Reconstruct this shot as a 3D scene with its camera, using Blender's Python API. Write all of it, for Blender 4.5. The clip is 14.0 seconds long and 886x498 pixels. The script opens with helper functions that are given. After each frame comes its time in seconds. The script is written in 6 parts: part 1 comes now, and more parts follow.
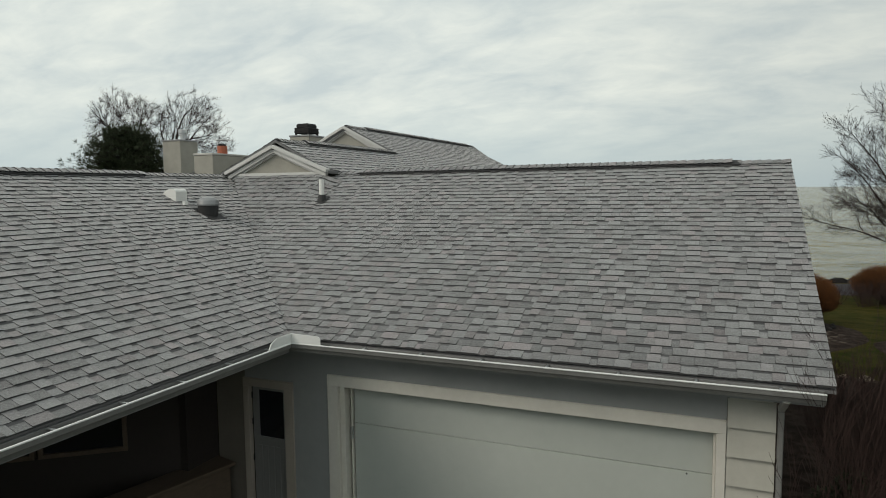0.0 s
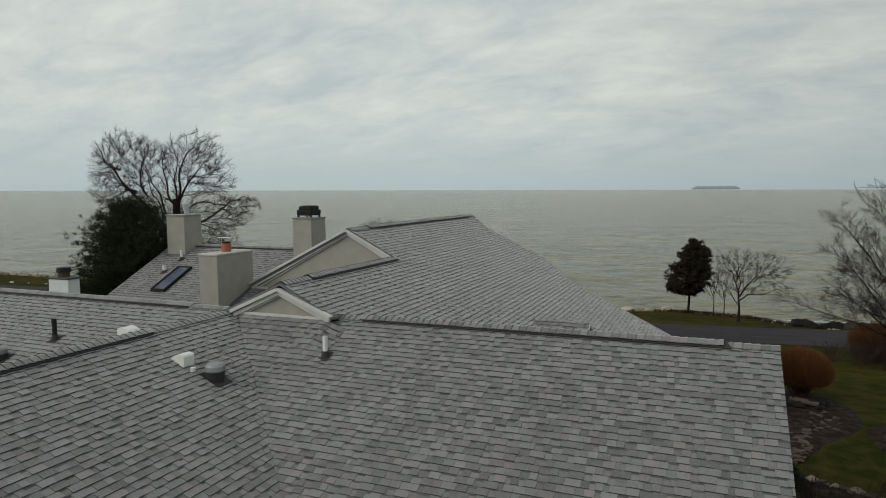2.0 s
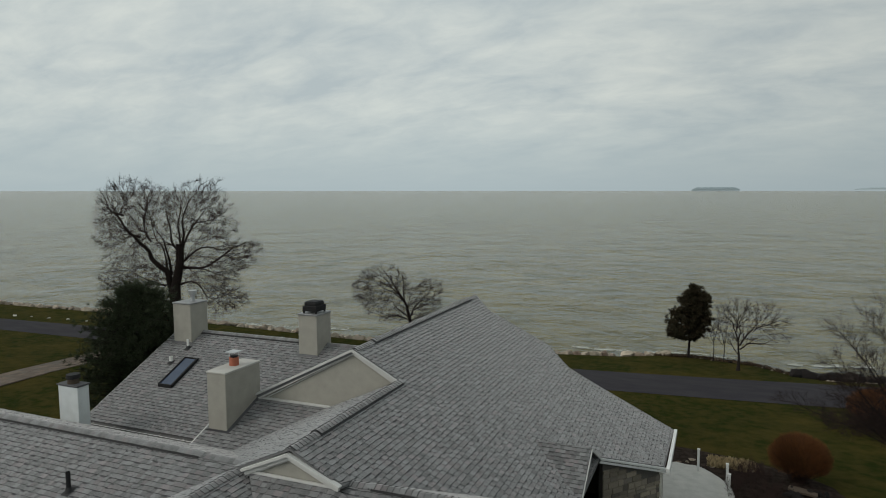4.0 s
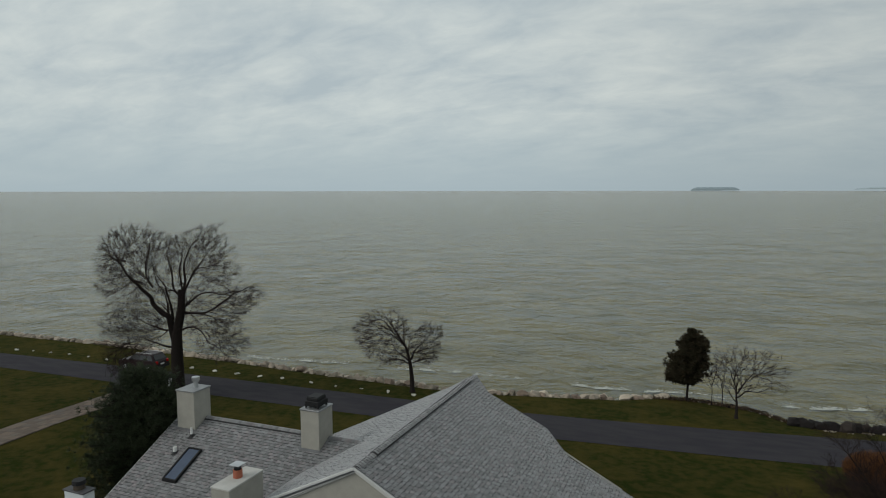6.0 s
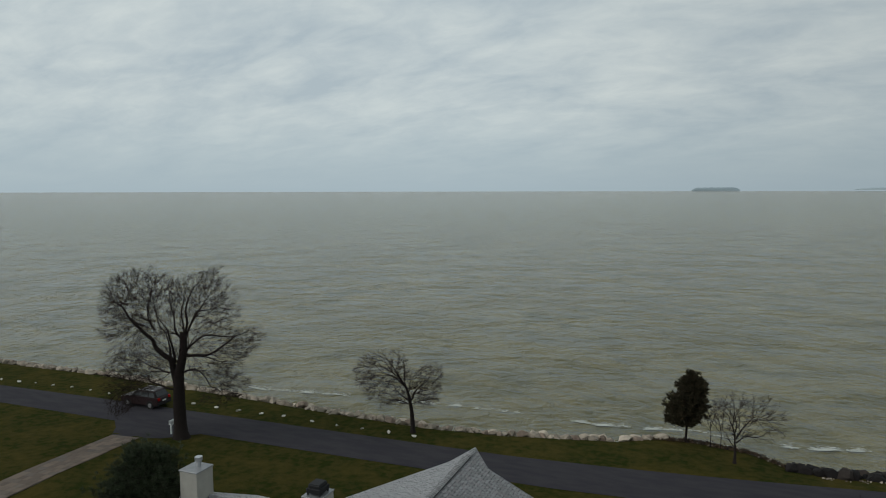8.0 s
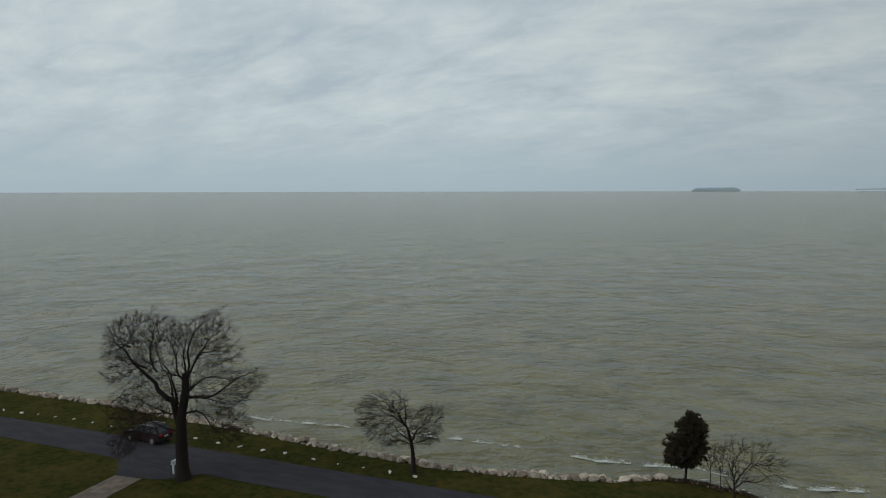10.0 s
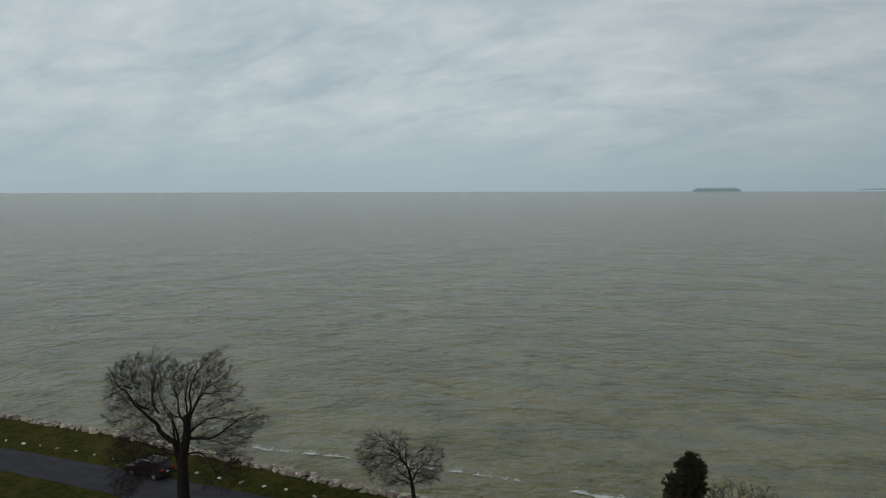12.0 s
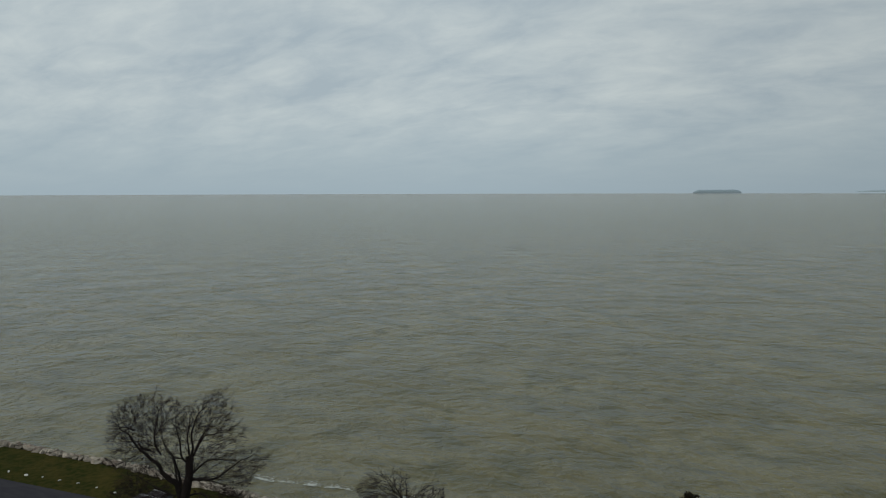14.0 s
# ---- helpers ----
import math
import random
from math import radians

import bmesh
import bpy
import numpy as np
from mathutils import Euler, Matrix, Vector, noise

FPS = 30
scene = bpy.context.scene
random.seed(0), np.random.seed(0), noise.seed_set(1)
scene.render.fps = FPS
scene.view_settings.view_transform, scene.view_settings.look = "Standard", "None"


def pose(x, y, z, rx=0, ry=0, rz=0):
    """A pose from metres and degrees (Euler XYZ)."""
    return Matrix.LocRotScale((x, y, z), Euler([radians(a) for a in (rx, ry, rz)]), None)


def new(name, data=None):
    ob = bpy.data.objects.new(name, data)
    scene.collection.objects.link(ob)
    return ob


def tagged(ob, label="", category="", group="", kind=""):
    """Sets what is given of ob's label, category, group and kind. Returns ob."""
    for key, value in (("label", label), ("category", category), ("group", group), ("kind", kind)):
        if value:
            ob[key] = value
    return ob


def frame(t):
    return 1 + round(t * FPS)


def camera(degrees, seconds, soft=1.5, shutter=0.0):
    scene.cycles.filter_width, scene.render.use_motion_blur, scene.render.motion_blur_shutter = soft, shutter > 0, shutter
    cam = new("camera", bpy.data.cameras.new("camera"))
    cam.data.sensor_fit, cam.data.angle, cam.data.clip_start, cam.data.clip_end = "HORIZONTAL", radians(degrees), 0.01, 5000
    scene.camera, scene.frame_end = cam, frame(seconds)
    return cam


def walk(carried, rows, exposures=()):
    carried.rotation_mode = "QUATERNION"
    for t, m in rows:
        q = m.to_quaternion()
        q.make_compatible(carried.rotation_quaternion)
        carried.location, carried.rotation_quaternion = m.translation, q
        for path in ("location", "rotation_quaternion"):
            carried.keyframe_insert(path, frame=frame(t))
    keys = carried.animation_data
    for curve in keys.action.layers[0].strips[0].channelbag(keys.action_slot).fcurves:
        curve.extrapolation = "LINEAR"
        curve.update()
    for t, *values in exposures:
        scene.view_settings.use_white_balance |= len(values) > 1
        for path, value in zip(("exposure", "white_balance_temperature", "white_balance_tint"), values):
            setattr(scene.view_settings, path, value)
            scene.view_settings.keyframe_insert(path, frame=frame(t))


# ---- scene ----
cam = camera(68.2, 14.0, soft=1.0)
PATH = [
    (0, -0.003, 0.104, 4.884, 84.75, 0.57, 22.57),
    (0.5, -0.008, 0.073, 5.558, 84.77, 0.52, 22.59),
    (1, 0.001, 0.055, 6.300, 84.80, 0.48, 22.58),
    (1.5, 0.045, 0.060, 7.157, 84.84, 0.43, 22.55),
    (2, 0.043, 0.044, 7.993, 84.86, 0.41, 22.58),
    (2.5, 0.002, 0.018, 8.887, 84.87, 0.38, 22.62),
    (3, -0.031, 0.014, 9.820, 84.88, 0.35, 22.61),
    (3.5, -0.059, 0.007, 10.783, 84.89, 0.33, 22.60),
    (4, -0.077, 0.002, 11.768, 84.89, 0.32, 22.58),
    (4.5, -0.087, -0.001, 12.758, 84.89, 0.33, 22.56),
    (5, -0.090, -0.004, 13.736, 84.88, 0.34, 22.54),
    (5.5, -0.088, -0.005, 14.684, 84.86, 0.35, 22.54),
    (6, -0.076, 0.000, 15.622, 84.85, 0.37, 22.54),
    (6.5, -0.057, 0.007, 16.560, 84.85, 0.38, 22.56),
    (7, -0.035, 0.015, 17.474, 84.85, 0.39, 22.57),
    (7.5, -0.022, 0.015, 18.363, 84.85, 0.40, 22.58),
    (8, -0.021, 0.017, 19.250, 84.85, 0.41, 22.59),
    (8.5, -0.027, 0.025, 20.142, 84.84, 0.41, 22.60),
    (9, -0.039, 0.040, 21.052, 84.83, 0.41, 22.60),
    (9.5, -0.053, 0.059, 21.971, 84.82, 0.41, 22.61),
    (10, -0.065, 0.081, 22.888, 84.81, 0.41, 22.62),
    (10.5, -0.073, 0.102, 23.794, 84.80, 0.41, 22.63),
    (11, -0.073, 0.122, 24.681, 84.78, 0.40, 22.64),
    (11.5, -0.066, 0.137, 25.585, 84.79, 0.41, 22.65),
    (12, -0.055, 0.145, 26.481, 84.79, 0.43, 22.65),
    (12.5, -0.043, 0.147, 27.370, 84.81, 0.45, 22.66),
    (13, -0.029, 0.145, 28.249, 84.84, 0.46, 22.68),
    (13.5, -0.015, 0.140, 29.132, 84.88, 0.46, 22.71),
    (14, 0.000, 0.133, 29.997, 84.92, 0.45, 22.71),
]
walk(cam, [(t, pose(*p)) for t, *p in PATH], exposures=[
    (0, 0.26, 7050, 10), (1.5, 0.05, 7000, 10), (3, -0.05, 6900, 10), (5.5, -0.12, 6650, 10), (8, -0.14, 6450, 10), (11, -0.18, 6350, 10), (14, -0.27, 6350, 10)])

# ---- world and light ----
world = bpy.data.worlds.new("overcast_sky")
scene.world = world
world.use_nodes = True
WN, WL = world.node_tree.nodes, world.node_tree.links
WN.clear()


w_coord = WN.new("ShaderNodeTexCoord")
w_sep = WN.new("ShaderNodeSeparateXYZ")
WL.new(w_coord.outputs["Generated"], w_sep.inputs[0])


def wmath(op, a, b):
    n = WN.new("ShaderNodeMath")
    n.operation = op
    for i, v in enumerate((a, b)):
        if isinstance(v, (int, float)):
            n.inputs[i].default_value = v
        else:
            WL.new(v, n.inputs[i])
    return n.outputs[0]


# the cloud deck: a flat layer seen in perspective
w_up = wmath("ADD", wmath("MAXIMUM", w_sep.outputs[2], 0.0), 0.30)
w_u = wmath("DIVIDE", w_sep.outputs[0], w_up)
w_v = wmath("DIVIDE", w_sep.outputs[1], w_up)
w_plane = WN.new("ShaderNodeCombineXYZ")
WL.new(w_u, w_plane.inputs[0])
WL.new(w_v, w_plane.inputs[1])
w_map = WN.new("ShaderNodeMapping")
WL.new(w_plane.outputs[0], w_map.inputs[0])
w_map.inputs["Rotation"].default_value = (0, 0, radians(-14))
w_map.inputs["Scale"].default_value = (0.85, 1.35, 1)
w_map.inputs["Location"].default_value = (3.1, 1.7, 0)
w_noise = WN.new("ShaderNodeTexNoise")
WL.new(w_map.outputs[0], w_noise.inputs["Vector"])
w_noise.inputs["Scale"].default_value = 2.7
w_noise.inputs["Detail"].default_value = 6
w_noise.inputs["Roughness"].default_value = 0.56
w_noise.inputs["Distortion"].default_value = 0.35
# smaller rolls on the underside of the deck, and broad thick and thin places
w_rolls = WN.new("ShaderNodeTexNoise")
WL.new(w_map.outputs[0], w_rolls.inputs["Vector"])
w_rolls.inputs["Scale"].default_value = 7.5
w_rolls.inputs["Detail"].default_value = 5
w_rolls.inputs["Roughness"].default_value = 0.6
w_rolls.inputs["Distortion"].default_value = 0.6
w_broad = WN.new("ShaderNodeTexNoise")
WL.new(w_map.outputs[0], w_broad.inputs["Vector"])
w_broad.inputs["Scale"].default_value = 0.9
w_broad.inputs["Detail"].default_value = 2
w_thick = wmath("ADD", wmath("ADD", wmath("MULTIPLY", w_noise.outputs["Fac"], 0.60), wmath("MULTIPLY", w_rolls.outputs["Fac"], 0.27)), wmath("MULTIPLY", w_broad.outputs["Fac"], 0.13))
w_ramp = WN.new("ShaderNodeValToRGB")
WL.new(w_thick, w_ramp.inputs[0])
w_ramp.color_ramp.elements[0].position = 0.37
w_ramp.color_ramp.elements[0].color = (0.475, 0.56, 0.60, 1)
w_ramp.color_ramp.elements[1].position = 0.63
w_ramp.color_ramp.elements[1].color = (0.70, 0.765, 0.75, 1)
# the haze towards the horizon
w_high = WN.new("ShaderNodeMapRange")
w_high.interpolation_type = "SMOOTHSTEP"
WL.new(w_sep.outputs[2], w_high.inputs[0])
w_high.inputs[1].default_value, w_high.inputs[2].default_value = -0.02, 0.16
w_high.inputs[3].default_value, w_high.inputs[4].default_value = 0.0, 1.0
w_haze = WN.new("ShaderNodeMix")
w_haze.data_type = "RGBA"
WL.new(w_high.outputs[0], w_haze.inputs[0])
w_haze.inputs[6].default_value = (0.425, 0.53, 0.585, 1)
WL.new(w_ramp.outputs[0], w_haze.inputs[7])
w_sky = WN.new("ShaderNodeTexSky")
w_sky.sky_type = "NISHITA"
w_sky.sun_disc = False
SUN_UP, SUN_TURN = 34, 226
w_sky.sun_elevation, w_sky.sun_rotation = radians(SUN_UP), radians(SUN_TURN)
w_dim = WN.new("ShaderNodeMix")
w_dim.data_type = "RGBA"
w_dim.blend_type = "MULTIPLY"
w_dim.inputs[0].default_value = 1
WL.new(w_sky.outputs[0], w_dim.inputs[6])
w_dim.inputs[7].default_value = (0.08, 0.08, 0.08, 1)
w_cover = WN.new("ShaderNodeMix")
w_cover.data_type = "RGBA"
w_cover.inputs[0].default_value = 0.93
WL.new(w_dim.outputs[2], w_cover.inputs[6])
WL.new(w_haze.outputs[2], w_cover.inputs[7])
# the overcast is thicker towards the east
w_east = WN.new("ShaderNodeMapRange")
w_east.interpolation_type = "SMOOTHSTEP"
WL.new(wmath("ADD", wmath("MULTIPLY", w_sep.outputs[0], 0.923), wmath("MULTIPLY", w_sep.outputs[1], 0.384)), w_east.inputs[0])
w_east.inputs[1].default_value, w_east.inputs[2].default_value = -0.05, 0.75
w_east.inputs[3].default_value, w_east.inputs[4].default_value = 1.0, 0.80
w_back = WN.new("ShaderNodeBackground")
WL.new(w_cover.outputs[2], w_back.inputs[0])
WL.new(w_east.outputs[0], w_back.inputs[1])
w_out = WN.new("ShaderNodeOutputWorld")
WL.new(w_back.outputs[0], w_out.inputs[0])

sun = new("sun", bpy.data.lights.new("sun", "SUN"))
sun.data.energy, sun.data.angle, sun.data.color = 1.2, radians(32), (1.0, 0.97, 0.92)
sun.matrix_world = pose(0, 0, 60, 90 - SUN_UP, 0, 180 - SUN_TURN)


# ---- materials ----
def material(name, colour, rough=0.8, vary=0.25, size=1.0, bump=0.0, bump_size=None, metal=0.0, tint=None, stain=0.0, island=0.0,
             spec=0.5, stretch=(1, 1, 1), world_space=False):
    """Procedural surface: base colour with fine grain and larger stains, relief, and an offset for each piece."""
    m = bpy.data.materials.new(name)
    m.use_nodes = True
    n, link = m.node_tree.nodes, m.node_tree.links
    bsdf = n["Principled BSDF"]
    bsdf.inputs["Roughness"].default_value = rough
    bsdf.inputs["Metallic"].default_value = metal
    bsdf.inputs["Specular IOR Level"].default_value = spec
    coord = n.new("ShaderNodeTexCoord")
    geo = n.new("ShaderNodeNewGeometry")
    mapping = n.new("ShaderNodeMapping")
    link.new(geo.outputs["Position"] if world_space else coord.outputs["Object"], mapping.inputs[0])
    mapping.inputs["Scale"].default_value = stretch
    fine = n.new("ShaderNodeTexNoise")
    fine.inputs["Scale"].default_value = 8.0 / size
    fine.inputs["Detail"].default_value = 6
    fine.inputs["Roughness"].default_value = 0.65
    link.new(mapping.outputs[0], fine.inputs["Vector"])
    wide = n.new("ShaderNodeTexNoise")
    wide.inputs["Scale"].default_value = 0.9 / size
    wide.inputs["Detail"].default_value = 3
    link.new(mapping.outputs[0], wide.inputs["Vector"])

    def calc(op, a, b):
        k = n.new("ShaderNodeMath")
        k.operation = op
        for i, v in enumerate((a, b)):
            if isinstance(v, (int, float)):
                k.inputs[i].default_value = v
            else:
                link.new(v, k.inputs[i])
        return k.outputs[0]

    value = calc("ADD", calc("MULTIPLY", calc("SUBTRACT", fine.outputs["Fac"], 0.5), vary * 2.2), 1.0)
    value = calc("ADD", value, calc("MULTIPLY", calc("SUBTRACT", wide.outputs["Fac"], 0.5), stain * 2.5))
    if island:
        info = n.new("ShaderNodeObjectInfo")
        r = calc("FRACT", calc("ADD", geo.outputs["Random Per Island"], info.outputs["Random"]), 0)
        value = calc("ADD", value, calc("MULTIPLY", calc("SUBTRACT", r, 0.5), island * 2))
    shade = n.new("ShaderNodeMix")
    shade.data_type = "RGBA"
    shade.blend_type = "MULTIPLY"
    shade.inputs[0].default_value = 1
    base = n.new("ShaderNodeMix")
    base.data_type = "RGBA"
    base.inputs[6].default_value = (*colour, 1)
    base.inputs[7].default_value = (*(tint or colour), 1)
    mask = n.new("ShaderNodeMapRange")
    mask.inputs[1].default_value, mask.inputs[2].default_value = 0.4, 0.62
    if island and tint:
        link.new(calc("FRACT", calc("MULTIPLY", r, 7.31), 0), mask.inputs[0])
        mask.inputs[1].default_value, mask.inputs[2].default_value = 0.55, 1.0
    else:
        link.new(wide.outputs["Fac"], mask.inputs[0])
    link.new(mask.outputs[0], base.inputs[0])
    link.new(base.outputs[2], shade.inputs[6])
    grey = n.new("ShaderNodeCombineColor")
    for i in range(3):
        link.new(value, grey.inputs[i])
    link.new(grey.outputs[0], shade.inputs[7])
    link.new(shade.outputs[2], bsdf.inputs["Base Color"])
    if bump:
        relief = n.new("ShaderNodeBump")
        relief.inputs["Strength"].default_value = 1.0
        relief.inputs["Distance"].default_value = bump
        grain = n.new("ShaderNodeTexNoise")
        grain.inputs["Scale"].default_value = 8.0 / (bump_size or size)
        grain.inputs["Detail"].default_value = 5
        link.new(mapping.outputs[0], grain.inputs["Vector"])
        link.new(grain.outputs["Fac"], relief.inputs["Height"])
        link.new(relief.outputs[0], bsdf.inputs["Normal"])
    return m


SHINGLE = material("asphalt_shingle", (0.117, 0.119, 0.121), 0.72, 0.95, 0.15, 0.006, 0.07, tint=(0.131, 0.113, 0.116), stain=0.24, island=0.42, spec=0.75)
for key_, value_ in (("Sheen Weight", 0.62), ("Sheen Roughness", 0.45)):
    SHINGLE.node_tree.nodes["Principled BSDF"].inputs[key_].default_value = value_
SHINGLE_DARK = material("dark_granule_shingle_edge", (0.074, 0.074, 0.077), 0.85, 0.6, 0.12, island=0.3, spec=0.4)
SHINGLE_BUTT = material("cut_shingle_butt", (0.052, 0.052, 0.053), 0.95, 0.3, 0.12, spec=0.1)
DECK = material("roof_underlay", (0.14, 0.14, 0.142), 0.95, 0.3, 0.3)
RIDGE_BLACK = material("black_ridge_vent", (0.02, 0.02, 0.021), 0.7, 0.2, 0.3)
WHITE = material("white_painted_aluminium", (0.66, 0.67, 0.66), 0.45, 0.08, 0.5, stain=0.10)
# gutter body: shade on the white metal put into the grey, with grime
GUTTER_GREY = material("shade_and_grime_grey_gutter", (0.17, 0.17, 0.165), 0.6, 0.25, 0.4, stain=0.2)
GABLE_TRIM = material("grey_white_trim_paint", (0.50, 0.50, 0.485), 0.55, 0.1, 0.5, stain=0.15)
# beige wall colour lowered to taupe to carry the eave shade
SHADE_TAUPE = material("shade_taupe_siding", (0.125, 0.110, 0.094), 0.7, 0.1, 0.5, stain=0.15)
DOOR_GREY = material("grey_door_paint", (0.16, 0.16, 0.158), 0.5, 0.08, 0.5, stain=0.12)
# trim paint of the garage surround in a darker, shaded copy
SHADE_CASING = material("shade_beige_casing_paint", (0.30, 0.265, 0.23), 0.6, 0.08, 0.6, stain=0.12)
TRIM = material("off_white_trim_paint", (0.56, 0.54, 0.49), 0.6, 0.08, 0.6, stain=0.12)
BOARD = material("beige_lap_siding", (0.40, 0.39, 0.345), 0.65, 0.08, 0.5, 0.001, 0.1, stain=0.12, island=0.04)
WALL = material("grey_painted_wall", (0.235, 0.243, 0.245), 0.7, 0.08, 0.8, 0.001, 0.1, stain=0.15)
DOOR_WHITE = material("white_garage_door_paint", (0.415, 0.44, 0.41), 0.5, 0.05, 1.2, 0.0006, 0.2, stain=0.12)
STUCCO = material("beige_stucco", (0.305, 0.294, 0.258), 0.9, 0.10, 0.3, 0.003, 0.05, stain=0.14)
STUCCO_WHITE = material("white_painted_masonry", (0.58, 0.62, 0.63), 0.8, 0.10, 0.4, 0.003, 0.08, stain=0.16)
CONCRETE = material("pale_concrete", (0.42, 0.41, 0.385), 0.9, 0.14, 0.4, 0.002, 0.1, stain=0.2)
# brown siding taken near black: the porch shade is part of the colour
SHADED_WOOD = material("shade_dark_brown_siding", (0.018, 0.0125, 0.011), 0.8, 0.3, 0.5, stain=0.2)
LEDGE_WOOD = material("weathered_brown_ledge", (0.085, 0.060, 0.042), 0.8, 0.3, 0.3, stretch=(1, 0.2, 1))
BLACK_METAL = material("black_painted_metal", (0.014, 0.014, 0.015), 0.65, 0.2, 0.3, spec=0.25)
STEEL = material("galvanised_steel", (0.52, 0.53, 0.54), 0.38, 0.12, 0.3, metal=0.85, stain=0.15)
TERRACOTTA = material("terracotta_clay", (0.35, 0.108, 0.062), 0.85, 0.2, 0.2, 0.002, 0.08)
VENT_GREY = material("dull_grey_sheet_metal", (0.14, 0.14, 0.145), 0.42, 0.15, 0.3, metal=0.35, stain=0.3)
VENT_PALE = material("pale_weathered_sheet_metal", (0.25, 0.255, 0.26), 0.4, 0.15, 0.3, metal=0.5, stain=0.3)
LEAD = material("dark_lead_flashing", (0.05, 0.05, 0.055), 0.6, 0.2, 0.2)
STONE = material("tan_ashlar_stone", (0.235, 0.205, 0.16), 0.9, 0.3, 0.25, 0.012, 0.2, tint=(0.13, 0.115, 0.10), island=0.35)
MORTAR = material("grey_mortar", (0.10, 0.095, 0.085), 0.95, 0.2, 0.1)
ROCK = material("pale_limestone", (0.345, 0.295, 0.235), 0.9, 0.4, 0.6, 0.04, 0.4, tint=(0.18, 0.135, 0.105), stain=0.5, island=0.35, spec=0.2)
ROCK_DARK = material("wet_dark_boulder", (0.015, 0.013, 0.0125), 0.85, 0.35, 0.6, 0.03, 0.5, tint=(0.034, 0.027, 0.023), stain=0.4, island=0.4, spec=0.15)
ROCK_WHITE = material("whitewashed_stone", (0.50, 0.475, 0.42), 0.85, 0.25, 0.3, 0.02, 0.3, stain=0.3, island=0.15)
FLAGSTONE = material("buff_flagstone", (0.068, 0.053, 0.041), 0.9, 0.4, 0.5, 0.012, 0.3, tint=(0.085, 0.070, 0.056), stain=0.4, island=0.3, spec=0.15)
ASPHALT = material("asphalt_road", (0.033, 0.031, 0.037), 0.9, 0.10, 0.6, 0.003, 0.1, tint=(0.039, 0.037, 0.041), stain=0.10, stretch=(0.3, 1, 1), spec=0.08)
MULCH = material("dark_bark_mulch", (0.019, 0.0125, 0.010), 0.95, 0.5, 0.25, 0.02, 0.15, tint=(0.034, 0.025, 0.020), stain=0.3, spec=0.05)
PATH_STONE = material("stone_paving", (0.115, 0.085, 0.064), 0.9, 0.25, 0.3, 0.004, 0.2, tint=(0.10, 0.082, 0.068), island=0.25)
BARK = material("grey_brown_bark", (0.024, 0.019, 0.017), 0.95, 0.4, 0.3, 0.02, 0.15, stretch=(1, 1, 0.25), spec=0.1)
TWIG = material("dark_twigs", (0.021, 0.015, 0.0145), 0.95, 0.3, 0.3, tint=(0.029, 0.020, 0.018), spec=0.05)
TWIG_RED = material("reddish_brown_twigs", (0.040, 0.026, 0.023), 0.95, 0.3, 0.3, spec=0.08)
TWIG_ORANGE = material("orange_brown_dense_twigs", (0.128, 0.055, 0.021), 0.9, 0.25, 0.3, island=0.5, tint=(0.065, 0.030, 0.016), spec=0.1)
NEEDLE = material("dark_green_needles", (0.026, 0.038, 0.017), 0.75, 0.3, 0.4, island=0.35, tint=(0.036, 0.043, 0.018), spec=0.3)
CEDAR = material("blackish_green_cedar", (0.034, 0.031, 0.017), 0.85, 0.3, 0.4, island=0.4, tint=(0.050, 0.033, 0.019), spec=0.15)
DEAD_GRASS = material("brown_dead_grass", (0.060, 0.042, 0.028), 0.95, 0.3, 0.3, island=0.5, tint=(0.11, 0.08, 0.05), spec=0.1)
STRAW = material("dry_straw_grass", (0.30, 0.235, 0.13), 0.9, 0.25, 0.3, island=0.4)
CAR_PAINT = material("dark_maroon_paint", (0.014, 0.005, 0.006), 0.4, 0.05, 1.0, spec=0.3)
CAR_GLASS = material("tinted_car_glass", (0.012, 0.014, 0.016), 0.06, 0.02, 1.0)
RUBBER = material("black_rubber", (0.015, 0.015, 0.015), 0.85, 0.2, 0.2)
CHROME = material("brushed_alloy", (0.5, 0.5, 0.5), 0.3, 0.05, 0.3, metal=0.9)
TAIL_RED = material("red_lamp_lens", (0.35, 0.012, 0.012), 0.2, 0.05, 0.3)
LAMP_CLEAR = material("clear_lamp_lens", (0.5, 0.52, 0.53), 0.15, 0.05, 0.3)
GLASS_DARK = material("dark_window_glass", (0.010, 0.012, 0.015), 0.05, 0.02, 1.0)
SKYLIGHT_GLASS = material("blue_grey_skylight_glass", (0.045, 0.062, 0.10), 0.12, 0.05, 0.6, stain=0.2)
PLASTIC_WHITE = material("white_plastic", (0.70, 0.70, 0.68), 0.4, 0.06, 0.3, stain=0.08)
FAR_SHORE = material("pale_hazy_shore", (0.36, 0.43, 0.46), 1.0, 0.2, 60, spec=0.0)
ISLAND = material("hazy_far_shore", (0.27, 0.33, 0.36), 1.0, 0.25, 60, spec=0.0)
FOAM = material("white_foam", (0.50, 0.51, 0.46), 0.7, 0.3, 0.6)


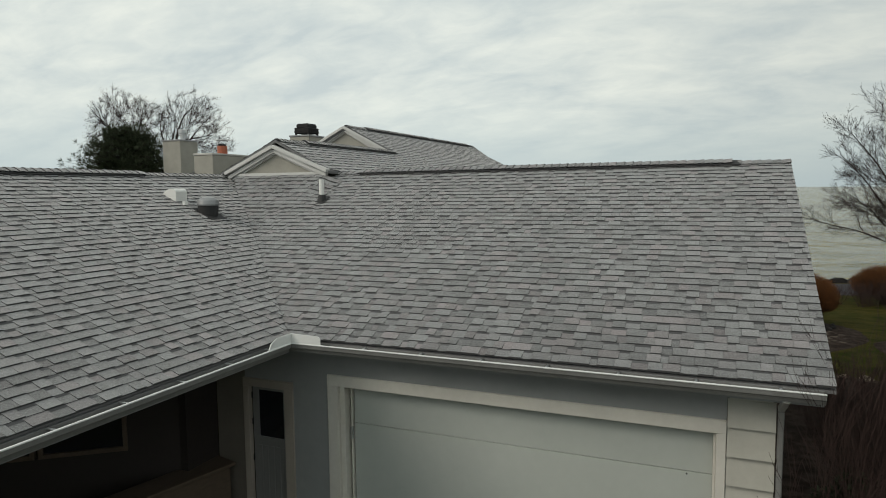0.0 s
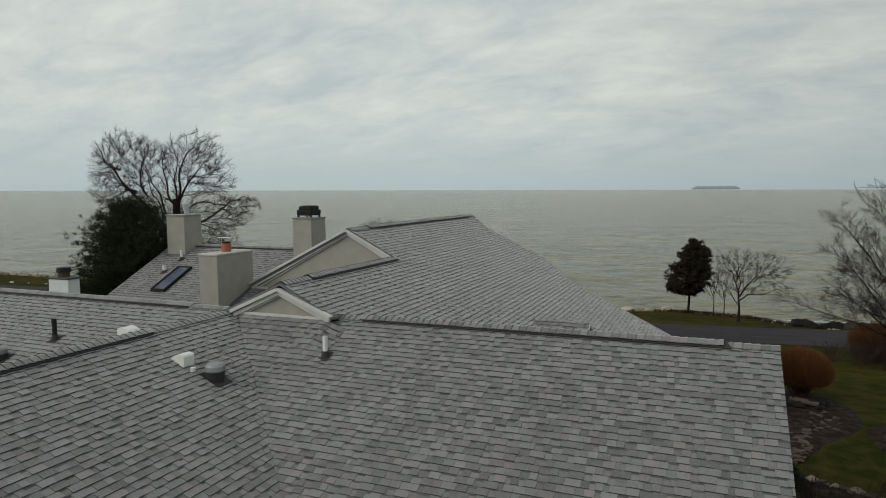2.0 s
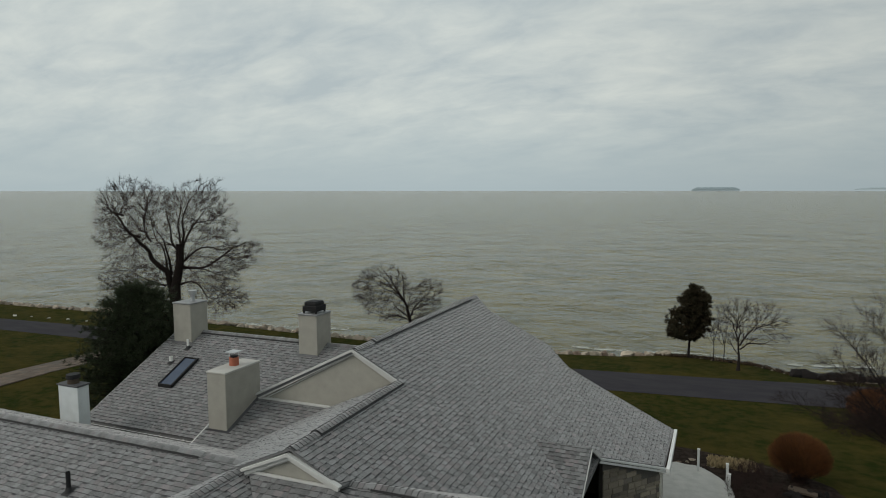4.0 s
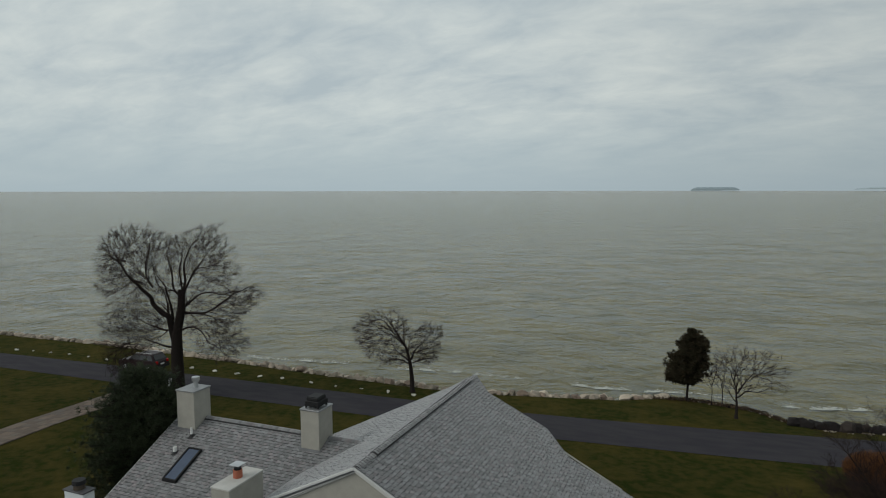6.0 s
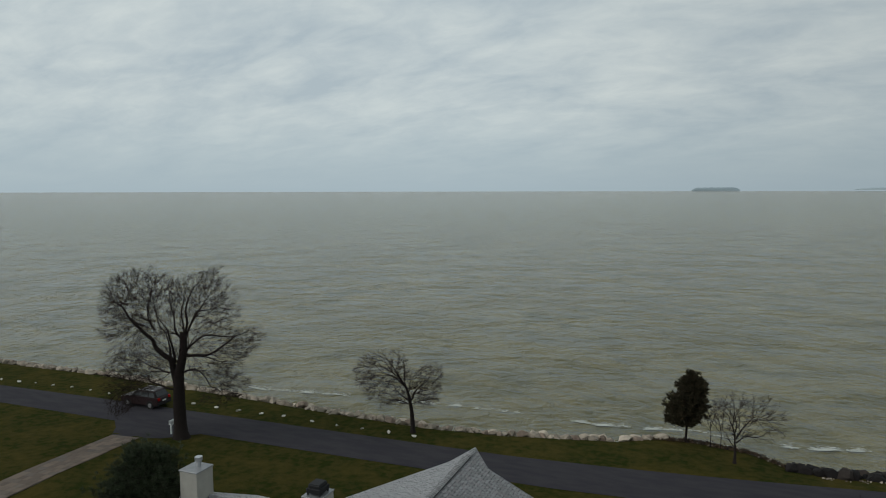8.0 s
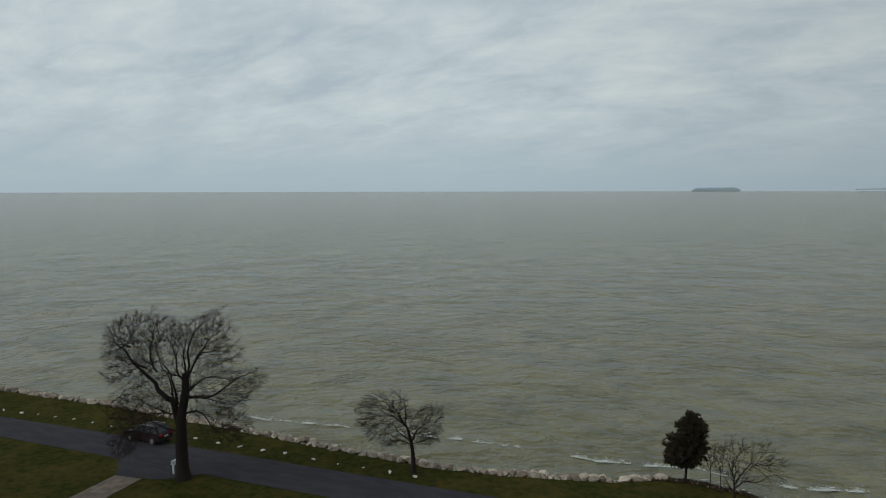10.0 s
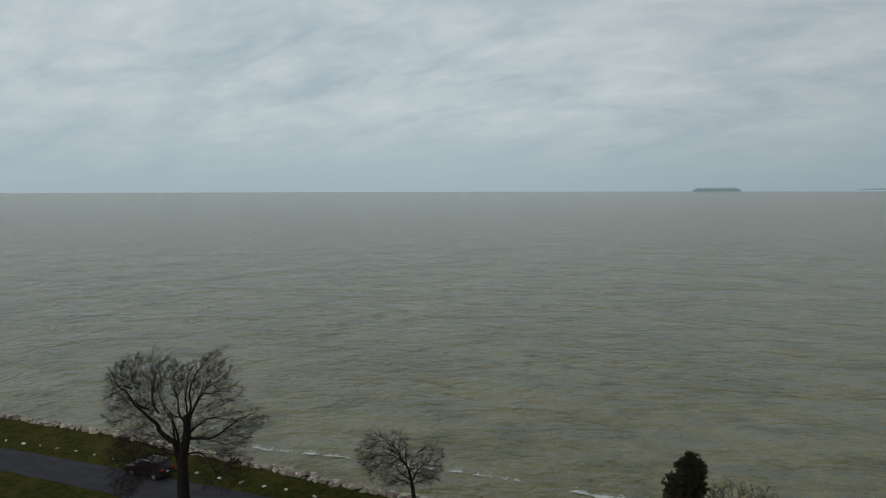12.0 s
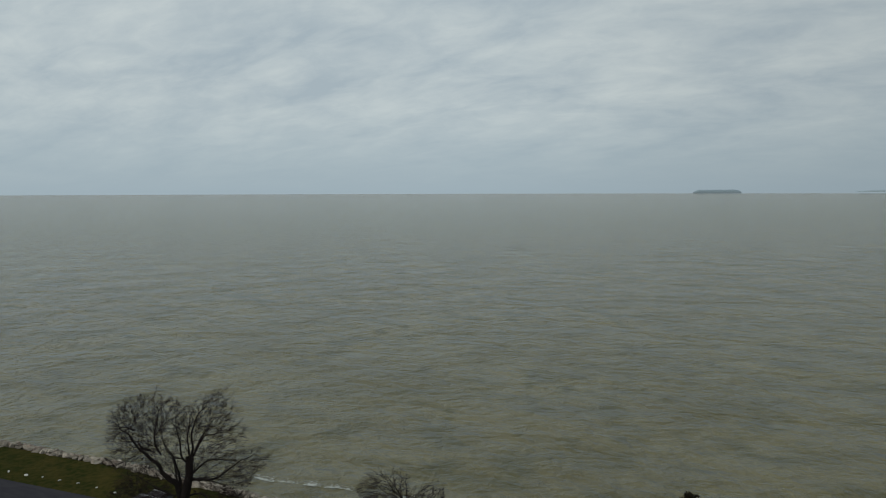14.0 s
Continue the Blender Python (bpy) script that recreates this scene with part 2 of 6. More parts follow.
def lawn_material():
    m = material("winter_lawn", (0.020, 0.0265, 0.005), 0.95, 0.6, 0.55, 0.03, 0.12, tint=(0.041, 0.037, 0.010), spec=0.02)
    n, link = m.node_tree.nodes, m.node_tree.links
    bsdf = n["Principled BSDF"]
    shade = bsdf.inputs["Base Color"].links[0].from_node
    # strawy patches and a dry rim, in metres
    geo = n.new("ShaderNodeNewGeometry")
    patch = n.new("ShaderNodeTexNoise")
    patch.inputs["Scale"].default_value = 0.27
    patch.inputs["Detail"].default_value = 9
    patch.inputs["Roughness"].default_value = 0.72
    link.new(geo.outputs["Position"], patch.inputs["Vector"])
    ramp = n.new("ShaderNodeMapRange")
    ramp.inputs[1].default_value, ramp.inputs[2].default_value = 0.46, 0.70
    link.new(patch.outputs["Fac"], ramp.inputs[0])
    dry = n.new("ShaderNodeMix")
    dry.data_type = "RGBA"
    link.new(ramp.outputs[0], dry.inputs[0])
    link.new(shade.outputs[2], dry.inputs[6])
    dry.inputs[7].default_value = (0.067, 0.051, 0.014, 1)
    link.new(dry.outputs[2], bsdf.inputs["Base Color"])
    return m


LAWN = lawn_material()


def water_material():
    m = bpy.data.materials.new("silty_lake_water")
    m.use_nodes = True
    n, link = m.node_tree.nodes, m.node_tree.links
    bsdf = n["Principled BSDF"]
    bsdf.inputs["Roughness"].default_value = 0.16
    bsdf.inputs["IOR"].default_value = 1.33
    geo = n.new("ShaderNodeNewGeometry")

    def waves(scale, stretch, turn, detail=4, rough=0.5, distort=0.3):
        mp = n.new("ShaderNodeMapping")
        mp.inputs["Rotation"].default_value = (0, 0, radians(turn))
        mp.inputs["Scale"].default_value = stretch
        link.new(geo.outputs["Position"], mp.inputs[0])
        tx = n.new("ShaderNodeTexNoise")
        tx.inputs["Scale"].default_value = scale
        tx.inputs["Detail"].default_value = detail
        tx.inputs["Roughness"].default_value = rough
        tx.inputs["Distortion"].default_value = distort
        link.new(mp.outputs[0], tx.inputs["Vector"])
        return tx.outputs["Fac"]

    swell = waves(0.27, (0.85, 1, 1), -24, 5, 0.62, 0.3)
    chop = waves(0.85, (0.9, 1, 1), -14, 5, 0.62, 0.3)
    # bands and silt: tone patterns that put wave contrast into the base colour
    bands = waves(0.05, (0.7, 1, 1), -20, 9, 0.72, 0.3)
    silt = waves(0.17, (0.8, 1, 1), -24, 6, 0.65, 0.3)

    gusts = waves(0.06, (0.8, 1, 1), -20, 4, 0.6, 0.3)

    def bump(height, distance, normal=None):
        b = n.new("ShaderNodeBump")
        b.inputs["Distance"].default_value = distance
        link.new(height, b.inputs["Height"])
        if normal:
            link.new(normal, b.inputs["Normal"])
        return b.outputs[0]

    link.new(bump(chop, 0.40, bump(swell, 1.2, bump(gusts, 4.0))), bsdf.inputs["Normal"])
    # paler and deeper olive: wave light and dark painted over the silty body
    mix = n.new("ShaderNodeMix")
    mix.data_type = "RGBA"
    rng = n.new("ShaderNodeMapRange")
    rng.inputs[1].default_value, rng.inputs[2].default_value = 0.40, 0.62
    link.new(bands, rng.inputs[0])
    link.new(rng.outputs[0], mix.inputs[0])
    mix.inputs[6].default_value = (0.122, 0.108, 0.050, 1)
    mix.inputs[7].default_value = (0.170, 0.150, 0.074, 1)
    # greener, darker patches: shading of the swell troughs painted into the silty colour
    trough_shade = n.new("ShaderNodeMapRange")
    trough_shade.inputs[1].default_value, trough_shade.inputs[2].default_value = 0.52, 0.36
    link.new(silt, trough_shade.inputs[0])
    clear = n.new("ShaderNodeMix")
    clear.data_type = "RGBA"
    link.new(trough_shade.outputs[0], clear.inputs[0])
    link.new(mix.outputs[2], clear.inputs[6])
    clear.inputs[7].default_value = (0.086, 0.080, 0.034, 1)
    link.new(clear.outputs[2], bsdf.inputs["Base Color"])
    return m


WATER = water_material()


# ---- building blocks ----
def mesh_of(name, verts, faces, mats, slots=None, smooth=False):
    me = bpy.data.meshes.new(name)
    me.from_pydata([tuple(v) for v in verts], [], faces)
    for m in mats if isinstance(mats, (list, tuple)) else [mats]:
        me.materials.append(m)
    if slots:
        me.polygons.foreach_set("material_index", slots)
    if smooth:
        me.polygons.foreach_set("use_smooth", [True] * len(me.polygons))
    me.update()
    return me


def piece(name, me, parent=None, label="", m=None):
    ob = new(name, me)
    if parent:
        ob.parent = parent
    if m is not None:
        ob.matrix_basis = m
    return tagged(ob, label)


def part(name, bm, mat, parent=None, label="", smooth=False):
    """One mesh object out of a bmesh, under a thing or a part."""
    me = bpy.data.meshes.new(name)
    bmesh.ops.recalc_face_normals(bm, faces=bm.faces)
    bm.to_mesh(me)
    bm.free()
    for k in mat if isinstance(mat, (list, tuple)) else [mat]:
        me.materials.append(k)
    if smooth:
        me.polygons.foreach_set("use_smooth", [True] * len(me.polygons))
    return piece(name, me, parent, label)


def thing(name, at, label, category, group=""):
    ob = new(name)
    ob.location = at
    return tagged(ob, label, category, group)


def box(bm, lo, hi, bevel=0.0, turn=None, slot=0):
    """A box between two corners, with its edges broken."""
    c = [(a + b) / 2 for a, b in zip(lo, hi)]
    s = [abs(b - a) for a, b in zip(lo, hi)]
    made = bmesh.ops.create_cube(bm, size=1, matrix=Matrix.LocRotScale(c, None, s))
    vs = made["verts"]
    if bevel:
        es = list({e for v in vs for e in v.link_edges})
        r = bmesh.ops.bevel(bm, geom=es, offset=bevel, segments=1, affect="EDGES")
        vs = r["verts"]
    for f in {f for v in vs for f in v.link_faces}:
        f.material_index = slot
    if turn is not None:
        bmesh.ops.transform(bm, matrix=turn, verts=list(vs))
    return vs


def bar(bm, a, b, width, height, bevel=0.0, up=(0, 0, 1), slot=0):
    """A straight bar from a to b with a rectangular section."""
    a, b = Vector(a), Vector(b)
    d = b - a
    y = d.normalized()
    x = y.cross(Vector(up)).normalized()
    z = x.cross(y)
    m = Matrix((x, y, z)).transposed().to_4x4()
    m.translation = (a + b) / 2
    return box(bm, (-width / 2, -d.length / 2, -height / 2), (width / 2, d.length / 2, height / 2), bevel, m, slot)


def tube(bm, a, b, r0, r1=None, sides=12, caps=True):
    a, b = Vector(a), Vector(b)
    m = (b - a).to_track_quat("Z", "Y").to_matrix().to_4x4()
    m.translation = (a + b) / 2
    return bmesh.ops.create_cone(bm, cap_ends=caps, segments=sides, radius1=r0, radius2=r0 if r1 is None else r1, depth=(b - a).length, matrix=m)["verts"]


def prism(bm, points, z0, z1):
    """A flat outline (x, y) raised from z0 to z1; z1 may be a function of (x, y)."""
    f = (lambda x, y: z1) if isinstance(z1, (int, float)) else z1
    g = (lambda x, y: z0) if isinstance(z0, (int, float)) else z0
    top = [bm.verts.new((x, y, f(x, y))) for x, y in points]
    low = [bm.verts.new((x, y, g(x, y))) for x, y in points]
    bm.faces.new(top)
    bm.faces.new(low[::-1])
    k = len(points)
    for i in range(k):
        bm.faces.new((top[i], low[i], low[(i + 1) % k], top[(i + 1) % k]))


def slab(bm, points, thick):
    """A polygon in space thickened along its normal."""
    p = [Vector(q) for q in points]
    nrm = (p[1] - p[0]).cross(p[2] - p[0]).normalized() * thick
    top = [bm.verts.new(q) for q in p]
    low = [bm.verts.new(q - nrm) for q in p]
    bm.faces.new(top)
    bm.faces.new(low[::-1])
    k = len(p)
    for i in range(k):
        bm.faces.new((top[i], low[i], low[(i + 1) % k], top[(i + 1) % k]))


# ---- ground ----
ROAD_NEAR = [(-400, 34.0), (-120, 40.2), (-66, 42.2), (-40, 43.0), (-23, 43.6), (-10, 44.1), (1.6, 45.3), (7.5, 46.1), (20, 48.2), (60, 56), (400, 120)]
ROAD_FAR = [(-400, 38.5), (-120, 44.6), (-72, 46.4), (-56, 47.2), (-40, 47.7), (-14.5, 48.5), (-6, 49.4), (1.7, 50.5), (9, 51.7), (20, 53.6), (60, 61), (400, 125)]
SHORE = [(-4000, -420), (-400, 42.0), (-140, 52.5), (-83, 53.4), (-64, 54.1), (-45, 53.3), (-33, 52.6), (-23, 52.4), (-17, 53.2), (-11, 55.0), (-7, 56.2), (-3.9, 58.6),
         (-0.7, 59.2), (3.2, 58.4), (5.6, 56.4), (7.8, 55.7), (12.3, 56.6), (30, 60), (100, 75), (400, 131), (4000, 700)]
WATER_Z = -3.6


def along(table, x):
    return float(np.interp(x, [a for a, b in table], [b for a, b in table]))


def ground_z(x, y):
    z = float(np.interp(y, (-40, 9, 16, 31, 43.5, 50.5), (0.1, 0.0, -0.25, -0.95, -1.85, -1.88)))
    if y > 48:
        low = float(np.interp(x, (-20, -8, 0, 14), (-1.95, -2.2, -2.55, -2.55)))
        z = z + (low - z) * min(1.0, max(0.0, (y - along(ROAD_FAR, x) - 0.4) / max(1.5, along(SHORE, x) - along(ROAD_FAR, x) - 1.0)))
    return z


def build_ground():
    xs = sorted({-4000, -1500, -700, -400, -250, -170, -130, *np.arange(-110, 40.1, 1.25).tolist(), 55, 80, 120, 200, 400, 1500, 4000})
    fixed = [-4000, -1500, -500, -200, -90, -50, -30, -20, -10, 0]
    rows = []
    for x in xs:
        sh, far, near = along(SHORE, x), along(ROAD_FAR, x), along(ROAD_NEAR, x)
        base = min(0.0, near - 40)
        ys = [min(f, base + f) for f in fixed]
        ys += list(np.linspace(base, near, 31)[1:]) + list(np.linspace(near, far, 7)[1:]) + list(np.linspace(far, sh - 0.6, 9)[1:])
        col = []
        for y in ys:
            bumpy = 0.05 * noise.noise((x * 0.3, y * 0.3, 0)) + 0.10 * noise.noise((x * 0.06, y * 0.06, 3)) if y < near - 1.5 and y > 18 else 0.0
            col.append((x, y, ground_z(x, y) + bumpy))
        z = ground_z(x, sh - 0.6)
        for dy, dz in ((0.0, -0.25), (0.5, -0.75), (1.2, -1.6), (2.5, -2.4), (9, -4.5)):
            col.append((x, sh + dy + 0.25 * noise.noise((x * 0.7, dy, 5)), z + dz))
        rows.append(col)
    k = len(rows[0])
    verts = [v for col in rows for v in col]
    faces = [(i * k + j, (i + 1) * k + j, (i + 1) * k + j + 1, i * k + j + 1) for i in range(len(rows) - 1) for j in range(k - 1)]
    ob = piece("ground", mesh_of("ground", verts, faces, LAWN, smooth=True))
    tagged(ob, "dark green winter lawn with strawy patches, sloping to the lake", "lawn", kind="structure")


build_ground()


def strip(name, left, right, mat, lift, xs, cross=5):
    """A sheet on the ground between two lines y(x)."""
    verts, faces = [], []
    for x in xs:
        a, b = along(left, x), along(right, x)
        for j in range(cross + 1):
            y = a + (b - a) * j / cross
            crown = 0.05 * (1 - (2 * j / cross - 1) ** 2)
            verts.append((x, y, ground_z(x, y) + lift + crown))
    k = cross + 1
    for i in range(len(xs) - 1):
        for j in range(cross):
            faces.append((i * k + j, (i + 1) * k + j, (i + 1) * k + j + 1, i * k + j + 1))
    return piece(name, mesh_of(name, verts, faces, mat, smooth=True))


road = strip("road", ROAD_NEAR, ROAD_FAR, ASPHALT, 0.02, [-400, -250, -160, *np.arange(-120, 60.1, 2.5).tolist(), 100, 200, 400])
tagged(road, "narrow dark asphalt lane along the shore", "road", kind="structure")


def far_rise(a):
    """How far the sea's rim stands over the water at the bank, so that the rim lies at the true horizon; a: the bearing."""
    return 11.6 - 15.0 * max(-1.2, min(1.2, (a + radians(22.6)) / radians(34)))


def build_water():
    rings = [2, 12, 20, 30, 40, 50, 58, 66, 76, 90, 110, 140, 190, 260, 380, 560, 850, 1300, 2000, 3000, 4000, 4900]
    angles = np.linspace(-radians(88), radians(88), 97)
    verts, faces = [], []
    for r in rings:
        for a in angles:
            verts.append((r * math.sin(a) - 6, r * math.cos(a) + 2, WATER_Z + far_rise(a) * (r / 4900) ** 2))
    k = len(angles)
    for i in range(len(rings) - 1):
        for j in range(k - 1):
            faces.append((i * k + j, i * k + j + 1, (i + 1) * k + j + 1, (i + 1) * k + j))
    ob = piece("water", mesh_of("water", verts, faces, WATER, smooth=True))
    tagged(ob, "choppy olive-grey lake reaching the horizon", "lake", kind="structure")


build_water()


def patch(name, outline, mat, lift=0.02):
    """A sheet lying on the ground within an outline, as a fan of rings."""
    cx, cy = sum(p[0] for p in outline) / len(outline), sum(p[1] for p in outline) / len(outline)
    k, verts, faces = len(outline), [], []
    for s in (1.0, 0.75, 0.5, 0.25):
        for x, y in outline:
            px_, py_ = cx + (x - cx) * s, cy + (y - cy) * s
            verts.append((px_, py_, ground_z(px_, py_) + lift + (0.0 if s == 1 else 0.05)))
    verts.append((cx, cy, ground_z(cx, cy) + lift + 0.06))
    for r in range(3):
        for i in range(k):
            faces.append((r * k + i, r * k + (i + 1) % k, (r + 1) * k + (i + 1) % k, (r + 1) * k + i))
    for i in range(k):
        faces.append((3 * k + i, 3 * k + (i + 1) % k, 4 * k))
    return piece(name, mesh_of(name, verts, faces, mat, smooth=True))


def rounded(points, steps=6):
    """A closed smooth outline through control points."""
    out, k = [], len(points)
    for i in range(k):
        p0, p1, p2, p3 = (Vector(points[(i + j - 1) % k]) for j in range(4))
        for s in range(steps):
            t = s / steps
            out.append(tuple(0.5 * ((2 * p1) + (p2 - p0) * t + (2 * p0 - 5 * p1 + 4 * p2 - p3) * t * t + (3 * p1 - p0 - 3 * p2 + p3) * t ** 3)))
    return out


# ---- house ----
house = thing("house", (0, 0, 0), "low rambling house with grey shingle roofs and beige stucco chimneys", "house")

Y_EAVE, Y_RIDGE, X_EAVE, X_RIDGE, Z_EAVE = 7.22, 12.33, -5.20, -10.35, 2.95
Z_RIDGE = 5.235
X_RAKE = 1.12
D_X, D_Z, D_PITCH, D_LEFT = -10.45, 6.82, 0.517, 0.495
C_X, E_Y, E_Z, E_PITCH = -8.82, 22.0, 5.70, 0.50


def ridge_z(x):
    return Z_RIDGE + 0.0048 * max(0.0, x - X_RIDGE)


def z_garage(x, y):
    return Z_EAVE + (y - Y_EAVE) / (Y_RIDGE - Y_EAVE) * (ridge_z(x) - Z_EAVE)


def z_garage_back(x, y):
    return ridge_z(x) - 0.44 * (y - Y_RIDGE)


def z_wing(x, y):
    return Z_EAVE + (X_EAVE - x) / (X_EAVE - X_RIDGE) * (Z_RIDGE - Z_EAVE)


def z_wing_back(x, y):
    return Z_RIDGE - 0.43 * (X_RIDGE - x)


def z_main(x, y):
    return D_Z - D_PITCH * (x - D_X)


def z_main_left(x, y):
    return D_Z - D_LEFT * (D_X - x)


def z_c_left(x, y):
    return z_main(C_X, 0) - 0.45 * (C_X - x)


def z_pent(x, y):
    return 4.83 - 0.43 * (17.72 - y)


def z_e(x, y):
    return E_Z - E_PITCH * (E_Y - y)


def z_e_back(x, y):
    return E_Z - E_PITCH * (y - E_Y)


# slope: name-less outline in plan, height, upslope direction in plan, with shingles on it
EXPOSURE = 0.143
WIDTHS, NARROW = (0.12, 0.15, 0.18, 0.23), (0.08, 0.11, 0.14, 0.17)
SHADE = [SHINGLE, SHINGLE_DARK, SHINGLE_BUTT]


def chop_row(outline, h, e, s):
    """Where the line at height s of the outline starts and ends, along e."""
    hits = []
    k = len(outline)
    for i in range(k):
        (x0, y0), (x1, y1) = outline[i], outline[(i + 1) % k]
        a, b = x0 * h[0] + y0 * h[1] - s, x1 * h[0] + y1 * h[1] - s
        if (a < 0) != (b < 0):
            t = a / (a - b)
            hits.append((x0 + (x1 - x0) * t) * e[0] + (y0 + (y1 - y0) * t) * e[1])
    return (min(hits), max(hits)) if len(hits) > 1 else None


def shingle_block(rows, corners, thick, band):
    """Add one shingle tab: four plan corners with heights; its butt stands proud."""
    verts, faces, slots = rows
    i = len(verts)
    (ax, ay, az), (bx, by, bz), (cx, cy, cz), (dx, dy, dz) = corners
    verts += [(ax, ay, az + thick), (bx, by, bz + thick), (cx, cy, cz + 0.004), (dx, dy, dz + 0.004), (ax, ay, az - 0.003), (bx, by, bz - 0.003)]
    faces += [(i, i + 1, i + 2, i + 3), (i + 4, i + 5, i + 1, i), (i + 4, i, i + 3), (i + 1, i + 5, i + 2)]
    slots += [0, 2, 2, 2]
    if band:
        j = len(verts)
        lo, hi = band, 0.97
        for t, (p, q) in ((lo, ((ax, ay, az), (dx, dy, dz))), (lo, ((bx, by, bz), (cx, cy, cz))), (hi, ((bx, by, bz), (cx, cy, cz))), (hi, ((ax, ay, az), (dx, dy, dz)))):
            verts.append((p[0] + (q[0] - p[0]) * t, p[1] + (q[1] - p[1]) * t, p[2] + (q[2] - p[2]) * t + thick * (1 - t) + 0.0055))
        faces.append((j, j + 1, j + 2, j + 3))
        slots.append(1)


def roof_slope(outline, z_of, h, seed, label="", singles=None, thick=0.14, sink=0.006):
    """A sloping roof deck with fascia depth and laid asphalt shingles. singles: (courses, from, to) laid as separate pieces."""
    rng = random.Random(seed)
    bm = bmesh.new()
    prism(bm, outline, lambda x, y: z_of(x, y) - thick, lambda x, y: z_of(x, y) - sink)
    deck = part("roof", bm, DECK, house, label or "grey architectural asphalt shingles")
    e = (h[1], -h[0])
    hs = [x * h[0] + y * h[1] for x, y in outline]
    s0, s1 = min(hs), max(hs)
    rise = abs(z_of(h[0] * 1.0, h[1] * 1.0) - z_of(0, 0))
    step = EXPOSURE / math.hypot(1, rise)
    rows = ([], [], [])
    shared = {}
    made = 0
    s, course, proud = s0 - 0.02, 0, False
    while s < s1 - 0.03:
        top = min(s + step * 1.04, s1 - 0.002)
        low = chop_row(outline, h, e, max(s, s0 + 0.002))
        high = chop_row(outline, h, e, top)
        if low and high:
            a, b = min(low[0], high[0] + 0.5), low[1]
            u = a - rng.random() * 0.25
            end = max(low[1], high[1])
            start = min(low[0], high[0])
            u = start - rng.random() * 0.2
            while u < end:
                proud = rng.random() < (0.35 if proud else 0.9)
                w = rng.choice(WIDTHS if proud else NARROW)
                l0, r0, l1, r1 = max(u, low[0]), min(u + w, low[1]), max(u, high[0]), min(u + w, high[1])
                t = 0.018 if proud else 0.009
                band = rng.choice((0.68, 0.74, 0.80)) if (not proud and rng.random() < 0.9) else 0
                if r0 - l0 > 0.004 or r1 - l1 > 0.004:
                    l0, r0 = min(l0, low[1]), max(r0, low[0])
                    l1, r1 = min(l1, high[1]), max(r1, high[0])
                    whole = abs(r0 - l0 - w) < 1e-6 and abs(r1 - l1 - w) < 1e-6
                    pts = []
                    g = 0.0014 if min(r0 - l0, r1 - l1) > 0.03 else 0.0
                    for uu, ss in ((l0 + g, s), (r0 - g, s), (r1 - g, top), (l1 + g, top)):
                        x, y = e[0] * uu + h[0] * ss, e[1] * uu + h[1] * ss
                        pts.append((x, y, z_of(x, y)))
                    if singles and whole and course < singles[0] and singles[1] < pts[0][0] < singles[2] and made < 298:
                        key = (w, proud, band)
                        o = pts[0]
                        if key not in shared:
                            r = ([], [], [])
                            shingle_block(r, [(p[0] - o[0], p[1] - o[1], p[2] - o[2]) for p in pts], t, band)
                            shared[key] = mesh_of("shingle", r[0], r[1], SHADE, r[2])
                        piece("shingle", shared[key], deck, m=Matrix.Translation(o))
                        made += 1
                    else:
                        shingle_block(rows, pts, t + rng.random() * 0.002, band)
                u += w
        s += step
        course += 1
    if rows[0]:
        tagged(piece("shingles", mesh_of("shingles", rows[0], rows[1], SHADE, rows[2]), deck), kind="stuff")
    return deck


def cap_mesh(pitch_a, pitch_b, half=0.15, length=0.20):
    """A bent ridge cap shingle; x runs along the ridge, its exposed end at x = 0."""
    verts, faces = [], []
    for x, lift in ((0.0, 0.024), (length, 0.002)):
        for yy, zz in ((-half, -half * pitch_a), (-0.03, -0.006), (0.03, -0.006), (half, -half * pitch_b)):
            verts.append((x, yy, zz + lift))
    for x in (0.0,):
        for yy, zz in ((-half, -half * pitch_a), (-0.03, -0.006), (0.03, -0.006), (half, -half * pitch_b)):
            verts.append((x, yy, zz - 0.004))
    faces += [(0, 1, 5, 4), (1, 2, 6, 5), (2, 3, 7, 6), (8, 9, 1, 0), (9, 10, 2, 1), (10, 11, 3, 2)]
    return mesh_of("ridge_cap", verts, faces, SHADE, [0, 0, 0, 2, 2, 2])


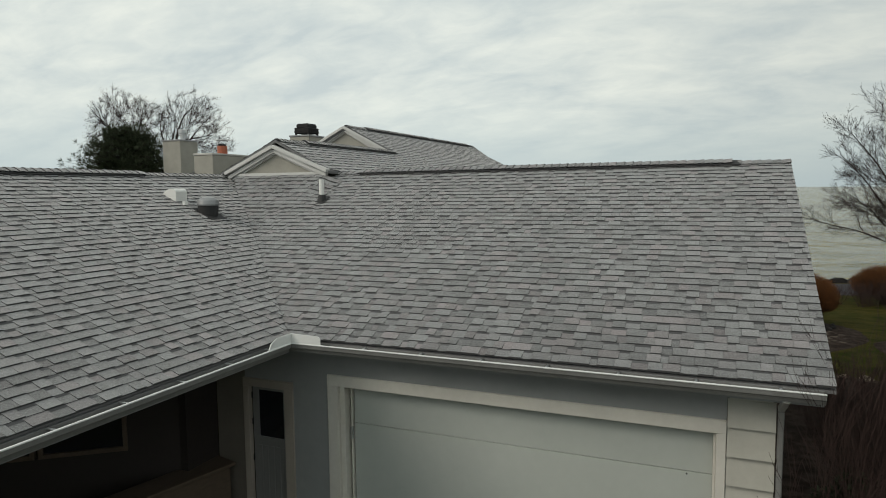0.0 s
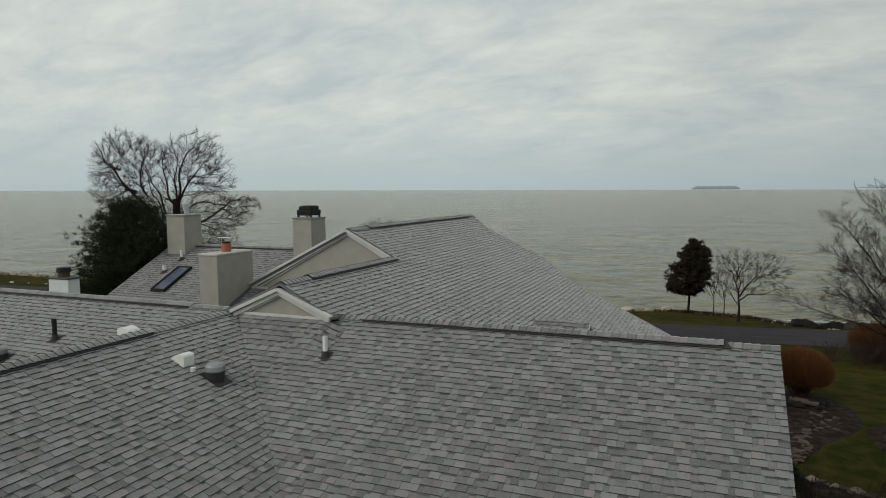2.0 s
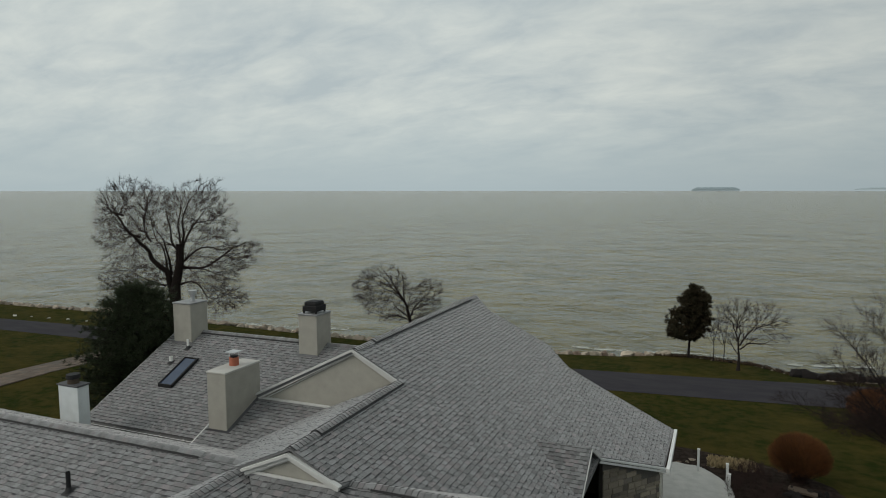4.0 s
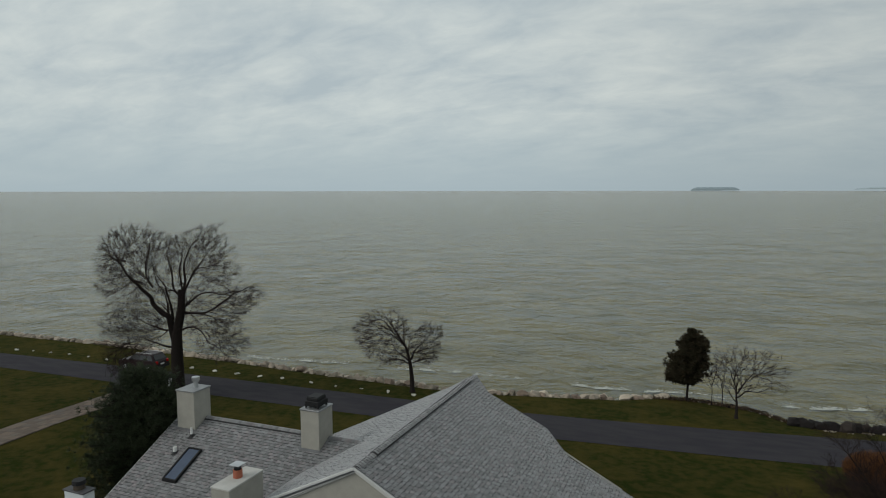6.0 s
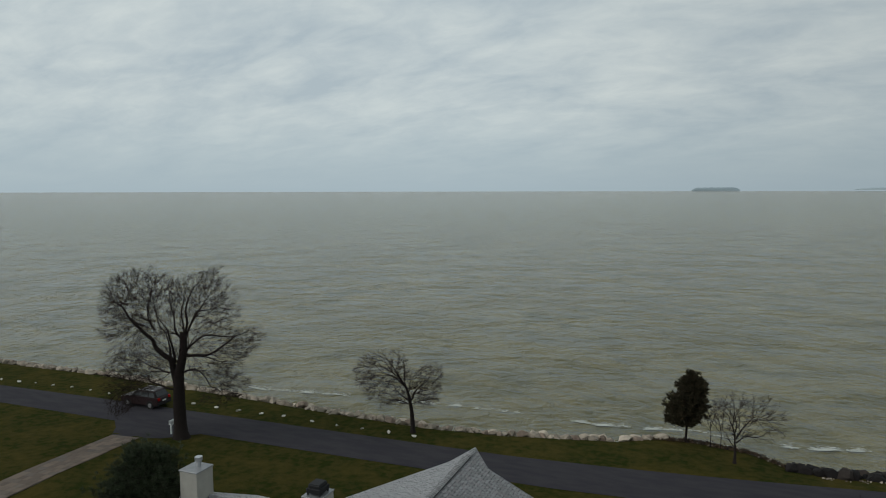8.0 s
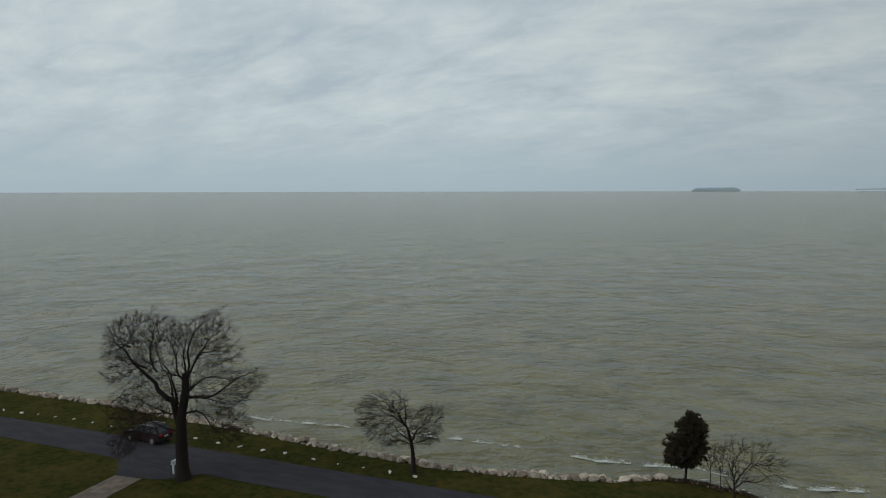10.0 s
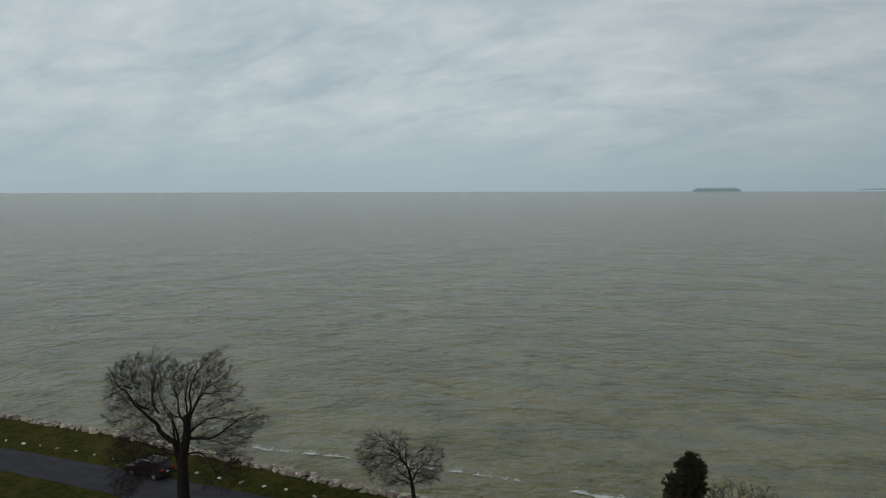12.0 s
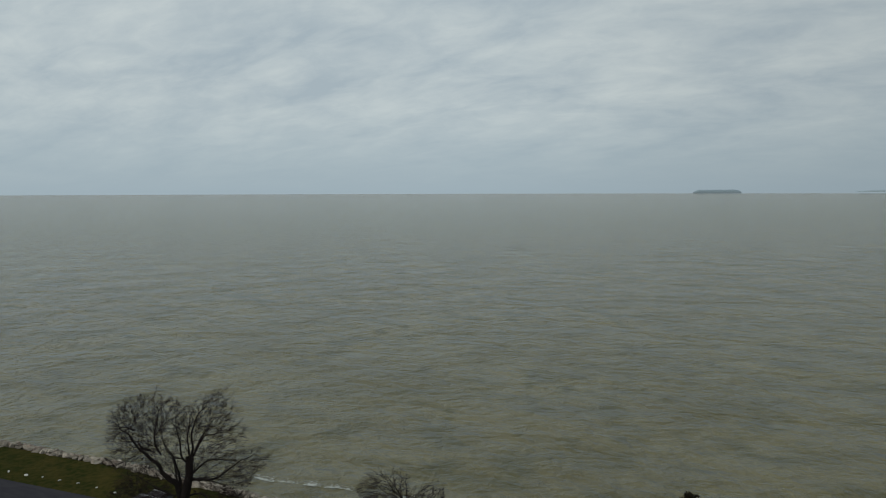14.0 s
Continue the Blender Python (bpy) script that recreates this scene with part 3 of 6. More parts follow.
def ridge_line(a, b, pitch_a, pitch_b, deck, vent=None, seed=1):
    """Cap shingles from a to b; vent: the stretch, in metres from a, that is raised on a black ridge vent."""
    a, b = Vector(a), Vector(b)
    d = b - a
    n = int(d.length / 0.147)
    turn = Matrix.Rotation(math.atan2(d.y, d.x), 4, "Z") @ Matrix.Rotation(-math.asin(d.z / d.length), 4, "Y")
    me = cap_mesh(pitch_a, pitch_b)
    rng = random.Random(seed)
    for i in range(n):
        s = i * 0.147
        up = 0.046 if vent and vent[0] <= s <= vent[1] else 0.014
        p = a + d.normalized() * s + Vector((0, 0, up + rng.uniform(-0.002, 0.002)))
        piece("ridge_cap", me, deck, m=Matrix.Translation(p) @ turn @ Matrix.Rotation(radians(rng.uniform(-1.2, 1.2)), 4, "Z"))
    if vent:
        bm = bmesh.new()
        L0, L1 = vent[0], min(vent[1] + 0.02, d.length)
        for side, pitch in ((-1, pitch_a), (1, pitch_b)):
            pts = []
            for s in (L0, L1):
                for w_ in (0.0, 0.18):
                    pts.append(turn @ Vector((s, side * w_, 0.036 - w_ * pitch)) + a)
            slab(bm, [pts[0], pts[1], pts[3], pts[2]] if side < 0 else [pts[0], pts[2], pts[3], pts[1]], 0.046)
        part("ridge_vent", bm, RIDGE_BLACK, house, "black plastic ridge vent under cap shingles")


# garage wing, entry wing and the wing behind it
garage_front = [(X_EAVE, Y_EAVE), (X_RAKE, Y_EAVE), (X_RAKE, Y_RIDGE), (X_RIDGE, Y_RIDGE)]
deck_g = roof_slope(garage_front, z_garage, (0, 1), 11, singles=(10, -4.9, 1.0), thick=0.075, sink=0.045)
roof_slope([(X_RIDGE, Y_RIDGE), (X_RAKE, Y_RIDGE), (X_RAKE, 17.4), (X_RIDGE, 17.4)], z_garage_back, (0, -1), 12)
deck_l = roof_slope([(X_EAVE, -9.0), (X_EAVE, Y_EAVE), (X_RIDGE, Y_RIDGE), (X_RIDGE, -9.0)], z_wing, (-1, 0), 13, thick=0.04)
roof_slope([(X_RIDGE, -9.0), (X_RIDGE, Y_RIDGE), (-15.5, 7.22), (-15.5, -9.0)], z_wing_back, (1, 0), 14)
deck_b = roof_slope([(X_RIDGE, Y_RIDGE), (-26.0, Y_RIDGE), (-26.0, Y_EAVE), (-15.46, Y_EAVE)], z_garage, (0, 1), 15)
roof_slope([(-26.0, Y_RIDGE), (-10.4, Y_RIDGE), (-10.4, 15.4), (-26.0, 15.4)], lambda x, y: Z_RIDGE - 0.45 * (y - Y_RIDGE), (0, -1), 16)
# main roof and its lower ridge in front
main_right = [(D_X, 28.95), (-9.45, 27.95), (-6.75, 28.15), (-5.50, 26.85), (-1.38, 27.15), (-1.45, 23.20), (-3.30, 20.90), (-3.30, 17.2), (-7.30, 12.40), (-7.46, 12.30), (-7.50, 11.90),
              (C_X, 11.90), (C_X, 17.55), (D_X, 17.55)]
deck_d = roof_slope(main_right, z_main, (-1, 0), 17, thick=0.06)
roof_slope([(D_X, 17.55), (-14.50, 17.55), (-14.50, 22.0), (-18.0, 22.0), (-18.0, 28.1), (-11.45, 27.95), (D_X, 28.95)], z_main_left, (1, 0), 18)
deck_c = roof_slope([(C_X, 11.90), (C_X, 17.60), (-14.6, 17.60), (-14.6, 13.0), (-10.25, 11.90)], z_c_left, (1, 0), 19, thick=0.06)
roof_slope([(-15.15, 15.0), (-10.9, 15.0), (-10.9, 17.72), (-15.15, 17.72)], z_pent, (0, 1), 20)
deck_e = roof_slope([(-22.0, 17.05), (-11.0, 17.05), (-11.0, E_Y), (-22.0, E_Y)], z_e, (0, 1), 21)
roof_slope([(-22.0, E_Y), (-11.0, E_Y), (-11.0, 27.0), (-22.0, 27.0)], z_e_back, (0, -1), 22)

ridge_line((X_RAKE, Y_RIDGE, ridge_z(X_RAKE)), (X_RIDGE, Y_RIDGE, ridge_z(X_RIDGE)), 0.44, 0.44, deck_g, vent=(0.75, 8.0), seed=2)
ridge_line((X_RIDGE, -9.0, Z_RIDGE), (X_RIDGE, Y_RIDGE, Z_RIDGE), 0.43, 0.43, deck_l, vent=(1.0, 18.6), seed=3)
ridge_line((-26.0, Y_RIDGE, Z_RIDGE), (X_RIDGE, Y_RIDGE, Z_RIDGE), 0.44, 0.44, deck_b, vent=(1.0, 14.2), seed=4)
ridge_line((C_X, 11.95, z_main(C_X, 0)), (C_X, 17.6, z_main(C_X, 0)), 0.5, 0.45, deck_c, vent=(1.0, 5.5), seed=5)
ridge_line((D_X, 17.6, D_Z), (D_X, 28.9, D_Z), 0.5, 0.5, deck_d, vent=(1.1, 10.3), seed=6)
ridge_line((-22.0, E_Y, E_Z), (-12.6, E_Y, E_Z), 0.5, 0.5, deck_e, vent=(1.2, 6.7), seed=7)


def dormer():
    """The small cross gable over the side entry, with an open dark gable."""
    ridge_y, ridge_zz, x_face = 19.25, 4.05, -3.30
    near = lambda x, y: ridge_zz - 0.55 * (ridge_y - y)
    far = lambda x, y: ridge_zz - 0.55 * (y - ridge_y)
    d = roof_slope([(-5.2, ridge_y), (x_face, ridge_y), (x_face, 17.2), (-5.2, 17.2)], near, (0, 1), 31, "small cross-gable roof over the side entry", thick=0.10)
    roof_slope([(-5.2, ridge_y), (x_face, ridge_y), (x_face, 20.95), (-5.2, 20.95)], far, (0, -1), 32, "small cross-gable roof over the side entry", thick=0.10)
    bm = bmesh.new()
    for y0, y1 in ((17.2, ridge_y), (ridge_y, 20.95)):
        z0 = ridge_zz - 0.55 * abs(y0 - ridge_y)
        z1 = ridge_zz - 0.55 * abs(y1 - ridge_y)
        bar(bm, (x_face + 0.02, y0, z0 - 0.06), (x_face + 0.02, y1, z1 - 0.06), 0.03, 0.08)
    part("rake_board", bm, GABLE_TRIM, house, "white rake boards")
    # shade of the open gable, put in as a near-black wall
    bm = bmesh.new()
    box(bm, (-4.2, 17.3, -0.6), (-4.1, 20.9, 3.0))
    part("wall", bm, SHADED_WOOD, house, "recessed wall under the cross gable, its shade put into the brown")


dormer()


def gable(y, apex, left, right, base_z, foot, mat, label):
    """A pediment facing the court: stucco face, double white rake boards and a base trim."""
    ax, az = apex
    (lx, lz), (rx, rz) = left, right
    bm = bmesh.new()
    prof = [(lx + 0.25, base_z), *foot, (rx - 0.05, max(base_z, rz - 0.12)), (ax, az - 0.06), (lx + 0.05, max(base_z + 0.01, lz - 0.08))]
    v = [bm.verts.new((px_, y, pz_)) for px_, pz_ in prof]
    w_ = [bm.verts.new((q.co.x, y + 0.12, q.co.z)) for q in v]
    bm.faces.new(v)
    bm.faces.new(w_[::-1])
    for i in range(len(v)):
        bm.faces.new((v[i], w_[i], w_[(i + 1) % len(v)], v[(i + 1) % len(v)]))
    part("gable_wall", bm, mat, house, label)
    for (x0, z0) in ((lx, lz), (rx, rz)):
        bm = bmesh.new()
        dx, dz = ax - x0, az - z0
        bar(bm, (x0, y - 0.10, z0 - 0.045), (ax, y - 0.10, az - 0.045), 0.14, 0.075, 0.006)
        bar(bm, (x0 + dx * 0.04, y - 0.06, z0 - 0.13), (ax, y - 0.06, az - 0.13), 0.09, 0.085, 0.006)
        bar(bm, (x0 + dx * 0.07, y - 0.025, z0 - 0.19), (ax, y - 0.025, az - 0.19), 0.05, 0.035, 0.004)
        part("rake_board", bm, GABLE_TRIM, house, "white stepped rake board")


gable(11.98, (-8.86, 5.875), (-10.16, 5.31), (-7.50, 5.33), 5.26, [(-7.62, 5.26)], STUCCO, "beige stucco pediment wall")
gable(17.66, (-10.50, 6.82), (-14.50, 4.86), (-8.72, 5.90), 4.82, [(-11.1, 4.70), (-9.0, 5.70)], STUCCO, "beige stucco gable wall of the main roof")
bm = bmesh.new()
box(bm, (-9.98, 11.90, 5.20), (-7.56, 11.97, 5.265), 0.008)
part("base_trim", bm, GABLE_TRIM, house, "white trim at the foot of the pediment")


def z_cricket(x, y):
    """The garage slope, swept up to the foot of the pediment and fading out to its sides."""
    up, side = (min(1.0, max(0.0, v)) for v in ((y - 10.7) / 1.23, min(x + 10.35, -7.15 - x) / 0.55))
    return z_garage(x, y) + 0.012 + 0.145 * up * up * (3 - 2 * up) * side * side * (3 - 2 * side)


roof_slope([(-8.85, 10.75), (-7.15, 10.75), (-7.15, 11.93), (-10.0, 11.93)], z_cricket, (0, 1), 23, "shingles swept up to the pediment", thick=0.05, sink=0.03)
bm = bmesh.new()
box(bm, (-14.3, 17.56, 4.78), (-11.0, 17.65, 4.85), 0.008)
part("base_trim", bm, GABLE_TRIM, house, "white trim at the foot of the gable")
bm = bmesh.new()
prism(bm, [(-13.6, 17.70), (-8.4, 17.70), (-8.4, 18.0), (-13.6, 18.0)], 3.6, 5.0)
part("wall", bm, STUCCO, house)

# rakes and fascias
bm = bmesh.new()
bar(bm, (X_RAKE - 0.03, Y_EAVE + 0.25, z_garage(X_RAKE, Y_EAVE + 0.25) - 0.18), (X_RAKE - 0.03, Y_RIDGE, ridge_z(X_RAKE) - 0.20), 0.03, 0.12)
part("rake_board", bm, TRIM, house, "off-white rake board")
bm = bmesh.new()
bar(bm, (-22.012, 17.05, z_e(0, 17.05) - 0.10), (-22.012, E_Y, E_Z - 0.10), 0.03, 0.17)
part("rake_board", bm, WHITE, house, "white rake board")
bm = bmesh.new()
bar(bm, (-15.17, 15.0, z_pent(0, 15.0) - 0.03), (-15.17, 17.6, z_pent(0, 17.6) - 0.03), 0.06, 0.07)
bar(bm, (-15.24, 15.0, z_pent(0, 15.0) - 0.12), (-15.24, 17.6, z_pent(0, 17.6) - 0.12), 0.05, 0.07)
part("rake_board", bm, GABLE_TRIM, house, "white stepped rake board")
bm = bmesh.new()
bar(bm, (-1.33, 23.1, 2.05), (-1.30, 27.2, 2.05), 0.12, 0.20, 0.01)
part("fascia", bm, WHITE, house, "white eave fascia")
for off, zz, w_ in ((0.02, -0.05, 0.06), (0.0, -0.15, 0.05)):
    bm = bmesh.new()
    bar(bm, (-3.30 + off, 20.86 + off, z_main(-3.3, 0) + zz), (-1.42 + off * 0.3, 23.2 - off * 0.3, z_main(-1.42, 0) + zz), w_, 0.075, 0.005)
    part("rake_board", bm, WHITE, house, "white stepped rake board")


# ---- gutters ----
def gutter(a, b, out, bracket_gap=0.72, label="white aluminium gutter with a rolled lip"):
    """A K-style gutter from a to b; out: the horizontal direction away from the wall."""
    a, b, out = Vector(a), Vector(b), Vector(out)
    section = [(0.0, 0.0), (0.0, -0.115), (0.075, -0.115), (0.10, -0.07), (0.125, -0.055), (0.135, 0.0), (0.118, 0.004), (0.112, -0.008),
               (0.125, -0.012), (0.115, -0.048), (0.09, -0.062), (0.068, -0.105), (0.008, -0.105), (0.008, 0.0)]
    bm = bmesh.new()
    rings = [[bm.verts.new(p + out * u + Vector((0, 0, w_))) for u, w_ in section] for p in (a, b)]
    k = len(section)
    for i in range(k):
        bm.faces.new((rings[0][i], rings[0][(i + 1) % k], rings[1][(i + 1) % k], rings[1][i]))
    bm.faces.new(rings[0])
    bm.faces.new(rings[1][::-1])
    # body greyer than its lip: the shade below the lip is coloured in
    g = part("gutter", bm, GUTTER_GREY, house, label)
    bm = bmesh.new()
    bar(bm, a + out * 0.128 + Vector((0, 0, 0.002)), b + out * 0.128 + Vector((0, 0, 0.002)), 0.026, 0.014, 0.003)
    part("lip", bm, WHITE, g, "bright rolled lip")
    bm = bmesh.new()
    lo, hi = a + out * 0.055 + Vector((0, 0, -0.055)), b + out * 0.055 + Vector((0, 0, -0.055))
    bar(bm, lo, hi, 0.088, 0.03)
    part("gutter_silt", bm, MULCH, g, "dark silt in the gutter")
    d = (b - a)
    n = int(d.length / bracket_gap)
    me = None
    for i in range(n):
        p = a + d * ((i + 0.5) / n)
        if me is None:
            bm = bmesh.new()
            bar(bm, Vector((0, 0, 0.006)), out * 0.118 + Vector((0, 0, 0.006)), 0.026, 0.010)
            me = bpy.data.meshes.new("hanger")
            bm.to_mesh(me)
            bm.free()
            me.materials.append(STEEL)
        piece("hanger", me, g, m=Matrix.Translation(p + Vector((0, 0, -0.004))))
    return g


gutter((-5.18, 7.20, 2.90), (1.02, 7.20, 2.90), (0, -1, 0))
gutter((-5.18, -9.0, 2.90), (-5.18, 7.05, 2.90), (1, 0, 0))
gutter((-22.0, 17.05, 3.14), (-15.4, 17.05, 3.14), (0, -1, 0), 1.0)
bm = bmesh.new()
slab(bm, [(-5.06, 6.60, 2.89), (-5.06, 7.08, 2.89), (-5.06, 7.08, 3.03), (-5.06, 6.78, 3.03), (-5.06, 6.66, 2.98)], 0.012)
slab(bm, [(-5.06, 7.07, 2.89), (-4.62, 7.07, 2.89), (-4.62, 7.07, 3.00), (-4.66, 7.07, 3.02), (-5.06, 7.07, 3.03)], 0.012)
part("splash_guard", bm, WHITE, house, "white bent splash guard in the inner gutter corner")
# ---- garage front ----
WALL_Y = 7.65
DOOR_L, DOOR_R, DOOR_TOP = -4.72, 0.07, 2.20
bm = bmesh.new()
box(bm, (-5.49, WALL_Y, 0.0), (DOOR_L - 0.17, WALL_Y + 0.15, 2.84))
box(bm, (DOOR_L - 0.17, WALL_Y, DOOR_TOP + 0.15), (0.17, WALL_Y + 0.15, 2.84))
part("wall", bm, WALL, house, "grey painted garage wall")
bm = bmesh.new()
box(bm, (0.17, WALL_Y + 0.02, 0.0), (0.64, WALL_Y + 0.15, 2.84))
gw = part("wall", bm, MORTAR, house)
zb = 0.02
while zb < 2.5:
    bm = bmesh.new()
    top = min(2.60, zb + 0.34)
    slab(bm, [(0.175, WALL_Y - 0.055, zb), (0.645, WALL_Y - 0.055, zb), (0.645, WALL_Y + 0.004, top), (0.175, WALL_Y + 0.004, top)], 0.022)
    part("siding_board", bm, BOARD, gw)
    zb += 0.325
bm = bmesh.new()
box(bm, (0.19, WALL_Y - 0.012, 2.60), (0.62, WALL_Y + 0.02, 2.80), 0.004)
part("frieze_board", bm, BOARD, gw, "beige frieze board under the eave")
spout = new("downspout")
spout.parent = house
tagged(spout, "weathered grey downspout at the garage corner")
bm = bmesh.new()
box(bm, (0.66, WALL_Y - 0.05, 0.1), (0.72, WALL_Y + 0.02, 2.55), 0.008)
part("pipe", bm, GUTTER_GREY, spout)
bm = bmesh.new()
bar(bm, (0.69, WALL_Y - 0.02, 2.55), (0.69, 7.16, 2.79), 0.065, 0.065, 0.008)
part("elbow", bm, GABLE_TRIM, spout, "pale elbow under the gutter")
bm = bmesh.new()
box(bm, (DOOR_L - 0.17, WALL_Y - 0.03, 0.0), (DOOR_L, WALL_Y + 0.05, DOOR_TOP), 0.006)
box(bm, (DOOR_R, WALL_Y - 0.03, 0.0), (DOOR_R + 0.10, WALL_Y + 0.05, DOOR_TOP), 0.006)
box(bm, (DOOR_L - 0.17, WALL_Y - 0.034, DOOR_TOP), (DOOR_R + 0.10, WALL_Y + 0.05, DOOR_TOP + 0.155), 0.006)
part("door_surround", bm, TRIM, house, "beige painted garage door surround")
bm = bmesh.new()
box(bm, (DOOR_L, WALL_Y + 0.03, 0.0), (DOOR_L + 0.07, WALL_Y + 0.20, DOOR_TOP), 0.006)
box(bm, (DOOR_L + 0.10, WALL_Y + 0.14, 0.0), (DOOR_L + 0.125, WALL_Y + 0.20, DOOR_TOP - 0.02), 0.004)
box(bm, (DOOR_R - 0.03, WALL_Y + 0.03, 0.0), (DOOR_R, WALL_Y + 0.20, DOOR_TOP), 0.006)
box(bm, (DOOR_L, WALL_Y + 0.05, DOOR_TOP - 0.02), (DOOR_R, WALL_Y + 0.20, DOOR_TOP), 0.004)
part("door_jamb", bm, TRIM, house)
gdoor = new("garage_door")
gdoor.parent = house
tagged(gdoor, "wide white sectional garage door, closed")
for z0, z1 in ((0.03, 1.645), (1.652, 2.185)):
    bm = bmesh.new()
    box(bm, (DOOR_L + 0.14, WALL_Y + 0.17, z0), (DOOR_R - 0.03, WALL_Y + 0.215, z1), 0.004)
    part("door_section", bm, DOOR_WHITE, gdoor)
bm = bmesh.new()
box(bm, (DOOR_L + 0.09, WALL_Y + 0.12, 1.42), (DOOR_L + 0.13, WALL_Y + 0.17, 1.60), 0.008)
part("latch", bm, STEEL, gdoor, "small steel door latch")
bm = bmesh.new()
tube(bm, (DOOR_R - 0.30, WALL_Y + 0.155, 1.62), (DOOR_R - 0.30, WALL_Y + 0.175, 1.62), 0.009)
part("lock", bm, BLACK_METAL, gdoor, "small dark lock")

# ---- entry porch under the wing ----
bm = bmesh.new()
box(bm, (-6.85, WALL_Y, 0.0), (-6.32, WALL_Y + 0.15, 2.80))
part("wall", bm, SHADE_TAUPE, house, "beige wall beside the side door, eave shade put into a taupe colour")
bm = bmesh.new()
box(bm, (-6.32, WALL_Y, 2.12), (-5.49, WALL_Y + 0.15, 2.84))
part("wall", bm, WALL, house)
bm = bmesh.new()
box(bm, (-6.34, WALL_Y - 0.03, 0.0), (-6.24, WALL_Y + 0.05, 2.05), 0.005)
box(bm, (-5.62, WALL_Y - 0.03, 0.0), (-5.47, WALL_Y + 0.05, 2.05), 0.005)
box(bm, (-6.34, WALL_Y - 0.032, 2.05), (-5.47, WALL_Y + 0.05, 2.17), 0.005)
part("door_casing", bm, SHADE_CASING, house, "beige painted door casing, darkened in colour for the eave shade")
sdoor = new("side_door")
sdoor.parent = house
tagged(sdoor, "grey panelled side door with a dark upper pane")
bm = bmesh.new()
box(bm, (-6.24, WALL_Y + 0.06, 0.02), (-5.62, WALL_Y + 0.10, 1.28), 0.004)
box(bm, (-6.24, WALL_Y + 0.06, 1.28), (-6.13, WALL_Y + 0.10, 2.05), 0.004)
box(bm, (-5.70, WALL_Y + 0.06, 1.28), (-5.62, WALL_Y + 0.10, 2.05), 0.004)
box(bm, (-6.13, WALL_Y + 0.06, 1.98), (-5.70, WALL_Y + 0.10, 2.05), 0.004)
for i in range(5):
    box(bm, (-6.15 + i * 0.105, WALL_Y + 0.052, 0.15), (-6.09 + i * 0.105, WALL_Y + 0.062, 1.15), 0.003)
part("door_leaf", bm, DOOR_GREY, sdoor)
bm = bmesh.new()
box(bm, (-6.13, WALL_Y + 0.075, 1.28), (-5.70, WALL_Y + 0.085, 1.98))
part("pane", bm, GLASS_DARK, sdoor, "dark glass pane")
for zz in (0.9, 1.45, 1.85):
    bm = bmesh.new()
    tube(bm, (-6.235, WALL_Y + 0.045, zz), (-6.235, WALL_Y + 0.045, zz + 0.09), 0.012)
    part("hinge", bm, BLACK_METAL, sdoor)
# porch walls, darkened by colour to stand for the deep shade
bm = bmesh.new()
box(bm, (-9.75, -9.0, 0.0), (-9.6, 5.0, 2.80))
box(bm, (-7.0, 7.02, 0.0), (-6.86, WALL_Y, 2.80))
part("wall", bm, SHADED_WOOD, house, "brown porch wall with its deep shade put into the colour")
pa, pb = Vector((-9.6, 5.0, 0)), Vector((-6.95, 7.05, 0))
pd = (pb - pa).normalized()
pn = Vector((pd.y, -pd.x, 0))
PORCH = Matrix((pd, -pn, Vector((0, 0, 1)))).transposed().to_4x4()
PORCH.translation = pa
PLEN = (pb - pa).length
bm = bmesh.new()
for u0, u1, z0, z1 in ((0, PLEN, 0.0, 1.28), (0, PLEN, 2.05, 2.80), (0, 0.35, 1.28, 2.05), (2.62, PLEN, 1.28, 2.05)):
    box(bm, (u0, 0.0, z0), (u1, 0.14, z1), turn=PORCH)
part("wall", bm, SHADED_WOOD, house, "angled brown porch wall with the porch shade in its colour")
for u0, u1 in ((0.35, 1.46), (1.50, 2.62)):
    win = new("window")
    win.parent = house
    bm = bmesh.new()
    for a, b in (((u0, 1.28), (u0 + 0.06, 2.05)), ((u1 - 0.06, 1.28), (u1, 2.05)), ((u0 + 0.06, 1.28), (u1 - 0.06, 1.34)), ((u0 + 0.06, 1.99), (u1 - 0.06, 2.05))):
        box(bm, (a[0], -0.03, a[1]), (b[0], 0.06, b[1]), 0.004, turn=PORCH)
    part("window_frame", bm, LEDGE_WOOD, win)
    bm = bmesh.new()
    box(bm, (u0 + 0.05, 0.02, 1.33), (u1 - 0.05, 0.035, 2.0), turn=PORCH)
    part("pane", bm, GLASS_DARK, win)
bm = bmesh.new()
bar(bm, (-6.66, 7.58, 0.88), (-7.26, 5.2, 0.88), 0.46, 0.05, 0.008)
part("ledge", bm, LEDGE_WOOD, house, "weathered wooden ledge on a low wall")
bm = bmesh.new()
bar(bm, (-6.70, 7.55, 0.42), (-7.28, 5.25, 0.42), 0.34, 0.86)
part("low_wall", bm, LEDGE_WOOD, house, "low dark wall under the ledge")
bm = bmesh.new()
box(bm, (-5.30, -9.0, 2.74), (-5.19, 7.20, 2.90))
box(bm, (-5.19, 7.21, 2.74), (1.02, 7.32, 2.90))
part("fascia", bm, WALL, house, "grey fascia behind the gutters")
bm = bmesh.new()
prism(bm, [(-9.75, -9.0), (-5.30, -9.0), (-5.30, 7.32), (-9.75, 7.32)], 2.76, 2.80)
prism(bm, [(-6.86, 7.32), (1.0, 7.32), (1.0, WALL_Y), (-6.86, WALL_Y)], 2.77, 2.80)
part("soffit", bm, WALL, house, "grey soffit")

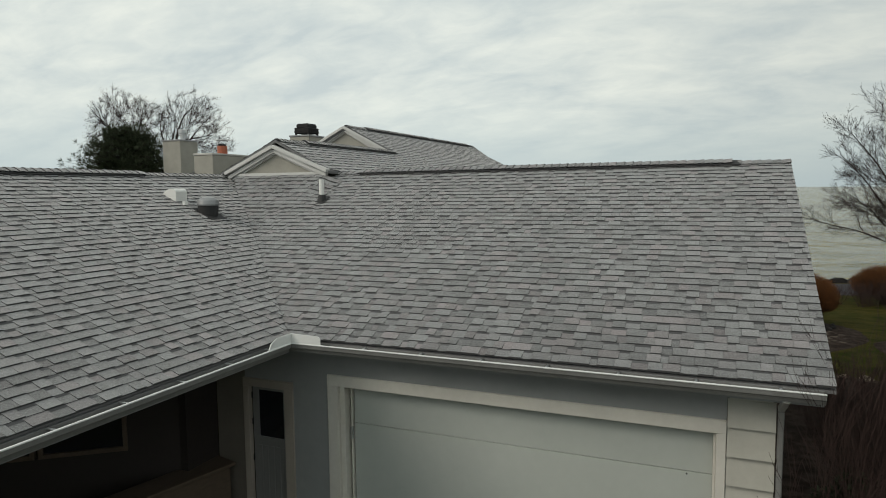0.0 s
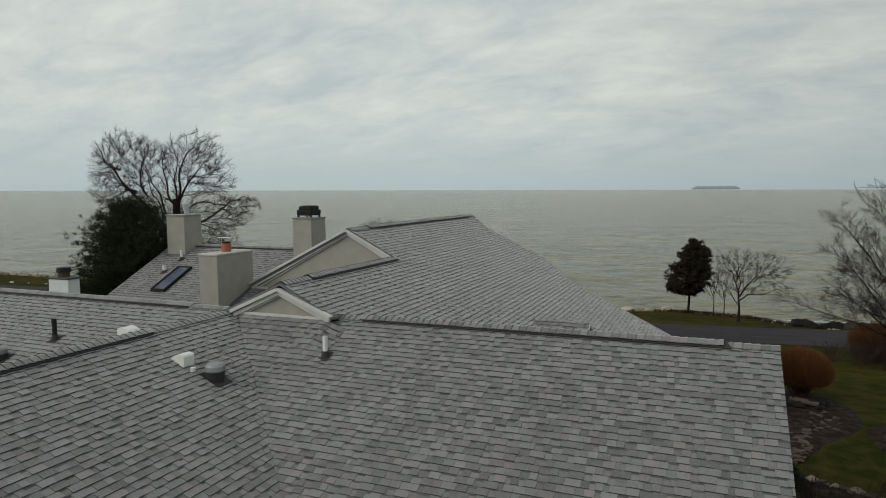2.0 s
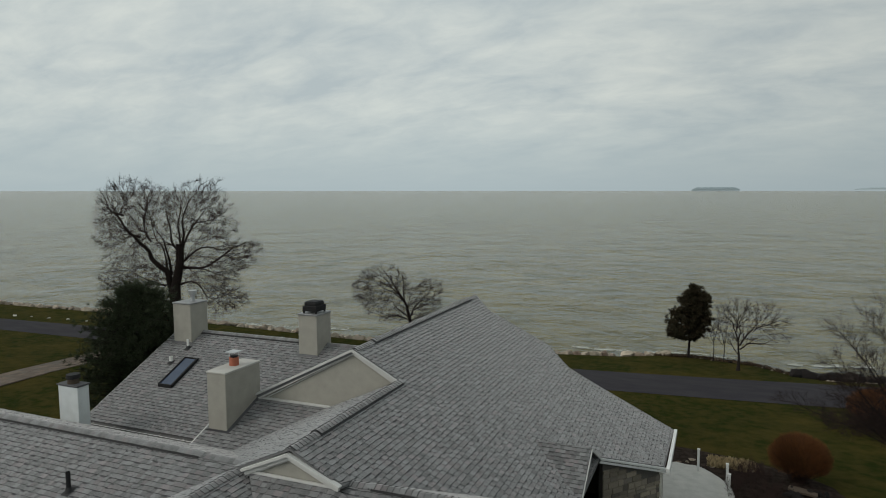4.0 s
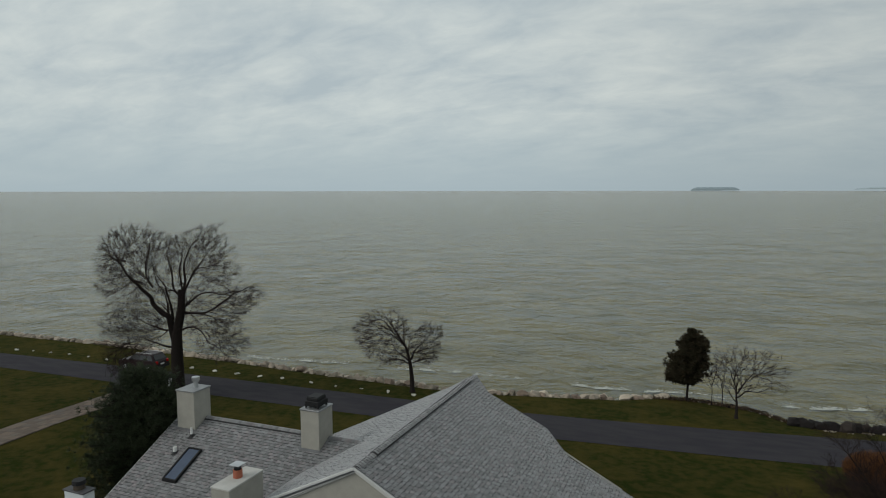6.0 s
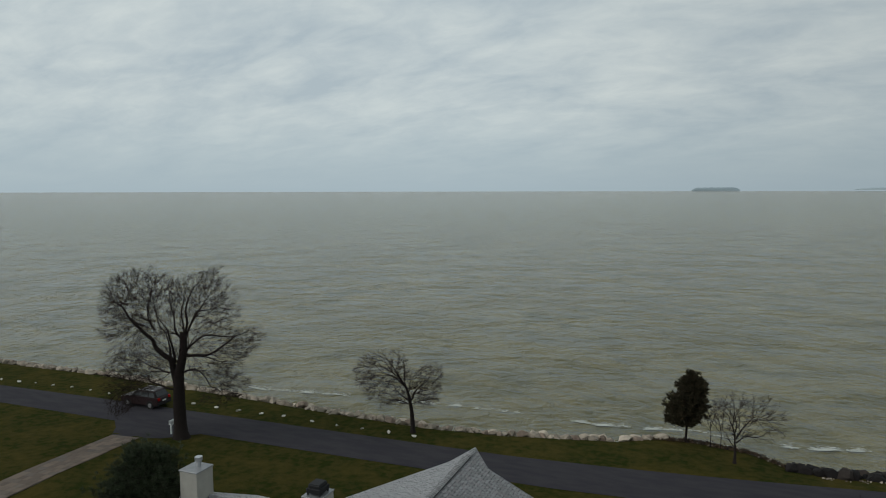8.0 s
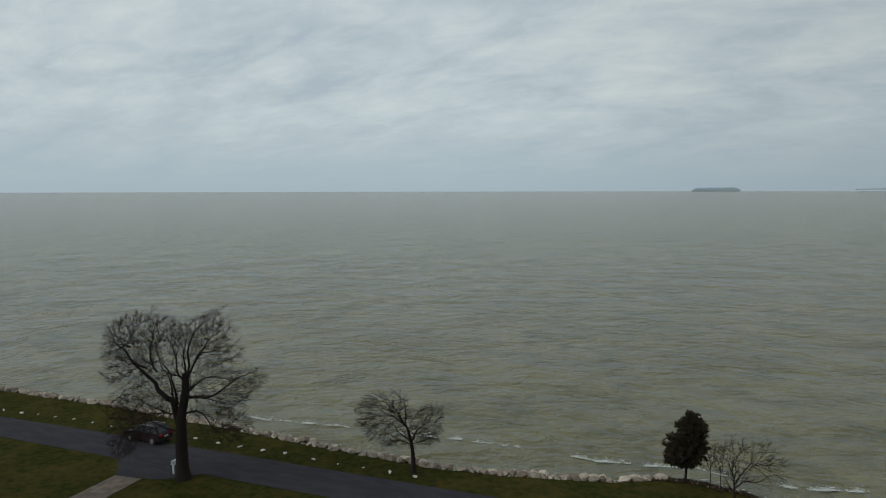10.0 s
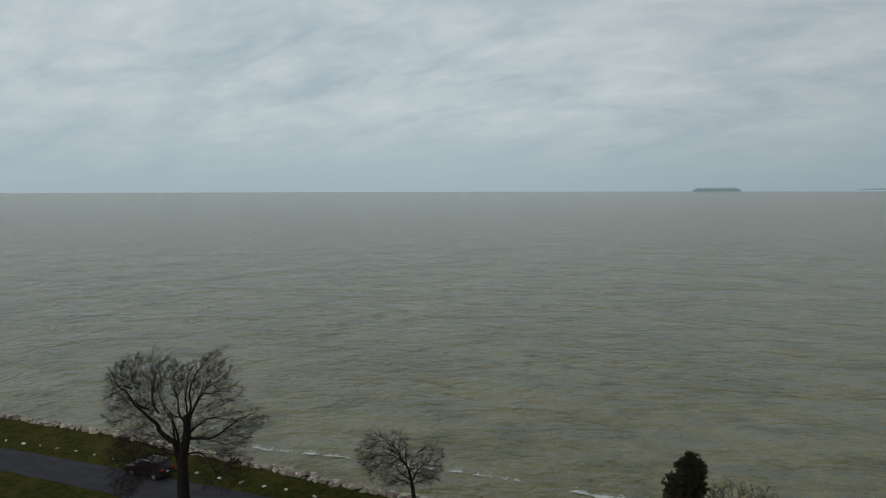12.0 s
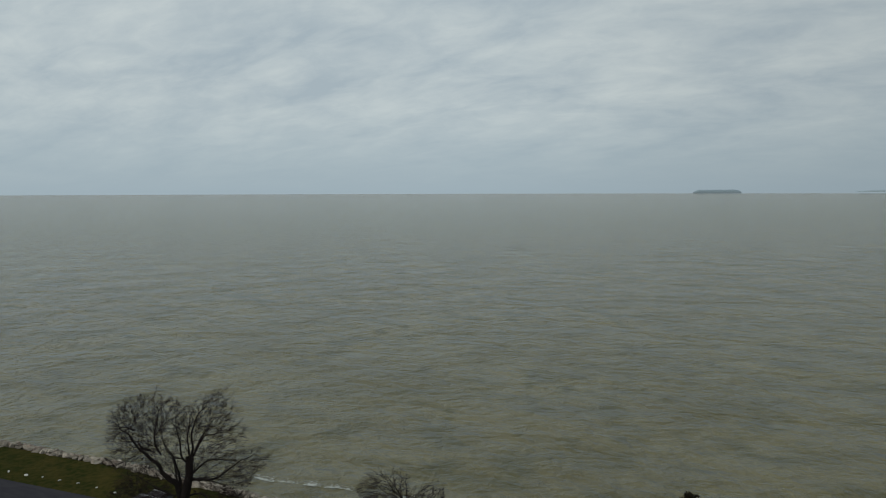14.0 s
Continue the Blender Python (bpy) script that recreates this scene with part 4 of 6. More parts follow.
# other walls of the house
def wall_run(a, b, z0, z1, mat, label="", thick=0.2):
    bm = bmesh.new()
    a, b = Vector((*a, (z0 + z1) / 2)), Vector((*b, (z0 + z1) / 2))
    bar(bm, a, b, thick, z1 - z0)
    return part("wall", bm, mat, house, label)


for a, b, top in (((0.5, 7.8), (0.5, 16.9), 2.8), ((0.5, 16.9), (-4.0, 16.9), 2.8), ((-21.6, 17.5), (-21.6, 26.6), 3.1), ((-21.6, 26.6), (-17.5, 26.6), 3.0), ((-17.5, 26.6), (-17.5, 27.4), 3.0),
                  ((-17.5, 27.5), (-6.0, 27.5), 3.0), ((-6.0, 26.5), (-1.8, 26.6), 1.95), ((-1.8, 26.6), (-1.85, 23.3), 1.95), ((-15.0, 17.5), (-15.0, 15.2), 3.6),
                  ((-21.6, 17.5), (-15.0, 17.5), 2.9), ((-25.6, 7.7), (-25.6, 15.2), 2.8), ((-25.6, 15.2), (-15.0, 15.2), 3.6), ((-25.6, 7.7), (-15.2, 7.7), 2.8),
                  ((-15.2, 7.7), (-15.2, -8.8), 2.8), ((-15.2, -8.8), (-6.9, -8.8), 2.8)):
    wall_run(a, b, -2.0 if a[1] > 20 else -0.3, top, STUCCO)
for x, half, mid, zt in ((0.5, 4.6, Y_RIDGE, 5.05), (-21.7, 4.4, E_Y, 5.50)):
    bm = bmesh.new()
    slab(bm, [(x, mid - half, 2.8 if x > 0 else 3.1), (x, mid + half, 2.8 if x > 0 else 3.1), (x, mid, zt)], 0.15)
    part("gable_wall", bm, STUCCO, house)
bm = bmesh.new()
slab(bm, [(-17.4, 27.5, 2.9), (-3.4, 27.5, 2.9), (D_X, 27.5, 6.6)], 0.15)
part("gable_wall", bm, STUCCO, house)


def stone_wall():
    """The angled ashlar wall beside the entry: each stone a piece proud of the mortar."""
    rng = random.Random(41)
    a, b = Vector((-3.25, 21.15, 0)), Vector((-1.62, 23.2, 0))
    d = (b - a).normalized()
    out = Vector((d.y, -d.x, 0))
    length = (b - a).length
    bm = bmesh.new()
    corners = [(*(q - out * 0.005).xy, zz) for q, zz in ((a, -1.2), (b, -1.2), (b, z_main(b.x, 0) - 0.22), (a, z_main(a.x, 0) - 0.22))]
    slab(bm, corners, 0.18)
    w_ = part("wall", bm, MORTAR, house, "angled wall of tan ashlar stone")
    z = -1.0
    while z < 2.75:
        h_ = rng.choice((0.13, 0.17, 0.21))
        s = -rng.random() * 0.2
        while s < length:
            l_ = rng.uniform(0.22, 0.5)
            s0, s1 = max(0, s) + 0.006, min(length, s + l_) - 0.006
            top = z_main((a + d * s1).x, 0) - 0.30
            if s1 - s0 > 0.05 and z + h_ < top:
                bm = bmesh.new()
                box(bm, (s0, -0.02, z + 0.006), (s1, 0.03 + rng.random() * 0.025, z + h_ - 0.006), 0.012)
                m = Matrix((d, out, Vector((0, 0, 1)))).transposed().to_4x4()
                m.translation = a
                bmesh.ops.transform(bm, matrix=m, verts=bm.verts)
                part("stone", bm, STONE, w_)
            s += l_
        z += h_
    bm = bmesh.new()
    bar(bm, b + Vector((0.03, 0.02, -1.0)), b + Vector((0.03, 0.02, 1.85)), 0.10, 0.10, 0.006, up=(0, 1, 0))
    part("corner_board", bm, TRIM, house, "weathered off-white corner post")


stone_wall()


# ---- chimneys, vents and skylight ----
def chimney(x0, x1, y0, y1, z0, z1, mat, label, lip=0.03, crown=CONCRETE):
    bm = bmesh.new()
    box(bm, (x0, y0, z0), (x1, y1, z1 - 0.06), 0.012)
    c = part("chimney", bm, mat, house, label)
    bm = bmesh.new()
    box(bm, (x0 - lip, y0 - lip, z1 - 0.06), (x1 + lip, y1 + lip, z1), 0.012)
    part("crown", bm, crown, c, "chimney crown")
    return c


c1 = chimney(-21.55, -20.58, 21.25, 22.25, 4.6, 7.04, STUCCO, "tall beige stucco chimney with a steel flue", crown=VENT_PALE)
bm = bmesh.new()
tube(bm, (-21.0, 21.85, 7.04), (-21.0, 21.85, 7.30), 0.10, 0.10, 16)
tube(bm, (-21.0, 21.85, 7.26), (-21.0, 21.85, 7.30), 0.13, 0.13, 16)
part("flue", bm, STEEL, c1, "steel flue pipe")
bm = bmesh.new()
tube(bm, (-21.0, 21.85, 7.34), (-21.0, 21.85, 7.50), 0.17, 0.17, 16)
tube(bm, (-21.0, 21.85, 7.30), (-21.0, 21.85, 7.34), 0.10, 0.10, 12)
part("flue_cap", bm, STEEL, c1, "round steel flue cap")
bm = bmesh.new()
slab(bm, [(-21.60, 21.15, z_e(0, 21.15) + 0.03), (-20.53, 21.15, z_e(0, 21.15) + 0.03), (-20.5, 21.25, z_e(0, 21.25) + 0.04), (-21.65, 21.25, z_e(0, 21.25) + 0.04)], 0.02)
part("flashing", bm, VENT_GREY, c1)

c2 = chimney(-15.13, -14.27, 21.27, 22.27, 4.6, 6.98, STUCCO, "beige stucco chimney with a black metal cap", crown=VENT_PALE)
bm = bmesh.new()
for dx in (-0.28, 0.28):
    for dy in (-0.30, 0.30):
        box(bm, (-14.70 + dx - 0.03, 21.77 + dy - 0.03, 6.98), (-14.70 + dx + 0.03, 21.77 + dy + 0.03, 7.08))
box(bm, (-15.02, 21.42, 7.05), (-14.38, 22.12, 7.27), 0.02)
for i in range(4):
    box(bm, (-15.03, 21.41, 7.08 + i * 0.048), (-14.37, 22.13, 7.10 + i * 0.048))
part("chimney_cap", bm, BLACK_METAL, c2, "black louvred metal cap")
bm = bmesh.new()
v0 = box(bm, (-14.97, 21.47, 7.27), (-14.43, 22.07, 7.40), 0.02)
part("cap_lid", bm, BLACK_METAL, c2, "black lid plate")
bm = bmesh.new()
box(bm, (-14.94, 21.50, 7.405), (-14.46, 22.04, 7.43), 0.005)
part("lid_rim", bm, BLACK_METAL, c2, "black lid rim")
bm = bmesh.new()
slab(bm, [(-15.18, 21.17, z_e(0, 21.17) + 0.03), (-14.22, 21.17, z_e(0, 21.17) + 0.03), (-14.2, 21.27, z_e(0, 21.27) + 0.04), (-15.22, 21.27, z_e(0, 21.27) + 0.04)], 0.02)
part("flashing", bm, VENT_GREY, c2)

c3 = chimney(-15.0, -14.25, 16.05, 17.75, 3.4, 6.05, STUCCO, "broad beige stucco chimney with a terracotta pot", 0.02)
bm = bmesh.new()
tube(bm, (-14.65, 16.95, 6.05), (-14.65, 16.95, 6.32), 0.155, 0.155, 16)
part("flue_pot", bm, TERRACOTTA, c3, "orange terracotta flue pot")
# the pot's dark hole, added as a solid black plug
bm = bmesh.new()
tube(bm, (-14.65, 16.95, 6.30), (-14.65, 16.95, 6.38), 0.12, 0.12, 16)
part("flue_liner", bm, BLACK_METAL, c3, "black plug standing for the dark hole of the pot")
bm = bmesh.new()
for dx, dy in ((-0.1, -0.1), (0.1, 0.1)):
    tube(bm, (-14.65 + dx, 16.95 + dy, 6.36), (-14.65 + dx, 16.95 + dy, 6.50), 0.008, sides=6)
box(bm, (-14.85, 16.75, 6.50), (-14.45, 17.15, 6.515))
part("rain_cap", bm, STEEL, c3, "flat galvanised rain cap")
bm = bmesh.new()
box(bm, (-15.04, 16.01, z_pent(0, 16.05) - 0.05), (-14.21, 16.05, z_pent(0, 16.05) + 0.05))
slab(bm, [(-14.25, 16.0, z_pent(0, 16.0) + 0.07), (-14.17, 16.0, z_pent(0, 16.0) + 0.03), (-14.17, 17.7, z_pent(0, 17.7) + 0.03), (-14.25, 17.7, z_pent(0, 17.7) + 0.07)], 0.02)
part("flashing", bm, LEAD, c3)

c4 = chimney(-21.24, -20.28, 15.55, 16.0, 3.0, 5.10, STUCCO_WHITE, "white painted chimney with a dark crown and cap", 0.04, LEAD)
bm = bmesh.new()
tube(bm, (-20.76, 15.78, 5.10), (-20.76, 15.78, 5.28), 0.20, 0.18, 14)
part("flue_pot", bm, FLAGSTONE, c4, "sooty clay flue")
bm = bmesh.new()
tube(bm, (-20.76, 15.78, 5.28), (-20.76, 15.78, 5.42), 0.24, 0.22, 14)
part("flue_cap", bm, BLACK_METAL, c4, "black round flue cap")


def pipe_vent(x, y, z, height, radius, mat, label):
    bm = bmesh.new()
    tube(bm, (x, y, z - 0.05), (x, y, z + height), radius, radius, 14, caps=False)
    tube(bm, (x, y, z + height - 0.04), (x, y, z + height - 0.035), radius * 0.85, radius * 0.85, 14)
    p = part("vent_pipe", bm, mat, house, label)
    return p


def boot(p, x, y, z_of, s=0.12):
    bm = bmesh.new()
    slab(bm, [(u, v, z_of(u, v) + 0.022) for u, v in ((x - s, y - s * 1.2), (x + s, y - s * 1.2), (x + s, y + s), (x - s, y + s))], 0.006)
    tube(bm, (x, y, z_of(x, y) - 0.02), (x, y, z_of(x, y) + 0.12), 0.10, 0.062, 12)
    part("pipe_boot", bm, RIDGE_BLACK, p, "dark flashing boot")


boot(pipe_vent(-7.12, 11.05, z_garage(-7.12, 11.05), 0.42, 0.05, PLASTIC_WHITE, "white plastic vent pipe"), -7.12, 11.05, z_garage)
boot(pipe_vent(-14.45, 10.68, z_garage(-14.45, 10.68), 0.50, 0.055, BLACK_METAL, "black vent pipe"), -14.45, 10.68, z_garage)
boot(pipe_vent(-20.50, 20.95, z_e(0, 20.95), 0.40, 0.05, PLASTIC_WHITE, "white plastic vent pipe"), -20.50, 20.95, z_e)
boot(pipe_vent(-20.62, 20.12, z_e(0, 20.12), 0.26, 0.075, PLASTIC_WHITE, "short white vent pipe"), -20.62, 20.12, z_e)


def hood_vent(x, y, z, turn, mat, label, scale=1.0):
    """A box vent with a curved hood on a flashing plate; it opens downslope."""
    bm = bmesh.new()
    prof = [(0.19, -0.12), (0.20, 0.15), (0.17, 0.19), (0.10, 0.215), (0.0, 0.21), (-0.11, 0.17), (-0.20, 0.09), (-0.24, 0.0), (-0.24, -0.04)]
    rings = []
    for yy in (-0.17, 0.17):
        rings.append([bm.verts.new((a, yy, b)) for a, b in prof])
    k = len(prof)
    for i in range(k - 1):
        bm.faces.new((rings[0][i], rings[0][i + 1], rings[1][i + 1], rings[1][i]))
    bm.faces.new(rings[0])
    bm.faces.new(rings[1][::-1])
    m = pose(x, y, z, 0, 0, turn) @ Matrix.Scale(scale, 4)
    bmesh.ops.transform(bm, matrix=m, verts=bm.verts)
    v = part("roof_vent", bm, mat, house, label)
    return v


hood_vent(-9.27, 9.44, z_wing(-9.27, 0) + 0.01, 0, PLASTIC_WHITE, "white curved hood vent", 0.8)
bm = bmesh.new()
tube(bm, (-8.95, 9.36, z_wing(-8.95, 0) + 0.02), (-8.95, 9.36, z_wing(-8.95, 0) + 0.09), 0.05, 0.05, 10)
part("vent_pipe", bm, PLASTIC_WHITE, house, "stubby white vent outlet")


def turret_vent(x, y, z_of, label):
    """A round attic vent: a black throat on a flashing plate under a wide domed lid."""
    z = z_of(x, y)
    bm = bmesh.new()
    slab(bm, [(u, v, z_of(u, v) + 0.024) for u, v in ((x - 0.19, y - 0.20), (x + 0.25, y - 0.20), (x + 0.25, y + 0.20), (x - 0.19, y + 0.20))], 0.008)
    tube(bm, (x, y, z - 0.08), (x, y, z + 0.17), 0.165, 0.185, 24)
    base = part("roof_vent", bm, RIDGE_BLACK, house, label)
    bm = bmesh.new()
    for z0, z1, r0, r1 in ((0.155, 0.18, 0.198, 0.205), (0.18, 0.25, 0.196, 0.184), (0.25, 0.295, 0.184, 0.135), (0.295, 0.312, 0.135, 0.05)):
        tube(bm, (x, y, z + z0), (x, y, z + z1), r0, r1, 28)
    part("vent_cap", bm, VENT_PALE, base, "domed pale metal lid")


turret_vent(-8.62, 9.58, z_wing, "black round roof vent with a domed grey metal lid")
hood_vent(-10.78, 9.58, z_wing_back(-10.78, 0) + 0.07, 180, PLASTIC_WHITE, "pale sheet-metal hood vent", 0.85)
turret_vent(-15.27, 9.86, z_garage, "black round roof vent with a domed grey metal lid")

sky = new("skylight")
sky.parent = house
tagged(sky, "long narrow blue-grey skylight")
x0, x1, y0, y1 = -20.08, -19.45, 18.92, 20.35
e = lambda x, y, up: (x, y, z_e(x, y) + up)
bm = bmesh.new()
for a, b in (((x0, y0), (x0, y1)), ((x1, y0), (x1, y1)), ((x0 - 0.03, y0), (x1 + 0.03, y0)), ((x0 - 0.03, y1), (x1 + 0.03, y1))):
    bar(bm, e(*a, 0.06), e(*b, 0.06), 0.07, 0.13)
part("skylight_frame", bm, BLACK_METAL, sky, "black curb frame")
bm = bmesh.new()
slab(bm, [e(x0 + 0.03, y0 + 0.03, 0.10), e(x1 - 0.03, y0 + 0.03, 0.10), e(x1 - 0.03, y1 - 0.03, 0.10), e(x0 + 0.03, y1 - 0.03, 0.10)], 0.02)
part("pane", bm, SKYLIGHT_GLASS, sky)


# ---- trees and shrubs ----
VIEW_RIGHT = Vector((0.923, 0.384, 0))
VIEW_DEEP = Vector((-0.384, 0.923, 0))


def tubes(runs, min_sides=3):
    """Vertices and faces of tapered tubes along polylines: rows of (points, radii)."""
    verts, faces = [], []
    for pts, rad in runs:
        sides = 9 if rad[0] > 0.2 else 6 if rad[0] > 0.05 else 4 if rad[0] > 0.02 else min_sides
        start = len(verts)
        ref = Vector((0.31, 0.77, 0.55))
        for i, p in enumerate(pts):
            d = (pts[min(i + 1, len(pts) - 1)] - pts[max(i - 1, 0)]).normalized()
            a = d.cross(ref).normalized()
            b = d.cross(a)
            for k in range(sides):
                w = 2 * math.pi * k / sides
                verts.append(p + (a * math.cos(w) + b * math.sin(w)) * rad[i])
        for i in range(len(pts) - 1):
            for k in range(sides):
                j = start + i * sides
                faces.append((j + k, j + (k + 1) % sides, j + sides + (k + 1) % sides, j + sides + k))
    return verts, faces


def smooth_run(points, steps=4):
    out = []
    for i in range(len(points) - 1):
        p0, p1, p2, p3 = points[max(i - 1, 0)], points[i], points[i + 1], points[min(i + 2, len(points) - 1)]
        for s in range(steps):
            t = s / steps
            out.append(0.5 * ((2 * p1) + (p2 - p0) * t + (2 * p0 - 5 * p1 + 4 * p2 - p3) * t * t + (3 * p1 - p0 - 3 * p2 + p3) * t ** 3))
    return out + [points[-1]]


def offshoots(rng, run, radii, count, length, spread, lift, segs=3, first=0.2, wander=0.28, thin=0.012, least=0.006):
    """Side branches along a run."""
    made = []
    n = len(run)
    for c in range(count):
        t = first + (1 - first) * (c + rng.random()) / count
        f = min(t, 0.999) * (n - 1)
        i = int(f)
        p = run[i].lerp(run[i + 1], f - i)
        r = radii[i] + (radii[i + 1] - radii[i]) * (f - i)
        d = (run[i + 1] - run[i]).normalized()
        side = d.cross(Vector((rng.gauss(0, 1), rng.gauss(0, 1), rng.gauss(0, 1)))).normalized()
        w = radians(rng.uniform(*spread))
        v = (d * math.cos(w) + side * math.sin(w) + Vector((0, 0, lift))).normalized()
        L = length * rng.uniform(0.55, 1.15) * (1.1 - 0.45 * t)
        pts = [p.copy()]
        for k in range(segs):
            v = (v + Vector((rng.gauss(0, wander), rng.gauss(0, wander), rng.gauss(0, wander) + lift * 0.3))).normalized()
            pts.append(pts[-1] + v * (L / segs))
        r0 = max(least, min(r * 0.62, L * thin))
        made.append((pts, [r0 * (1 - 0.75 * k / segs) for k in range(segs + 1)]))
    return made


def bare_tree(name, at, trunk, limbs, seed, label, group="", trunk_r=0.3, counts=(11, 7, 5), lengths=(2.3, 1.1, 0.55), depth=2.5, lift=0.12, twig=TWIG, twig_min=0.007, spread=((25, 58), (20, 48), (18, 45)), least=0.006):
    """A leafless tree: trunk and limbs are drawn as runs of (sideways, height); branches and twigs grow from them."""
    rng = random.Random(seed)
    x, y = at
    z = ground_z(x, y) - 0.05
    root = thing(name, (x, y, z), label, "tree", group)
    where = lambda s, h, d=0.0: VIEW_RIGHT * s + VIEW_DEEP * d + Vector((0, 0, h))
    wood, fine = [], []
    run = smooth_run([where(*p) for p in trunk], 4)
    rad = [trunk_r * (1.25 - 0.25 * min(1, i / 2)) * (1 - 0.55 * i / (len(run) - 1)) for i in range(len(run))]
    rad[0] *= 1.3
    wood.append((run, rad))
    level1 = []
    for k, (r0, pts) in enumerate(limbs):
        out = rng.uniform(-depth, depth)
        m = len(pts) - 1
        rn = smooth_run([where(s, h, out * (i / m) ** 1.2 + rng.gauss(0, 0.12)) for i, (s, h) in enumerate(pts)], 4)
        rd = [max(min(0.02, r0 * 0.16), r0 * (1 - 0.86 * i / (len(rn) - 1))) for i in range(len(rn))]
        wood.append((rn, rd))
        level1.append((rn, rd))
    n1, n2, n3 = counts
    for rn, rd in level1:
        b1 = offshoots(rng, rn, rd, n1, lengths[0], spread[0], lift, 4, 0.18, 0.14, least=least)
        fine += b1
        for p2, r2 in b1:
            b2 = offshoots(rng, p2, r2, n2, lengths[1], spread[1], lift, 3, 0.15, 0.12, least=least)
            fine += b2
            for p3, r3 in b2:
                fine += offshoots(rng, p3, r3, n3, lengths[2], spread[2], lift, 2, 0.1, 0.1, least=least)
    fine = [(p, [max(q, twig_min) for q in r]) for p, r in fine]
    v, f = tubes(wood)
    piece("trunk", mesh_of("trunk", v, f, BARK, smooth=True), root, "dark grey-brown trunk and limbs")
    v, f = tubes(fine)
    piece("crown", mesh_of("crown", v, f, twig), root, "leafless twigs")
    return root


def inside(outline, s, h):
    hit = False
    for (s0, h0), (s1, h1) in zip(outline, outline[1:] + outline[:1]):
        if (h0 > h) != (h1 > h) and s < s0 + (h - h0) * (s1 - s0) / (h1 - h0):
            hit = not hit
    return hit


def grown_tree(at, trunk, limbs, crown, seed, label, trunk_r, count, depth, twig_min, twig=TWIG, bias=0.6, sprig=0.45, sprigs=4, density=0.55, trunk_top=0.45, shell=0.0):
    """A leafless tree whose branches grow from trunk and limbs to points spread through the crown; crown: outline as (sideways, height)."""
    rng = random.Random(seed)
    x, y = at
    root = thing("bare_tree", (x, y, ground_z(x, y) - 0.05), label, "tree")
    where = lambda s, h, d=0.0: VIEW_RIGHT * s + VIEW_DEEP * d + Vector((0, 0, h))
    run = smooth_run([where(*p) for p in trunk], 4)
    m = len(run) - 1
    rad = [trunk_r * (1 - (1 - trunk_top) * i / m) for i in range(m + 1)]
    rad[0] *= 1.45
    rad[1] *= 1.12
    runs = [[run, rad, None, 0.0, 0]]
    for r0, pts in limbs:
        out = rng.uniform(-depth, depth) * 0.7
        k = len(pts) - 1
        bent = [pts[0]]
        for (s0, h0), (s1, h1) in zip(pts, pts[1:]):
            kink = 0.07 * math.hypot(s1 - s0, h1 - h0)
            bent += [((s0 + s1) / 2 + rng.gauss(0, kink), (h0 + h1) / 2 + rng.gauss(0, kink)), (s1, h1)]
        k = len(bent) - 1
        rn = smooth_run([where(s, h, out * (i / k) ** 1.2 + rng.gauss(0, 0.1) * (i > 0)) for i, (s, h) in enumerate(bent)], 3)
        runs.append([rn, [max(0.010, r0 * (1 - i / (len(rn) - 1)) ** 1.15) for i in range(len(rn))], None, 0.0, 0])
    nodes, owner, path, heading = [], [], [], []
    fork = where(*trunk[-1])

    def add(k, rn, start):
        travelled = start
        for i in range(1, len(rn)):
            travelled += (rn[i] - rn[i - 1]).length
            nodes.append(tuple(rn[i]))
            owner.append((k, i))
            path.append(travelled)
            heading.append((rn[i] - rn[i - 1]).normalized())

    add(0, run[len(run) * 5 // 8:], 0.0)
    for k in range(1, len(runs)):
        add(k, runs[k][0][1:], 0.3)
    ss, hh = [p[0] for p in crown], [p[1] for p in crown]
    middle, half = (min(ss) + max(ss)) / 2, (max(ss) - min(ss)) / 2
    low, high = min(hh), max(hh)
    goals = []
    while len(goals) < count:
        s, h = rng.uniform(min(ss), max(ss)), rng.uniform(low, high)
        if inside(crown, s, h) and rng.random() < 0.25 + (math.hypot(s - trunk[-1][0], h - trunk[-1][1]) / shell if shell else 1):
            q = 1 - 0.85 * ((s - middle) / half) ** 2 - 0.35 * ((h - (low + high) / 2) / ((high - low) / 2)) ** 2
            goals.append(where(s, h, rng.uniform(-1, 1) * depth * math.sqrt(max(0.08, q))))
    goals.sort(key=lambda p: (p - fork).length + rng.uniform(-0.5, 0.5))
    grid = np.zeros((len(nodes) + count * 9, 3))
    far = np.zeros(len(grid))
    aim = np.zeros((len(grid), 3))
    aim[:len(nodes)] = [tuple(v) for v in heading]
    grid[:len(nodes)] = nodes
    far[:len(nodes)] = path
    for goal in goals:
        n = len(nodes)
        d = np.sqrt(((grid[:n] - np.array(goal)) ** 2).sum(1))
        ahead = ((np.array(goal) - grid[:n]) * aim[:n]).sum(1) / np.maximum(d, 1e-6)
        best = int(np.argmin(d * (1 + 1.5 * (1 - ahead)) + bias * far[:n]))
        p, v, L = Vector(nodes[best]), heading[best], float(d[best])
        if L < 0.05:
            continue
        bend = p + v * L * 0.26 + Vector((rng.gauss(0, 0.04), rng.gauss(0, 0.04), rng.gauss(0, 0.04))) * L
        steps = max(2, min(8, int(L / 0.4) + 1))
        rn = [p * (1 - t) ** 2 + bend * 2 * t * (1 - t) + goal * t * t for t in (i / steps for i in range(steps + 1))]
        for i in range(1, steps):
            rn[i] += Vector((rng.gauss(0, 0.012), rng.gauss(0, 0.012), rng.gauss(0, 0.012))) * min(1.5, L)
        k = len(runs)
        runs.append([rn, None, owner[best], path[best], 0])
